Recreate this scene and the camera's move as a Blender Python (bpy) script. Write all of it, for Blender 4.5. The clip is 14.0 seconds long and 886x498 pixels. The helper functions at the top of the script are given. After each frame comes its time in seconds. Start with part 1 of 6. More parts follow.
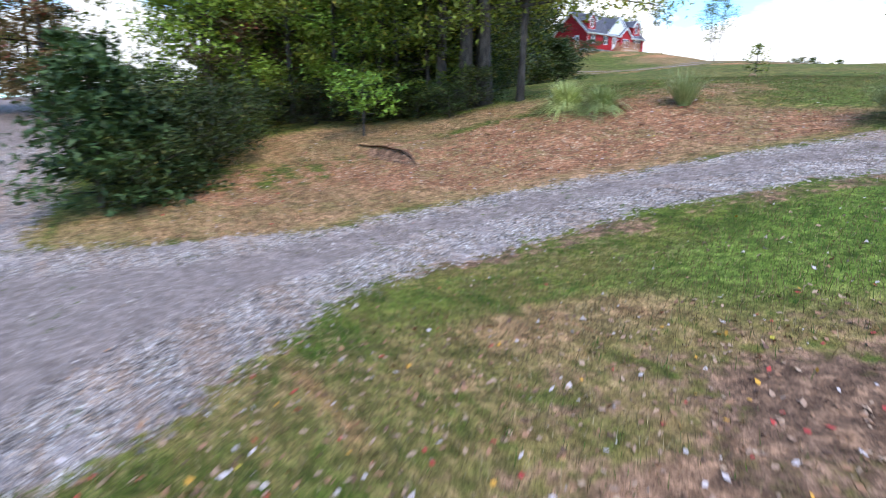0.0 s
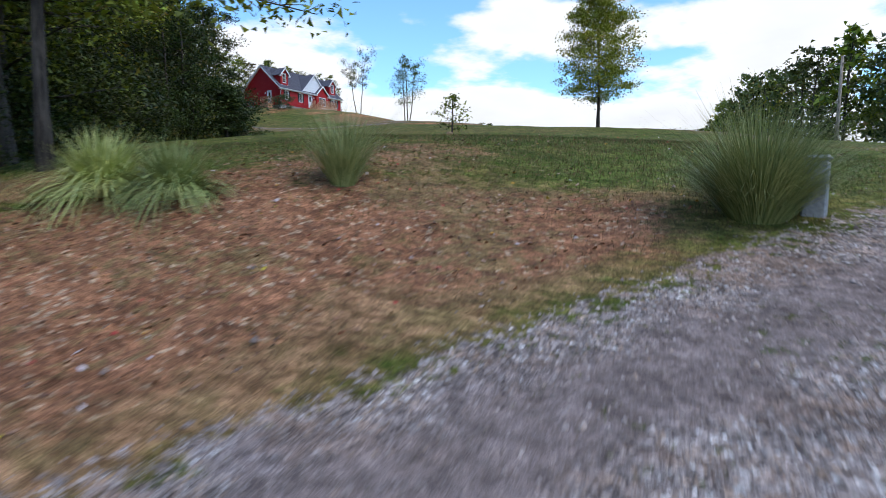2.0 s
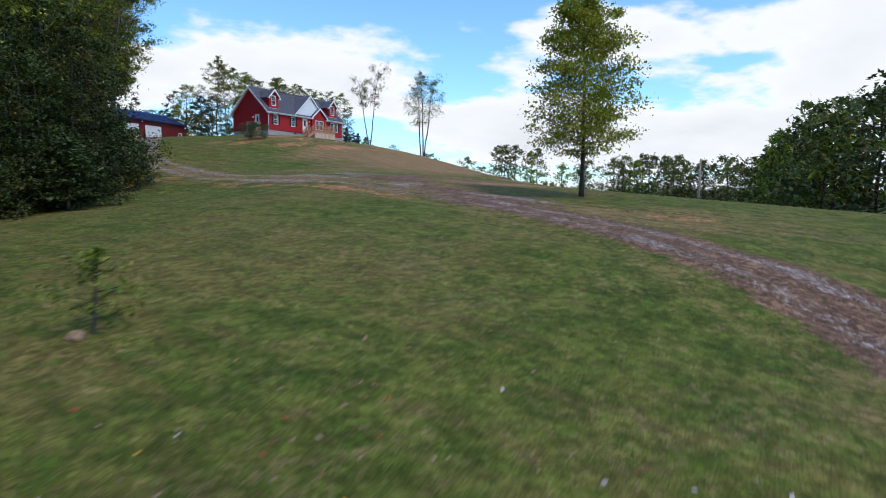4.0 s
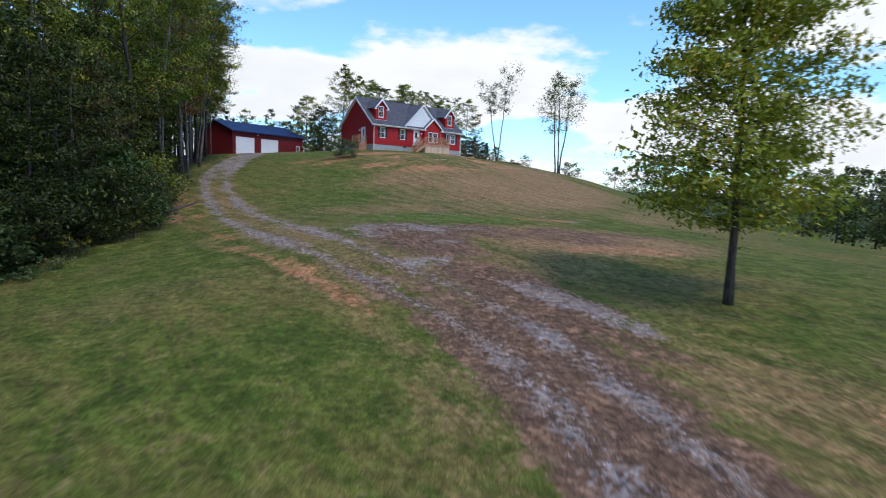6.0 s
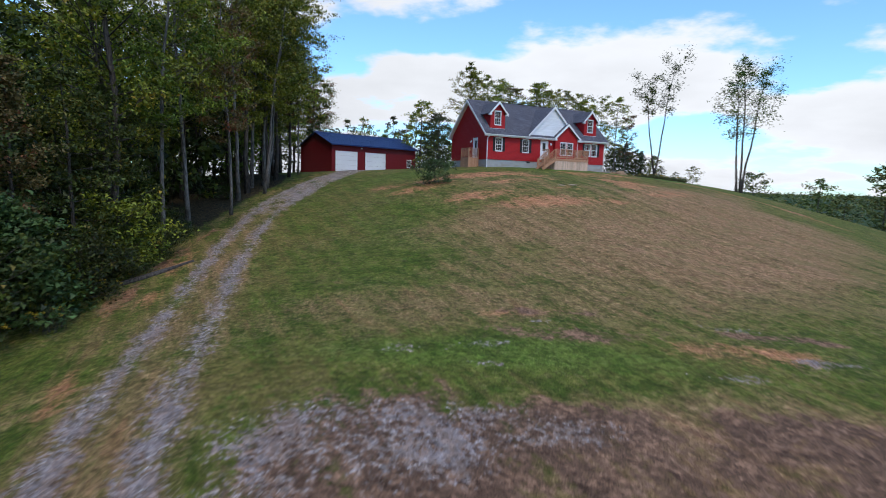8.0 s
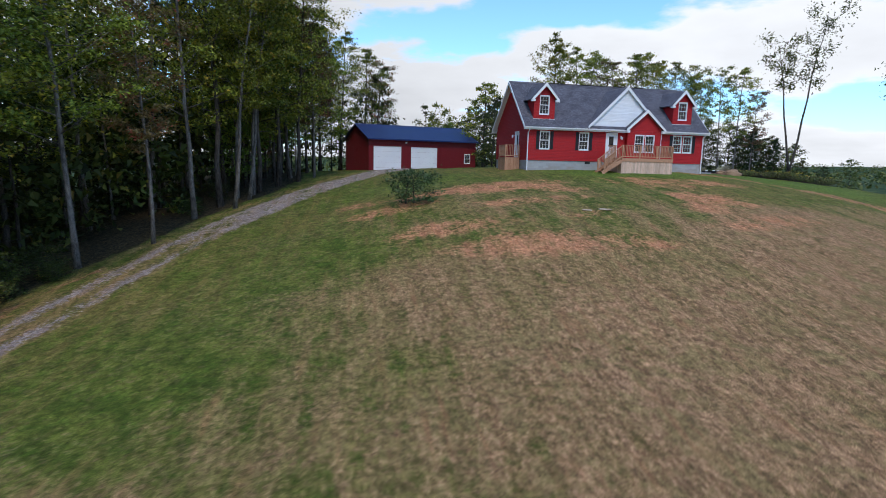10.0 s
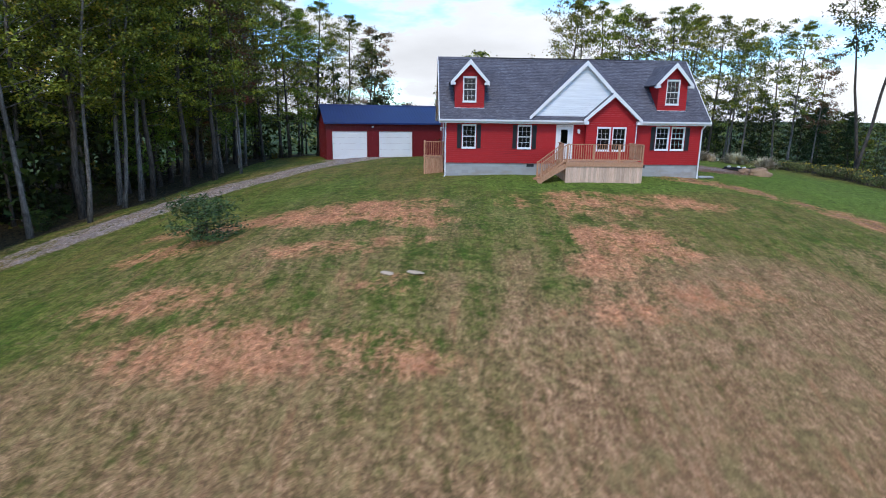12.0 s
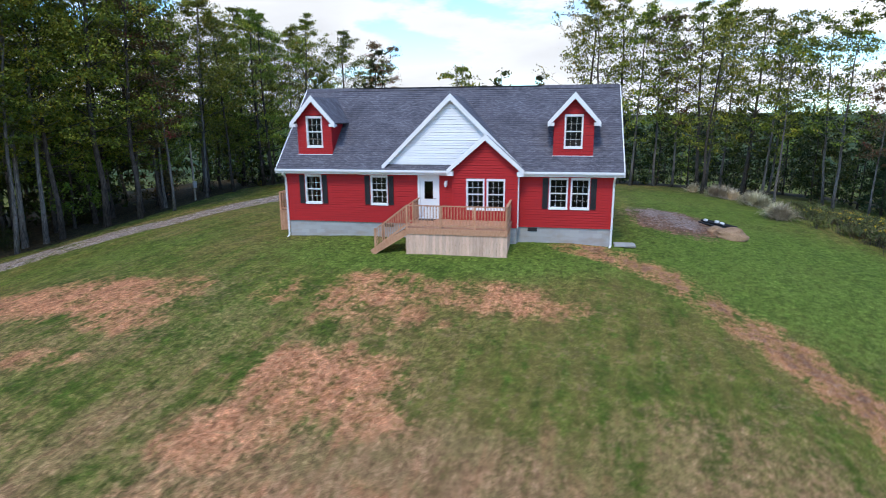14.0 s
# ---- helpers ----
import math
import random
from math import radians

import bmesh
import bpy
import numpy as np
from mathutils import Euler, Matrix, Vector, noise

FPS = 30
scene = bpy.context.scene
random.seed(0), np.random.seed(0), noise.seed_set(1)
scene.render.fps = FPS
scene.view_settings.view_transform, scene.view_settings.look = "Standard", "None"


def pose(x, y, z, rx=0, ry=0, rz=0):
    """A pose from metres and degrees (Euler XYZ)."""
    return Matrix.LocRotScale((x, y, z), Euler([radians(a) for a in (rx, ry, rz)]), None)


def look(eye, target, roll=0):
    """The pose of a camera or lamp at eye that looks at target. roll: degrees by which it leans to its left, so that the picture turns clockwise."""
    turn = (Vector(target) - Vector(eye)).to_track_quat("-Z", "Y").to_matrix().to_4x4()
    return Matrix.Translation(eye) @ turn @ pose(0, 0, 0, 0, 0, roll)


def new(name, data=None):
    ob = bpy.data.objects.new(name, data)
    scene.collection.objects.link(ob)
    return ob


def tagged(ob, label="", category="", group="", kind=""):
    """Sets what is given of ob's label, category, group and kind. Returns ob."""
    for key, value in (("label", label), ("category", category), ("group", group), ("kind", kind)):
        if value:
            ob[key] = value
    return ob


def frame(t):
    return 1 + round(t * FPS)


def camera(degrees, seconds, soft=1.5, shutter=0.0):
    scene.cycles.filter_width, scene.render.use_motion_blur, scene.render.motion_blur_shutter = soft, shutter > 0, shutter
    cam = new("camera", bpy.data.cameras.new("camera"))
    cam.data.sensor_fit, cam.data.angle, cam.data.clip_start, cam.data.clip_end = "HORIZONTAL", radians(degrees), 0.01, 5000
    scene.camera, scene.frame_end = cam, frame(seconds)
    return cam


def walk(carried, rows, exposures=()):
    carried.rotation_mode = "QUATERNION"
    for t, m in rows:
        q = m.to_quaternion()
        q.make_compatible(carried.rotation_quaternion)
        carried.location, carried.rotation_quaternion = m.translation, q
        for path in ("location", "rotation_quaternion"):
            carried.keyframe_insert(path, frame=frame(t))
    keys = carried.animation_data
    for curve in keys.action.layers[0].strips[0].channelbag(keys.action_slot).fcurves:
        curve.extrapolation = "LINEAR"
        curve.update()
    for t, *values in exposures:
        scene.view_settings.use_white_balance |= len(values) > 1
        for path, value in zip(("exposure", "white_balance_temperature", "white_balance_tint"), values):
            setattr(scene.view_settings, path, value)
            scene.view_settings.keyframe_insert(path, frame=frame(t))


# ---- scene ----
cam = camera(75.8, 14.0, soft=0.9, shutter=0.38)
PATH = [
    (0, (-4.474, -7.581, 0.766), (-4.469, -5.627, 0.339), 0.7),
    (0.5, (-4.068, -5.014, 0.843), (-3.749, -3.074, 0.474), 0.5),
    (1, (-3.125, -2.488, 0.934), (-2.5, -0.613, 0.625), 0.2),
    (1.5, (-1.742, -0.155, 1.129), (-0.915, 1.647, 0.866), 0.1),
    (2, (0.114, 1.813, 1.434), (1.034, 3.574, 1.206), -0.1),
    (2.5, (2.483, 3.417, 2.247), (3.399, 5.181, 2.026), -0.3),
    (2.7, (3.562, 4.041, 2.736), (4.464, 5.812, 2.513), -0.5),
    (4.8, (16.192, 12.481, 6.977), (16.781, 14.382, 6.774), 1.5),
    (5, (17.038, 13.41, 7.268), (17.569, 15.327, 7.061), 1.4),
    (5.5, (18.981, 16.271, 7.874), (19.358, 18.224, 7.664), 1.5),
    (6, (20.575, 19.902, 8.521), (20.805, 21.878, 8.307), 1.6),
    (6.5, (21.81, 24.102, 9.169), (21.908, 26.088, 8.953), 1.6),
    (7, (22.719, 28.506, 9.866), (22.683, 30.493, 9.647), 1.5),
    (7.5, (23.432, 32.793, 10.578), (23.269, 34.774, 10.354), 1.6),
    (8, (24.348, 36.728, 11.237), (24.056, 38.694, 11.012), 1.7),
    (8.2, (24.783, 38.208, 11.499), (24.439, 40.165, 11.272), 1.7),
    (10.3, (32.005, 53.534, 14.192), (31.207, 55.336, 13.854), 1.4),
    (10.5, (32.716, 55.018, 14.485), (31.89, 56.803, 14.122), 1.4),
    (11, (34.521, 58.721, 15.202), (33.622, 60.459, 14.789), 1.2),
    (11.5, (36.355, 62.372, 15.926), (35.385, 64.064, 15.48), 1.0),
    (12, (38.122, 66.103, 16.547), (37.071, 67.743, 16.094), 0.8),
    (12.5, (39.872, 69.731, 17.137), (38.738, 71.315, 16.684), 0.6),
    (13, (41.568, 73.423, 17.772), (40.345, 74.938, 17.317), 0.3),
    (13.5, (43.223, 77.221, 18.372), (41.908, 78.657, 17.914), -0.0),
    (14, (44.89, 81.048, 18.845), (43.485, 82.396, 18.387), -0.4),
]
walk(cam, [(t, look(eye, target, roll)) for t, eye, target, roll in PATH],
     [(t, e, 6900, 14) for t, e in ((0, 1.1), (0.5, 1.05), (1, 0.83), (1.5, 0.48), (2, 0.22), (2.7, 0.2), (5, 0.05), (6.5, 0.2), (8, 0.06), (10.5, 0.12), (12, 0.38), (14, 0.52))])

# ---- light ----
SUN_AZ, SUN_EL = 153.0, 56.0    # compass bearing from +y clockwise, and height
world = bpy.data.worlds.new("sky")
scene.world = world
world.use_nodes = True
wn, wl = world.node_tree.nodes, world.node_tree.links
wn.clear()
w_out = wn.new("ShaderNodeOutputWorld")
w_bg = wn.new("ShaderNodeBackground")
w_sky = wn.new("ShaderNodeTexSky")
w_sky.sky_type, w_sky.sun_disc = "NISHITA", False
w_sky.sun_elevation, w_sky.sun_rotation = radians(SUN_EL), radians(SUN_AZ)
w_sky.altitude, w_sky.air_density, w_sky.dust_density, w_sky.ozone_density = 200, 1.0, 0.6, 2.0
w_gain = wn.new("ShaderNodeMix")
w_gain.data_type, w_gain.blend_type = "RGBA", "MULTIPLY"
w_gain.inputs[0].default_value = 1.0
w_gain.inputs[7].default_value = (0.132, 0.205, 0.252, 1)
wl.new(w_sky.outputs[0], w_gain.inputs[6])
# clouds: one noise over the whole dome, laid on a flat layer high above
w_tc = wn.new("ShaderNodeTexCoord")
w_sep = wn.new("ShaderNodeSeparateXYZ")
wl.new(w_tc.outputs["Generated"], w_sep.inputs[0])
w_z = wn.new("ShaderNodeMath"); w_z.operation = "ADD"; w_z.inputs[1].default_value = 0.22
wl.new(w_sep.outputs[2], w_z.inputs[0])
w_zm = wn.new("ShaderNodeMath"); w_zm.operation = "MAXIMUM"; w_zm.inputs[1].default_value = 0.1
wl.new(w_z.outputs[0], w_zm.inputs[0])
w_div = wn.new("ShaderNodeVectorMath"); w_div.operation = "DIVIDE"
w_cmb = wn.new("ShaderNodeCombineXYZ")
for k in (0, 1):
    wl.new(w_zm.outputs[0], w_cmb.inputs[k])
w_cmb.inputs[2].default_value = 1.0
wl.new(w_tc.outputs["Generated"], w_div.inputs[0])
wl.new(w_cmb.outputs[0], w_div.inputs[1])
w_map = wn.new("ShaderNodeMapping")
w_map.inputs["Location"].default_value = (3.35, 1.2, 0.4)
w_map.inputs["Scale"].default_value = (0.62, 0.62, 1.1)
wl.new(w_div.outputs[0], w_map.inputs[0])
w_no = wn.new("ShaderNodeTexNoise")
w_no.inputs["Scale"].default_value, w_no.inputs["Detail"].default_value, w_no.inputs["Roughness"].default_value = 1.7, 8.0, 0.52
wl.new(w_map.outputs[0], w_no.inputs["Vector"])
# more cover low down, less overhead
w_cov = wn.new("ShaderNodeMapRange")
w_cov.inputs["From Min"].default_value, w_cov.inputs["From Max"].default_value = 0.05, 0.5
w_cov.inputs["To Min"].default_value, w_cov.inputs["To Max"].default_value = 0.13, -0.16
wl.new(w_sep.outputs[2], w_cov.inputs[0])
w_add = wn.new("ShaderNodeMath"); w_add.operation = "ADD"
wl.new(w_no.outputs["Fac"], w_add.inputs[0]); wl.new(w_cov.outputs[0], w_add.inputs[1])
w_ramp = wn.new("ShaderNodeMapRange"); w_ramp.interpolation_type = "SMOOTHSTEP"
w_ramp.inputs["From Min"].default_value, w_ramp.inputs["From Max"].default_value = 0.505, 0.565
wl.new(w_add.outputs[0], w_ramp.inputs[0])
w_shade = wn.new("ShaderNodeMapRange")
w_shade.inputs["From Min"].default_value, w_shade.inputs["From Max"].default_value = 0.55, 0.76
w_shade.inputs["To Min"].default_value, w_shade.inputs["To Max"].default_value = 1.0, 0.84
wl.new(w_add.outputs[0], w_shade.inputs[0])
# thicker, greyer cloud towards the north-west
w_dot = wn.new("ShaderNodeVectorMath"); w_dot.operation = "DOT_PRODUCT"; w_dot.inputs[1].default_value = (-0.86, 0.5, 0.0)
wl.new(w_tc.outputs["Generated"], w_dot.inputs[0])
w_west = wn.new("ShaderNodeMapRange"); w_west.interpolation_type = "SMOOTHSTEP"
w_west.inputs["From Min"].default_value, w_west.inputs["From Max"].default_value = 0.5, 0.95
w_west.inputs["To Min"].default_value, w_west.inputs["To Max"].default_value = 1.0, 0.78
wl.new(w_dot.outputs["Value"], w_west.inputs[0])
w_dim = wn.new("ShaderNodeMath"); w_dim.operation = "MULTIPLY"
wl.new(w_shade.outputs[0], w_dim.inputs[0]); wl.new(w_west.outputs[0], w_dim.inputs[1])
w_cc = wn.new("ShaderNodeMix"); w_cc.data_type, w_cc.blend_type = "RGBA", "MULTIPLY"
w_cc.inputs[0].default_value = 1.0
w_cc.inputs[6].default_value = (0.850, 0.940, 1.04, 1)
wl.new(w_dim.outputs[0], w_cc.inputs[7])
w_mix = wn.new("ShaderNodeMix"); w_mix.data_type = "RGBA"
wl.new(w_ramp.outputs[0], w_mix.inputs[0]); wl.new(w_gain.outputs[2], w_mix.inputs[6]); wl.new(w_cc.outputs[2], w_mix.inputs[7])
wl.new(w_mix.outputs[2], w_bg.inputs["Color"])
w_bg.inputs["Strength"].default_value = 1.0
wl.new(w_bg.outputs[0], w_out.inputs[0])
sun = new("sun", bpy.data.lights.new("sun", "SUN"))
sun.data.energy, sun.data.angle, sun.data.color = 1.4, radians(12), (1.0, 0.95, 0.88)
_az, _el = radians(SUN_AZ), radians(SUN_EL)
sun.matrix_world = look((0, 0, 60), (-math.sin(_az) * math.cos(_el) * 60, -math.cos(_az) * math.cos(_el) * 60, 60 - 60 * math.sin(_el)))


# ---- materials ----
class Nodes:
    """A material's nodes, with short ways to make and join them."""

    def __init__(self, name):
        self.mat = bpy.data.materials.new(name)
        self.mat.use_nodes = True
        self.n, self.l = self.mat.node_tree.nodes, self.mat.node_tree.links
        self.bsdf = self.n["Principled BSDF"]
        self.out = self.n["Material Output"]

    def put(self, value, socket):
        if isinstance(value, bpy.types.NodeSocket):
            self.l.new(value, socket)
        elif isinstance(value, (tuple, list)) and len(value) == 3 and socket.type == "RGBA":
            socket.default_value = (*value, 1)
        else:
            socket.default_value = value

    def math(self, op, a, b=0.0, clamp=False):
        m = self.n.new("ShaderNodeMath")
        m.operation, m.use_clamp = op, clamp
        self.put(a, m.inputs[0]); self.put(b, m.inputs[1])
        return m.outputs[0]

    def coord(self, kind="Object"):
        return self.n.new("ShaderNodeTexCoord").outputs[kind]

    def turned(self, vec, degrees):
        m = self.n.new("ShaderNodeMapping")
        m.inputs["Rotation"].default_value = (0, 0, radians(degrees))
        self.l.new(vec, m.inputs[0])
        return m.outputs[0]

    def scaled(self, vec, scale, turn=(0, 0, 0)):
        m = self.n.new("ShaderNodeMapping")
        m.inputs["Scale"].default_value, m.inputs["Rotation"].default_value = scale, turn
        self.l.new(vec, m.inputs[0])
        return m.outputs[0]

    def noise(self, vec, scale, detail=3.0, rough=0.55, distort=0.0):
        t = self.n.new("ShaderNodeTexNoise")
        t.inputs["Scale"].default_value, t.inputs["Detail"].default_value = scale, detail
        t.inputs["Roughness"].default_value, t.inputs["Distortion"].default_value = rough, distort
        if vec is not None:
            self.l.new(vec, t.inputs["Vector"])
        return t.outputs["Fac"]

    def voronoi(self, vec, scale, feature="F1"):
        t = self.n.new("ShaderNodeTexVoronoi")
        t.feature = feature
        t.inputs["Scale"].default_value = scale
        self.l.new(vec, t.inputs["Vector"])
        return t

    def ramp(self, x, lo, hi, a=0.0, b=1.0, smooth=True):
        r = self.n.new("ShaderNodeMapRange")
        r.interpolation_type = "SMOOTHSTEP" if smooth else "LINEAR"
        self.put(x, r.inputs[0])
        for k, v in zip((1, 2, 3, 4), (lo, hi, a, b)):
            self.put(v, r.inputs[k])
        return r.outputs[0]

    def mix(self, f, a, b, blend="MIX"):
        m = self.n.new("ShaderNodeMix")
        m.data_type, m.blend_type = "RGBA", blend
        self.put(f, m.inputs[0]); self.put(a, m.inputs[6]); self.put(b, m.inputs[7])
        return m.outputs[2]

    def attr(self, name):
        a = self.n.new("ShaderNodeAttribute")
        a.attribute_name = name
        return a.outputs["Fac"]

    def hsv(self, col, h=0.5, s=1.0, v=1.0):
        m = self.n.new("ShaderNodeHueSaturation")
        for k, val in (("Hue", h), ("Saturation", s), ("Value", v), ("Color", col)):
            self.put(val, m.inputs[k])
        return m.outputs[0]

    def bump(self, height, strength=0.5, distance=0.02):
        b = self.n.new("ShaderNodeBump")
        b.inputs["Strength"].default_value, b.inputs["Distance"].default_value = strength, distance
        self.l.new(height, b.inputs["Height"])
        self.l.new(b.outputs[0], self.bsdf.inputs["Normal"])

    def finish(self, col, rough=0.8, metal=0.0, spec=None):
        self.put(col, self.bsdf.inputs["Base Color"])
        self.put(rough, self.bsdf.inputs["Roughness"])
        self.put(metal, self.bsdf.inputs["Metallic"])
        if spec is not None:
            self.put(spec, self.bsdf.inputs["Specular IOR Level"])
        return self.mat


def plain(name, col, rough=0.6, metal=0.0, grain=6.0, vary=0.12, bump=0.15, dist=0.004, spec=None, stain=0.5):
    """A surface of one colour with grain, faint stains and fine relief."""
    k = Nodes(name)
    c = k.coord()
    fine, broad = k.noise(c, grain * 8, 4), k.noise(c, stain, 3)
    v = k.math("ADD", k.ramp(fine, 0.3, 0.7, 1 - vary, 1 + vary), k.ramp(broad, 0.3, 0.7, -vary, vary))
    k.bump(fine, bump, dist)
    return k.finish(k.hsv(col, v=v), rough, metal, spec)


def ground_material():
    """Lawn, bare clay, leaf litter, dry grass and gravel, laid out by the sheet's own masks."""
    k = Nodes("ground")
    c = k.coord()
    big, wide, mid, fine, grit = k.noise(c, 0.13, 4), k.noise(c, 0.33, 5, 0.6), k.noise(c, 1.1, 6, 0.65), k.noise(c, 6.0, 5, 0.7), k.noise(c, 34.0, 4, 0.7)
    blade = k.noise(k.scaled(c, (1, 1, 1), (0, 0, 0.6)), 80.0, 3, 0.75)
    streak = k.noise(k.scaled(k.turned(c, -122), (0.22, 2.2, 1)), 1.0, 6, 0.65)

    mown = k.noise(k.scaled(k.turned(c, -122), (4.0, 11.0, 1)), 1.0, 6, 0.8)

    clump = k.noise(c, 3.6, 5, 0.75)
    band = k.n.new("ShaderNodeTexWave")
    band.wave_type, band.bands_direction = "BANDS", "Y"
    band.inputs["Scale"].default_value, band.inputs["Distortion"].default_value, band.inputs["Detail"].default_value, band.inputs["Detail Scale"].default_value = 0.22, 8.0, 5.0, 0.7
    k.l.new(k.turned(c, -122), band.inputs["Vector"])

    def centred(x, gain):
        return k.math("MULTIPLY", k.math("SUBTRACT", x, 0.5), gain)

    edge = k.math("ADD", k.math("ADD", centred(wide, 0.9), centred(mid, 1.3)), k.math("ADD", centred(fine, 1.0), centred(streak, 0.9)))
    # lawn
    lawn = k.mix(k.ramp(mid, 0.36, 0.64), (0.060, 0.082, 0.012), (0.128, 0.138, 0.024))
    lawn = k.mix(k.ramp(k.math("ADD", big, centred(streak, 0.8)), 0.43, 0.67, 0.0, 0.52), lawn, (0.205, 0.132, 0.044))
    lawn = k.mix(k.ramp(k.math("ADD", fine, centred(wide, 0.6)), 0.51, 0.71, 0.0, 0.52), lawn, (0.215, 0.145, 0.070))
    lawn = k.mix(k.ramp(k.math("ADD", mid, centred(fine, 0.8)), 0.59, 0.73, 0.0, 0.45), lawn, (0.240, 0.135, 0.076))
    lawn = k.mix(k.ramp(k.math("ADD", wide, centred(fine, 0.4)), 0.28, 0.42, 0.45, 0.0), lawn, (0.048, 0.088, 0.010))
    tufts = k.noise(c, 2.6, 5, 0.7)
    lawn = k.mix(k.ramp(tufts, 0.52, 0.68, 0.0, 0.75), lawn, (0.066, 0.112, 0.014))
    lawn = k.mix(k.ramp(tufts, 0.32, 0.44, 0.4, 0.0), lawn, (0.150, 0.098, 0.050))
    lawn = k.mix(k.ramp(k.math("ADD", k.attr("lush"), k.math("MULTIPLY", edge, 0.5)), 0.15, 0.95, 0.0, 0.85), lawn, k.mix(k.ramp(fine, 0.35, 0.65), (0.062, 0.112, 0.014), (0.120, 0.178, 0.028)))
    # dry mown grass
    dry = k.mix(k.ramp(k.math("ADD", mown, centred(streak, 0.8)), 0.34, 0.66), (0.235, 0.120, 0.058), (0.390, 0.216, 0.112))
    dry = k.mix(k.ramp(k.math("ADD", mid, centred(streak, 0.7)), 0.45, 0.62, 0.0, 0.7), dry, (0.185, 0.140, 0.050))
    dry = k.mix(k.ramp(streak, 0.53, 0.68, 0.0, 0.6), dry, (0.30, 0.128, 0.064))
    # clay
    clay = k.mix(k.ramp(fine, 0.3, 0.7), (0.38, 0.134, 0.056), (0.61, 0.272, 0.138))
    clay = k.mix(k.ramp(grit, 0.6, 0.75, 0.0, 0.5), clay, (0.50, 0.38, 0.27))
    clay = k.mix(k.ramp(k.math("ADD", fine, centred(mid, 0.5)), 0.56, 0.68, 0.0, 0.55), clay, (0.155, 0.140, 0.050))
    clay = k.mix(k.ramp(k.math("ADD", streak, centred(fine, 0.7)), 0.50, 0.68, 0.0, 0.6), clay, (0.30, 0.130, 0.066))
    # leaf litter
    warp = k.n.new("ShaderNodeVectorMath")
    warp.operation = "ADD"
    wob = k.n.new("ShaderNodeTexNoise")
    wob.inputs["Scale"].default_value = 22.0
    k.l.new(c, wob.inputs["Vector"])
    sh = k.n.new("ShaderNodeVectorMath")
    sh.operation = "SCALE"
    sh.inputs["Scale"].default_value = 0.07
    k.l.new(wob.outputs["Color"], sh.inputs[0])
    k.l.new(c, warp.inputs[0]); k.l.new(sh.outputs[0], warp.inputs[1])
    vor = k.voronoi(warp.outputs[0], 17.0)
    litter = k.mix(k.ramp(mid, 0.35, 0.65), (0.170, 0.070, 0.034), (0.325, 0.150, 0.078))
    sepc = k.n.new("ShaderNodeSeparateColor")
    k.l.new(vor.outputs["Color"], sepc.inputs[0])
    litter = k.mix(k.ramp(sepc.outputs[0], 0.2, 0.9, 0.0, 0.75), litter, (0.38, 0.165, 0.085))
    litter = k.mix(k.ramp(sepc.outputs[1], 0.6, 0.95, 0.0, 0.75), litter, (0.165, 0.078, 0.046))
    litter = k.mix(k.ramp(sepc.outputs[2], 0.9, 0.97, 0.0, 0.7), litter, (0.55, 0.40, 0.26))
    litter = k.mix(k.ramp(k.math("ADD", fine, centred(wide, 1.2)), 0.50, 0.66, 0.0, 0.75), litter, (0.185, 0.130, 0.054))
    # gravel
    peb = k.voronoi(warp.outputs[0], 30.0)
    psep = k.n.new("ShaderNodeSeparateColor")
    k.l.new(peb.outputs["Color"], psep.inputs[0])
    stone = k.mix(k.ramp(psep.outputs[0], 0.0, 1.0, 0.0, 1.0, False), (0.095, 0.074, 0.066), (0.440, 0.358, 0.320))
    stone = k.mix(k.ramp(psep.outputs[1], 0.72, 0.95, 0.0, 0.75), stone, (0.42, 0.28, 0.19))
    stone = k.mix(k.ramp(psep.outputs[2], 0.88, 0.96, 0.0, 0.8), stone, (0.70, 0.65, 0.61))
    stone = k.hsv(stone, v=k.ramp(peb.outputs["Distance"], 0.25, 0.75, 1.08, 0.7))
    stone = k.mix(k.ramp(k.math("ADD", wide, centred(mid, 0.9)), 0.50, 0.66, 0.0, 0.75), stone, (0.265, 0.210, 0.196))
    stone = k.mix(k.ramp(k.math("ADD", streak, centred(fine, 0.6)), 0.50, 0.64, 0.0, 0.75), stone, (0.255, 0.165, 0.120))
    stone = k.mix(k.ramp(k.noise(c, 8.0, 4, 0.7), 0.56, 0.68, 0.0, 0.4), stone, (0.52, 0.45, 0.42))
    stone = k.mix(k.ramp(k.math("ADD", k.attr("track"), centred(mid, 0.9)), 0.2, 0.65, 0.0, 0.9), stone, k.mix(k.ramp(fine, 0.3, 0.7), (0.180, 0.132, 0.114), (0.268, 0.206, 0.184)))
    # mud, packed and damp
    mud = k.mix(k.ramp(fine, 0.3, 0.7), (0.100, 0.054, 0.034), (0.215, 0.120, 0.075))
    mud = k.mix(k.ramp(k.math("ADD", mid, centred(fine, 0.6)), 0.52, 0.66, 0.0, 0.6), mud, (0.33, 0.175, 0.100))
    # woodland floor, its browns darkened to carry the gloom under the trees
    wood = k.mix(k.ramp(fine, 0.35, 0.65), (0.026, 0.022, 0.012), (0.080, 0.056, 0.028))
    far = k.mix(k.ramp(k.noise(c, 0.05, 5, 0.7), 0.4, 0.6), (0.018, 0.042, 0.012), (0.06, 0.085, 0.025))

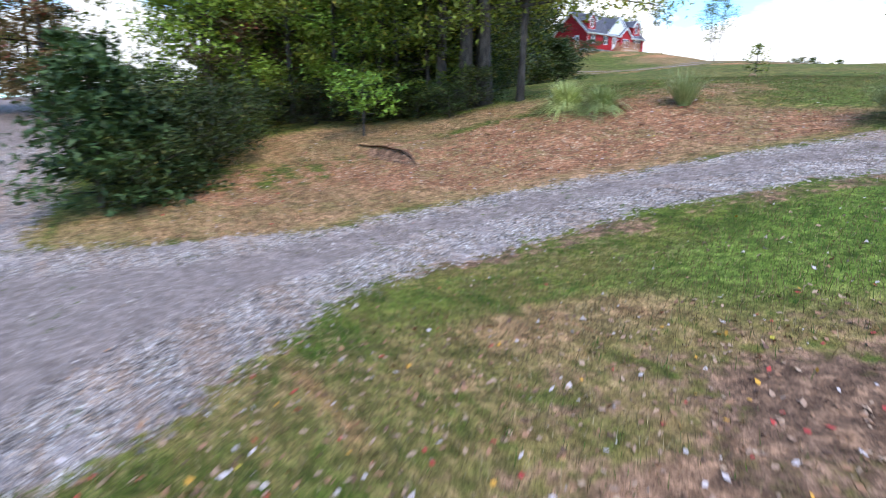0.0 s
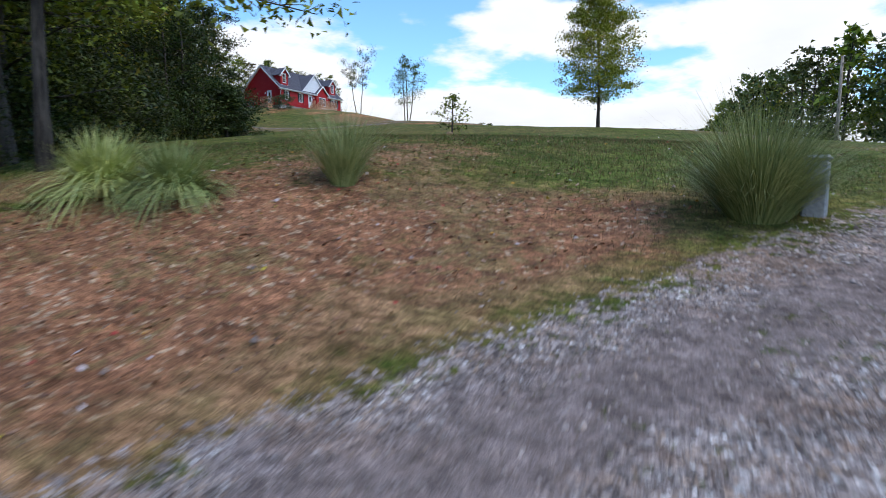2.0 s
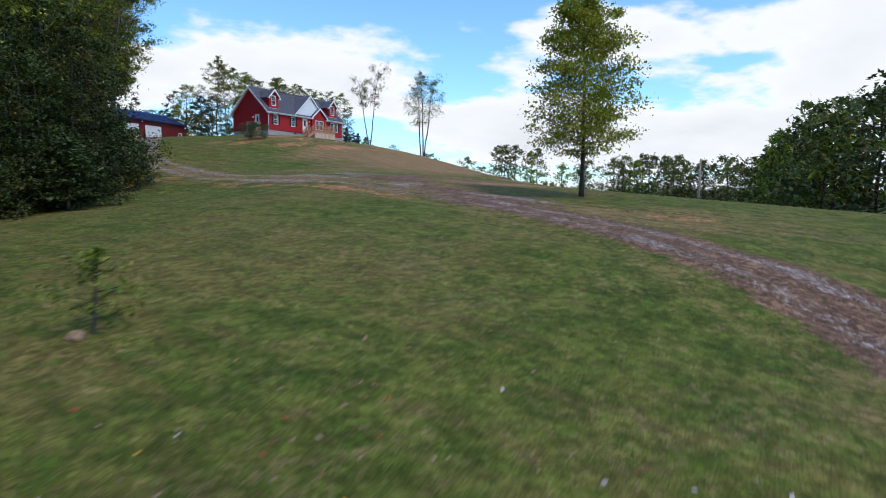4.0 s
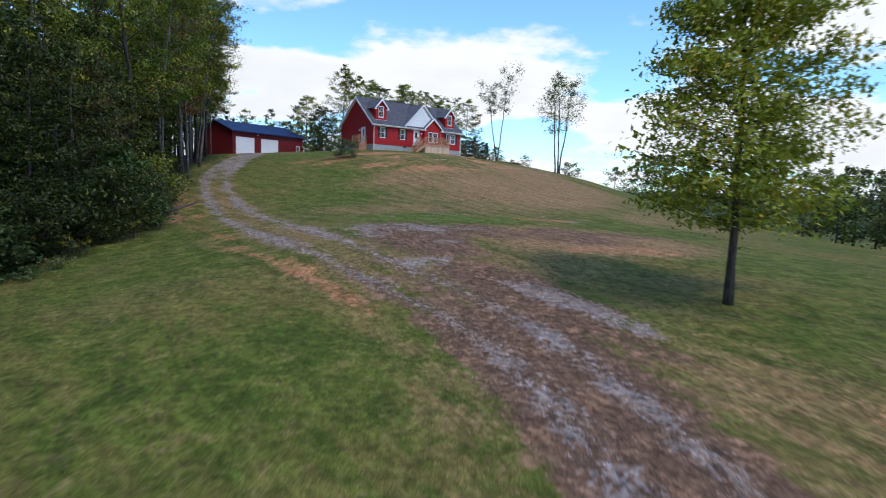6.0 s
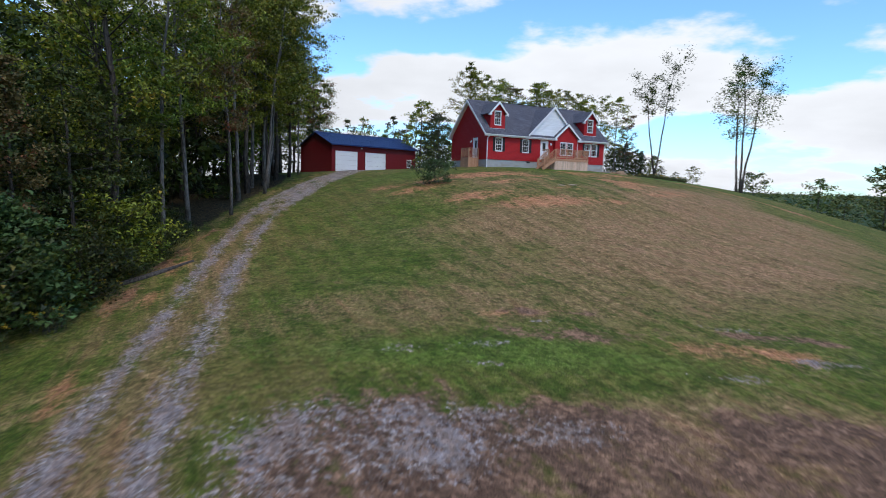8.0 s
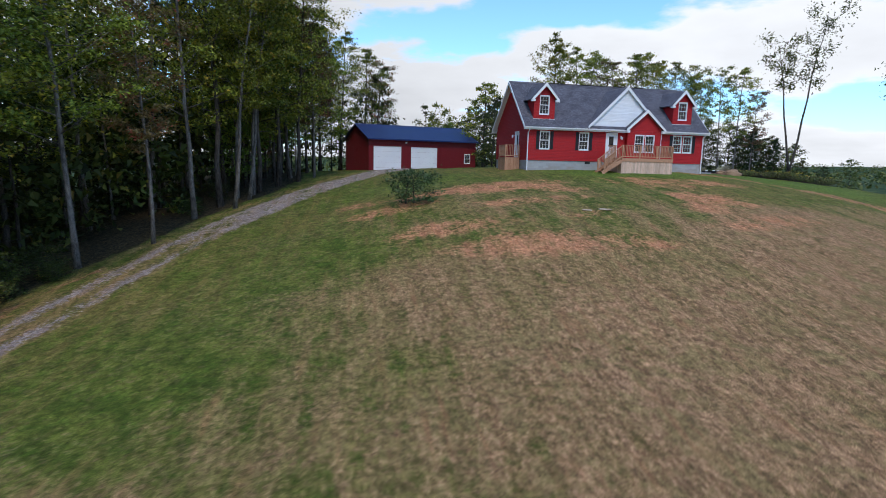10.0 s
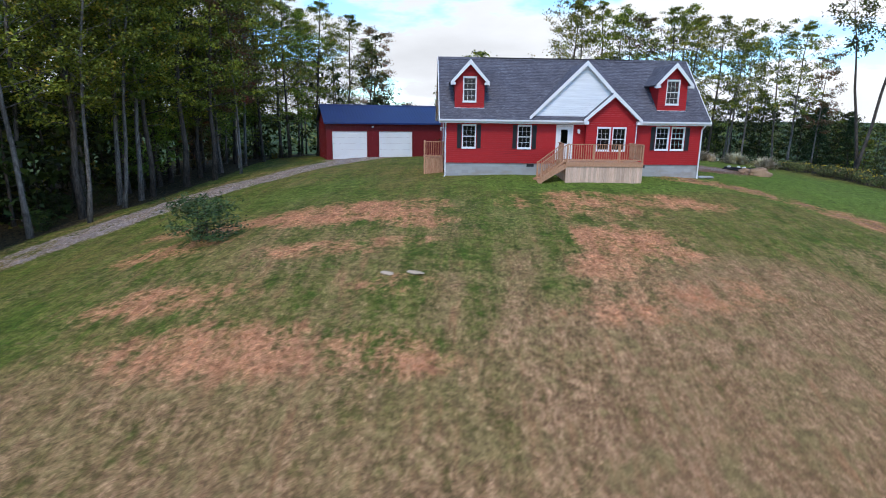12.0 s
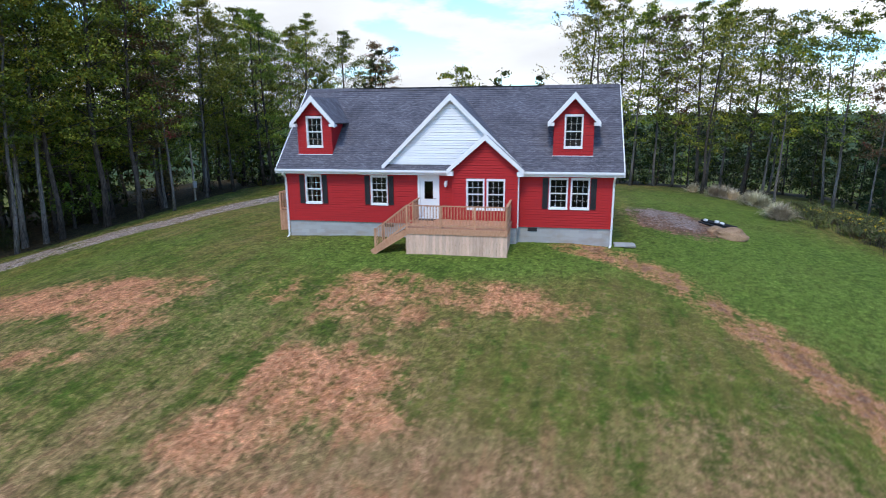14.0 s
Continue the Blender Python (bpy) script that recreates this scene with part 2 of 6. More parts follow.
    def over(base, top, name, lo=0.38, hi=0.62, amount=1.0, rough=edge):
        mask = k.attr(name)
        ragged = k.math("MULTIPLY", k.math("MULTIPLY", rough, amount), k.ramp(mask, 0.02, 0.25))
        return k.mix(k.ramp(k.math("ADD", mask, ragged), lo, hi), base, top)

    col = over(lawn, dry, "dry", 0.05, 0.95, 0.9, k.math("ADD", edge, centred(band.outputs["Fac"], 0.10)))
    col = over(col, litter, "litter", 0.32, 0.66, 0.9)
    col = over(col, clay, "clay", 0.20, 1.02, 1.6)
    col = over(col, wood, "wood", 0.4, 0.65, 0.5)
    col = over(col, mud, "mud", 0.32, 0.68, 1.0)
    col = over(col, stone, "gravel", 0.38, 0.66, 1.0, k.math("ADD", edge, centred(k.noise(c, 8.0, 4, 0.75), 2.2)))
    col = k.mix(k.attr("far"), col, far)
    value = k.math("MULTIPLY", k.ramp(k.math("ADD", grit, blade), 0.78, 1.22, 0.42, 1.58), k.math("MULTIPLY", k.ramp(fine, 0.3, 0.7, 0.84, 1.16), k.math("MULTIPLY", k.ramp(mown, 0.3, 0.7, 0.66, 1.34), k.math("MULTIPLY", k.ramp(clump, 0.34, 0.64, 0.70, 1.26), k.ramp(band.outputs["Fac"], 0.1, 0.9, 0.95, 1.05)))))
    packed = k.math("MULTIPLY", k.ramp(k.attr("track"), 0.3, 0.9), 0.6)
    col = k.hsv(col, v=k.math("ADD", packed, k.math("MULTIPLY", value, k.math("SUBTRACT", 1.0, packed))))
    h = k.math("ADD", k.math("MULTIPLY", blade, 0.5), k.math("ADD", fine, k.math("MULTIPLY", grit, 0.7)))
    k.bump(h, 0.7, 0.025)
    return k.finish(col, 0.95, spec=0.12)


def leaf_material(name, dark, light, accent=None, amount=0.0):
    k = Nodes(name)
    geo = k.n.new("ShaderNodeNewGeometry")
    info = k.n.new("ShaderNodeObjectInfo")
    rnd = geo.outputs["Random Per Island"]
    col = k.mix(rnd, dark, light)
    patch = k.noise(k.coord(), 0.62, 4)
    if accent:
        col = k.mix(k.ramp(k.math("ADD", patch, k.math("MULTIPLY", k.math("SUBTRACT", rnd, 0.5), 0.35)), 0.66 - amount, 0.78 - amount), col, accent)
    col = k.hsv(col, h=k.ramp(info.outputs["Random"], 0, 1, 0.462, 0.508, False), v=k.math("MULTIPLY", k.ramp(patch, 0.32, 0.68, 0.7, 1.3), k.ramp(k.noise(info.outputs["Location"], 3.7, 0), 0.3, 0.7, 0.7, 1.4)))
    k.finish(col, 0.55, spec=0.25)
    tr = k.n.new("ShaderNodeBsdfTranslucent")
    k.l.new(k.hsv(col, s=1.1, v=1.3), tr.inputs[0])
    mx = k.n.new("ShaderNodeMixShader")
    mx.inputs[0].default_value = 0.12
    k.l.new(k.bsdf.outputs[0], mx.inputs[1]); k.l.new(tr.outputs[0], mx.inputs[2])
    k.l.new(mx.outputs[0], k.out.inputs[0])
    return k.mat


def bark_material(name, dark, light):
    k = Nodes(name)
    c = k.coord()
    streak = k.noise(k.scaled(c, (6, 6, 0.9)), 3.0, 5, 0.65)
    patch = k.noise(c, 1.1, 3)
    col = k.mix(k.ramp(streak, 0.35, 0.65), dark, light)
    col = k.hsv(col, v=k.ramp(patch, 0.3, 0.7, 0.75, 1.25))
    k.bump(streak, 0.8, 0.03)
    return k.finish(col, 0.9, spec=0.2)


def siding_material(name, col, metal=0.0, rough=0.5):
    k = Nodes(name)
    c = k.coord()
    long = k.noise(k.scaled(c, (0.6, 0.6, 9)), 1.0, 3)
    grain = k.noise(k.scaled(c, (3, 3, 40)), 4.0, 4)
    v = k.math("ADD", k.ramp(long, 0.3, 0.7, 0.92, 1.06), k.ramp(grain, 0.3, 0.7, -0.06, 0.06))
    k.bump(grain, 0.2, 0.003)
    return k.finish(k.hsv(col, v=v), rough, metal, spec=0.3)


def shingle_material():
    k = Nodes("asphalt_shingle")
    c = k.coord()
    b = k.n.new("ShaderNodeTexBrick")
    k.l.new(k.scaled(c, (1, 1, 1)), b.inputs["Vector"])
    b.inputs["Color1"].default_value, b.inputs["Color2"].default_value = (0.085, 0.082, 0.098, 1), (0.165, 0.160, 0.184, 1)
    b.inputs["Mortar"].default_value = (0.065, 0.064, 0.076, 1)
    b.inputs["Scale"].default_value, b.inputs["Mortar Size"].default_value = 1.0, 0.006
    b.inputs["Brick Width"].default_value, b.inputs["Row Height"].default_value = 0.15, 0.071
    grain, broad = k.noise(c, 60, 3), k.noise(c, 0.9, 4)
    col = k.hsv(b.outputs["Color"], v=k.math("MULTIPLY", k.ramp(grain, 0.3, 0.7, 0.75, 1.25), k.ramp(broad, 0.3, 0.7, 0.85, 1.15)))
    k.bump(k.math("ADD", k.math("MULTIPLY", grain, 0.4), b.outputs["Fac"]), 0.4, 0.006)
    return k.finish(col, 0.9, spec=0.25)


def block_material():
    k = Nodes("concrete_block")
    c = k.coord()
    b = k.n.new("ShaderNodeTexBrick")
    k.l.new(k.scaled(c, (1, 1, 1), (radians(90), 0, 0)), b.inputs["Vector"])
    b.inputs["Color1"].default_value, b.inputs["Color2"].default_value = (0.34, 0.335, 0.33, 1), (0.40, 0.395, 0.385, 1)
    b.inputs["Mortar"].default_value = (0.36, 0.36, 0.36, 1)
    b.inputs["Brick Width"].default_value, b.inputs["Row Height"].default_value = 0.4, 0.2
    b.inputs["Scale"].default_value, b.inputs["Mortar Size"].default_value = 1.0, 0.01
    stain = k.noise(k.scaled(c, (1, 1, 2.2)), 0.9, 5)
    col = k.mix(k.ramp(stain, 0.48, 0.72, 0.0, 0.6), b.outputs["Color"], (0.30, 0.25, 0.20))
    k.bump(k.noise(c, 40, 4), 0.4, 0.006)
    return k.finish(col, 0.92, spec=0.2)


def timber_material(name, dark, light):
    k = Nodes(name)
    c = k.coord()
    info = k.n.new("ShaderNodeObjectInfo")
    grain = k.noise(k.scaled(c, (14, 14, 1.2)), 2.5, 4, 0.6)
    col = k.mix(k.ramp(grain, 0.3, 0.7), dark, light)
    col = k.hsv(col, v=k.ramp(info.outputs["Random"], 0, 1, 0.82, 1.15, False))
    k.bump(grain, 0.3, 0.004)
    return k.finish(col, 0.75, spec=0.25)


def glass_material():
    k = Nodes("window_glass")
    clear = k.n.new("ShaderNodeBsdfTransparent")
    clear.inputs[0].default_value = (0.42, 0.45, 0.45, 1)
    gloss = k.n.new("ShaderNodeBsdfGlossy")
    gloss.inputs["Roughness"].default_value = 0.03
    fre = k.n.new("ShaderNodeFresnel")
    fre.inputs[0].default_value = 1.6
    mx = k.n.new("ShaderNodeMixShader")
    k.l.new(fre.outputs[0], mx.inputs[0]); k.l.new(clear.outputs[0], mx.inputs[1]); k.l.new(gloss.outputs[0], mx.inputs[2])
    k.l.new(mx.outputs[0], k.out.inputs[0])
    return k.mat


M_GROUND = ground_material()
M_RED = siding_material("red_vinyl_siding", (0.42, 0.013, 0.014), 0.0, 0.62)
M_WHITE_SIDING = siding_material("white_vinyl_siding", (0.82, 0.83, 0.84))
M_BARN = siding_material("red_steel_panel", (0.165, 0.011, 0.014), 0.0, 0.45)
M_BLUE_ROOF = plain("blue_steel_roof", (0.012, 0.028, 0.105), 0.38, 0.0, 2, 0.08)
M_WHITE = plain("white_vinyl_trim", (0.80, 0.80, 0.80), 0.5, 0, 5, 0.03)
M_DOOR_WHITE = plain("white_door_paint", (0.78, 0.78, 0.77), 0.45, 0, 3, 0.04)
M_BLACK = plain("black_shutter", (0.012, 0.012, 0.014), 0.7, 0, 6, 0.15)
M_SHINGLE = shingle_material()
M_BLOCK = block_material()
M_TIMBER = timber_material("treated_pine", (0.42, 0.195, 0.108), (0.60, 0.335, 0.205))
M_SKIRT = timber_material("pale_pine_board", (0.58, 0.37, 0.265), (0.74, 0.52, 0.40))
M_GLASS = glass_material()
M_ROOM_SHADE = plain("room_shade", (0.05, 0.045, 0.04), 0.9)
M_STEEL = plain("grey_galvanised_steel", (0.34, 0.36, 0.40), 0.45, 0.6, 3, 0.15)
M_STONE = plain("brown_stone", (0.29, 0.18, 0.105), 0.9, 0, 4, 0.3, 0.8, 0.03)
M_PALE_STONE = plain("pale_stone", (0.50, 0.37, 0.26), 0.9, 0, 4, 0.2, 0.6, 0.02)
M_POLE = bark_material("weathered_pole", (0.25, 0.195, 0.15), (0.44, 0.37, 0.30))
M_BARK = bark_material("grey_bark", (0.034, 0.028, 0.024), (0.11, 0.092, 0.078))
M_BARK_PALE = bark_material("pale_bark", (0.075, 0.066, 0.060), (0.22, 0.20, 0.18))
L_FOREST = leaf_material("forest_leaves", (0.030, 0.055, 0.007), (0.300, 0.375, 0.046), (0.400, 0.310, 0.040), 0.02)
L_EDGE = leaf_material("edge_leaves", (0.022, 0.044, 0.006), (0.215, 0.290, 0.034), (0.330, 0.270, 0.032), 0.0)
L_BRIGHT = leaf_material("bright_leaves", (0.075, 0.150, 0.017), (0.190, 0.310, 0.045))
L_LAWN_TREE = leaf_material("lawn_tree_leaves", (0.180, 0.270, 0.026), (0.380, 0.470, 0.052), (0.480, 0.420, 0.042), 0.06)
L_TURNING = leaf_material("turning_leaves", (0.075, 0.062, 0.020), (0.185, 0.140, 0.050), (0.200, 0.070, 0.036), 0.06)
L_CEDAR = leaf_material("cedar_sprays", (0.019, 0.046, 0.017), (0.054, 0.096, 0.031))
L_EVERGREEN = leaf_material("evergreen_leaves", (0.016, 0.040, 0.011), (0.062, 0.110, 0.032))
# deep-wood, understory and shrub leaves: the wood's shade is in this darker green
L_SHADED = leaf_material("shaded_leaves", (0.008, 0.018, 0.004), (0.064, 0.098, 0.018), (0.14, 0.125, 0.024), 0.02)
L_FAR = leaf_material("far_leaves", (0.0258, 0.0504, 0.0156), (0.147, 0.179, 0.045), (0.189, 0.145, 0.051), 0.02)
L_REED = leaf_material("grass_clump_blades", (0.085, 0.125, 0.035), (0.31, 0.33, 0.14))
L_PALE_REED = leaf_material("variegated_blades", (0.21, 0.26, 0.075), (0.44, 0.46, 0.19))


# ---- shapes ----
class Shape:
    """Vertices and faces gathered into one mesh."""

    def __init__(self):
        self.v, self.f = [], []

    def add(self, verts, faces):
        o = len(self.v)
        self.v += [tuple(p) for p in verts]
        self.f += [tuple(o + i for i in q) for q in faces]
        return self

    def box(self, x0, x1, y0, y1, z0, z1, bevel=0.0):
        if bevel <= 0:
            v = [(x, y, z) for z in (z0, z1) for y in (y0, y1) for x in (x0, x1)]
            return self.add(v, [(0, 2, 3, 1), (4, 5, 7, 6), (0, 1, 5, 4), (2, 6, 7, 3), (0, 4, 6, 2), (1, 3, 7, 5)])
        b = bevel
        ring = [(x0 + b, y0), (x1 - b, y0), (x1, y0 + b), (x1, y1 - b), (x1 - b, y1), (x0 + b, y1), (x0, y1 - b), (x0, y0 + b)]
        inner = [(min(max(x, x0 + b), x1 - b), min(max(y, y0 + b), y1 - b)) for x, y in ring]
        v = [(x, y, z0) for x, y in inner] + [(x, y, z0 + b) for x, y in ring] + [(x, y, z1 - b) for x, y in ring] + [(x, y, z1) for x, y in inner]
        f = [tuple(range(7, -1, -1)), tuple(range(24, 32))]
        f += [(8 * k + i, 8 * k + (i + 1) % 8, 8 * k + 8 + (i + 1) % 8, 8 * k + 8 + i) for k in range(3) for i in range(8)]
        return self.add(v, f)

    def beam(self, a, b, w, h):
        """A bar of w by h from a to b, its height upright."""
        a, b = Vector(a), Vector(b)
        d = (b - a).normalized()
        s = d.cross(Vector((0, 0, 1)))
        s = (s.normalized() if s.length > 1e-4 else Vector((1, 0, 0))) * w / 2
        u = s.cross(d).normalized() * h / 2
        v = [p + i * s + j * u for p in (a, b) for i, j in ((-1, -1), (1, -1), (1, 1), (-1, 1))]
        return self.add(v, [(0, 1, 2, 3), (7, 6, 5, 4), (0, 4, 5, 1), (1, 5, 6, 2), (2, 6, 7, 3), (3, 7, 4, 0)])

    def prism(self, poly, y0, y1):
        """A flat outline in x and z, drawn out from y0 to y1."""
        n = len(poly)
        v = [(x, y0, z) for x, z in poly] + [(x, y1, z) for x, z in poly]
        return self.add(v, [tuple(range(n)), tuple(range(2 * n - 1, n - 1, -1))] + [(i, n + i, n + (i + 1) % n, (i + 1) % n) for i in range(n)])

    def tube(self, points, radii, n=7):
        pts = [Vector(p) for p in points]
        o, last = len(self.v), len(pts) - 1
        for i, (p, r) in enumerate(zip(pts, map(float, radii))):
            d = (pts[min(i + 1, last)] - pts[max(i - 1, 0)]).normalized()
            s = d.cross(Vector((0.3, 0.9, 0.15))).normalized()
            u = s.cross(d)
            self.v += [tuple(p + r * (math.cos(a) * s + math.sin(a) * u)) for a in (2 * math.pi * k / n for k in range(n))]
        self.f += [(o + i * n + k, o + i * n + (k + 1) % n, o + (i + 1) * n + (k + 1) % n, o + (i + 1) * n + k) for i in range(last) for k in range(n)]
        self.f += [tuple(o + k for k in range(n - 1, -1, -1)), tuple(o + last * n + k for k in range(n))]
        return self

    def mesh(self, name, material, smooth=False):
        me = bpy.data.meshes.new(name)
        me.from_pydata(self.v, [], self.f)
        me.materials.append(material)
        if smooth:
            me.polygons.foreach_set("use_smooth", [True] * len(me.polygons))
        me.update()
        return me


def part(name, shape, material, parent=None, label="", smooth=False):
    ob = new(name, shape.mesh(name, material, smooth))
    if parent:
        ob.parent = parent
    return tagged(ob, label)


def thing(name, m, label, category, group=""):
    ob = new(name)
    ob.empty_display_size = 0.3
    ob.matrix_basis = m
    return tagged(ob, label, category, group)


def quads(name, verts, material):
    """A mesh of loose faces from an array of their corners."""
    n, k = verts.shape[:2]
    me = bpy.data.meshes.new(name)
    me.vertices.add(k * n)
    me.vertices.foreach_set("co", np.ascontiguousarray(verts, np.float32).ravel())
    me.loops.add(k * n)
    me.loops.foreach_set("vertex_index", np.arange(k * n, dtype=np.int32))
    me.polygons.add(n)
    me.polygons.foreach_set("loop_start", np.arange(0, k * n, k, dtype=np.int32))
    me.materials.append(material)
    me.update(calc_edges=True)
    return me


# ---- the lie of the land ----
LOT = [(-12.7, 13.2, -0.41), (-7.5, 12.6, -0.08), (-4.1, 8.2, -0.43), (-0.5, 6.0, -0.26), (-3.4, 1.4, -1.32), (1.3, 2.5, -0.2), (-1.6, 15.0, 1.68), (2.7, 10.8, 1.71), (4.0, 7.1, 0.66), (9.9, 19.9, 3.12), (7.2, 5.7, 1.09), (21.5, 14.9, 2.85), (17, 15.4, 2.95), (26.9, 16.1, 3.0), (19.5, 11.9, 2.6), (24.5, 19.5, 3.75), (15.0, 30.0, 4.6), (-5.2, -8.4, -1.83), (7.1, -8.2, -1.33)]
HILL = [(30.8, 35.2, 5.4), (29.3, 30.5, 4.8), (22.4, 39.4, 5.9), (21.4, 46.5, 6.6), (11.5, 46, 5.3), (12.4, 54.7, 6.3), (10.2, 69.6, 8.2), (33.3, 74.6, 9.4), (16.7, 80.5, 11.3),
        (26, 77, 10.9), (35.9, 84.7, 10.95), (28.8, 88.5, 12.2), (20, 94.5, 13.1), (32.4, 103, 13.1), (14, 101, 13.1), (34.5, 110.7, 13), (0, 106, 12.5), (50, 111, 11.2), (5.1, 112, 12.7),
        (31.2, 54, 6.72), (25.5, 56.6, 7.2), (15.6, 50.2, 6.4), (13.9, 81, 10.85), (20.7, 46.2, 6.72), (26, 37.6, 5.42), (20.6, 74.8, 10.3), (16.2, 42.5, 5.85), (25.4, 68.8, 9.0)]
ROUND = [(-27.4, 4, -1.7), (-24.8, 49.6, 3), (-18, 100, 11), (20, -14, -0.6), (45, 10, 2.8), (54, 31, 4.2), (65, 50, 2.4), (57, 58, 4.4), (79, 73, 2.4), (52, 95, 9.0), (64, 85, 4.5), (70, 125, 6.5), (33, 133, 12.3), (20, 140, 11.6), (-20, 140, 11)]
CTRL = np.array(LOT + HILL + ROUND, float)


def _thin(r):
    return np.where(r > 0, r * r * np.log(np.maximum(r, 1e-9)), 0.0)


def _spline(p, stiff=3.0):
    n = len(p)
    a = np.zeros((n + 3, n + 3))
    a[:n, :n] = _thin(np.hypot(p[:, None, 0] - p[None, :, 0], p[:, None, 1] - p[None, :, 1])) + stiff * np.eye(n)
    a[:n, n], a[n, :n], a[:n, n + 1:], a[n + 1:, :n] = 1, 1, p[:, :2], p[:, :2].T
    return np.linalg.solve(a, np.r_[p[:, 2], 0, 0, 0])


BEND = _spline(CTRL)


def smooth(x, lo, hi):
    t = np.clip((x - lo) / (hi - lo), 0, 1)
    return t * t * (3 - 2 * t)


def waves(x, y, scale, seed):
    """A cheap rolling relief, about -1 to 1."""
    r = np.random.RandomState(seed)
    out = 0
    for _ in range(7):
        a, f, p = r.uniform(0, 6.28), r.uniform(0.6, 1.7) / scale, r.uniform(0, 6.28)
        out = out + np.sin((x * np.cos(a) + y * np.sin(a)) * f * 6.28 + p)
    return out / 4.0


def height(x, y):
    x, y = np.asarray(x, float), np.asarray(y, float)
    z = np.zeros(np.broadcast(x, y).shape) + BEND[-3] + BEND[-2] * x + BEND[-1] * y
    for (cx, cy, _), w in zip(CTRL, BEND):
        z = z + w * _thin(np.hypot(x - cx, y - cy))
    away = np.hypot((x - 20) / 1.0, (y - 60) / 1.25)
    k = smooth(away, 62, 130)
    hills = -1.5 + 2.0 * waves(x, y, 420, 5) + smooth(away, 300, 1400) * (10 + 9 * waves(x, y, 900, 8))
    z = z * (1 - k) + hills * k
    z = z + scarp(x, y)
    return z + 0.05 * waves(x, y, 6.0, 3) + 0.018 * waves(x, y, 1.5, 4) * (1 - k)


# ---- ways and patches over the land ----
LIP = np.array([(-7.87, 12.96), (-6.32, 11.23), (-5.37, 9.62), (-4.87, 7.94)])


def scarp(x, y):
    """A low washed-out lip across the bank."""
    far, side, along = beside(x, y, LIP)
    far, side, along = (v.reshape(np.shape(x)) for v in (far, side, along))
    ends = smooth(along, 0.0, 0.7) * (1 - smooth(along, 3.8, 4.5))
    return 0.2 * ends * smooth(side, -0.1, 0.1) * (1 - smooth(np.abs(side), 0.3, 1.8))


DRIVE = [(-13, -2.2), (-9.6, 0.6), (-6.8, 2.6), (-3.8, 3.75), (-1, 4.0), (2, 4.05), (5, 4.0), (7.6, 3.85), (11.5, 4.1), (16, 5.7), (20, 8.9), (23, 13.2), (24.6, 18.3), (24.9, 22.5), (24.8, 26.8), (24.2, 31.3), (22.9, 35), (19.6, 40.5),
         (17.2, 45), (14.55, 50.6), (12.2, 56), (10, 61.3), (6.7, 70.9), (5.3, 77.5), (4.9, 83), (4.7, 94), (3.9, 101), (3.4, 107.5)]
LANE = [(-6, -40), (-9.6, -20), (-11.9, -9.3), (-14.4, -0.6), (-17.4, 6.9), (-20.4, 12.5), (-25.4, 21), (-33, 33), (-50, 56), (-86, 92)]
TRAIL = [(30.9, 101.8), (32.4, 102.4), (34.2, 102.1), (35.6, 101.8), (37.8, 100.7), (39.4, 99.9), (41.0, 99.1), (42.1, 98.6), (43.3, 98.0), (47, 94.8), (50.5, 89.9)]
GREEN_TRACKS = [[(22.9, 93.6), (24.1, 91.4), (28.1, 84.2), (30.8, 79.6)], [(25.2, 94.4), (26.1, 92.9), (29.2, 88.2), (32.1, 82.3)]]
FIELD_TRACK = [(66, 66), (72, 66), (80, 62), (92, 52)]


def bend(points, step=0.6):
    """A rounded line through the points."""
    p = np.array(points, float)
    p = np.vstack([2 * p[0] - p[1], p, 2 * p[-1] - p[-2]])
    out = []
    for a, b, c, d in zip(p, p[1:], p[2:], p[3:]):
        n = max(2, int(np.hypot(*(c - b)) / step))
        for t in np.arange(n)[:, None] / n:
            out.append(0.5 * (2 * b + (c - a) * t + (2 * a - 5 * b + 4 * c - d) * t**2 + (3 * b - a - 3 * c + d) * t**3))
    return np.vstack(out + [p[-2:-1]])


DRIVE_LINE, LANE_LINE, TRAIL_LINE, FIELD_LINE = bend(DRIVE), bend(LANE, 1.0), bend(TRAIL), bend(FIELD_TRACK, 2.0)


def beside(x, y, line):
    """How far each place lies from a line, to its left positive, and how far along it."""
    x, y = np.ravel(x), np.ravel(y)
    far, side, along = np.full(x.shape, 1e9), np.zeros(x.shape), np.zeros(x.shape)
    run = 0.0
    for a, b in zip(line[:-1], line[1:]):
        d = b - a
        n = np.hypot(*d)
        near = np.abs(x - a[0]) + np.abs(y - a[1]) < 30
        if near.any():
            px, py = x[near] - a[0], y[near] - a[1]
            t = np.clip((px * d[0] + py * d[1]) / n**2, 0, 1)
            r = np.hypot(px - t * d[0], py - t * d[1])
            s = np.sign(d[0] * py - d[1] * px)
            better = r < far[near]
            i = np.flatnonzero(near)[better]
            far[i], side[i], along[i] = r[better], s[better], run + n * t[better]
        run += n
    return far, far * side, along


def blobs(x, y, spots):
    """Soft patches: centre, half length, half width, turn in degrees, strength."""
    out = np.zeros(x.shape)
    for cx, cy, a, b, turn, s in spots:
        c, n = math.cos(radians(turn)), math.sin(radians(turn))
        u, v = ((x - cx) * c + (y - cy) * n) / a, ((y - cy) * c - (x - cx) * n) / b
        out = np.maximum(out, s * (1 - smooth(np.sqrt(u * u + v * v), 0.45, 1.25)))
    return out


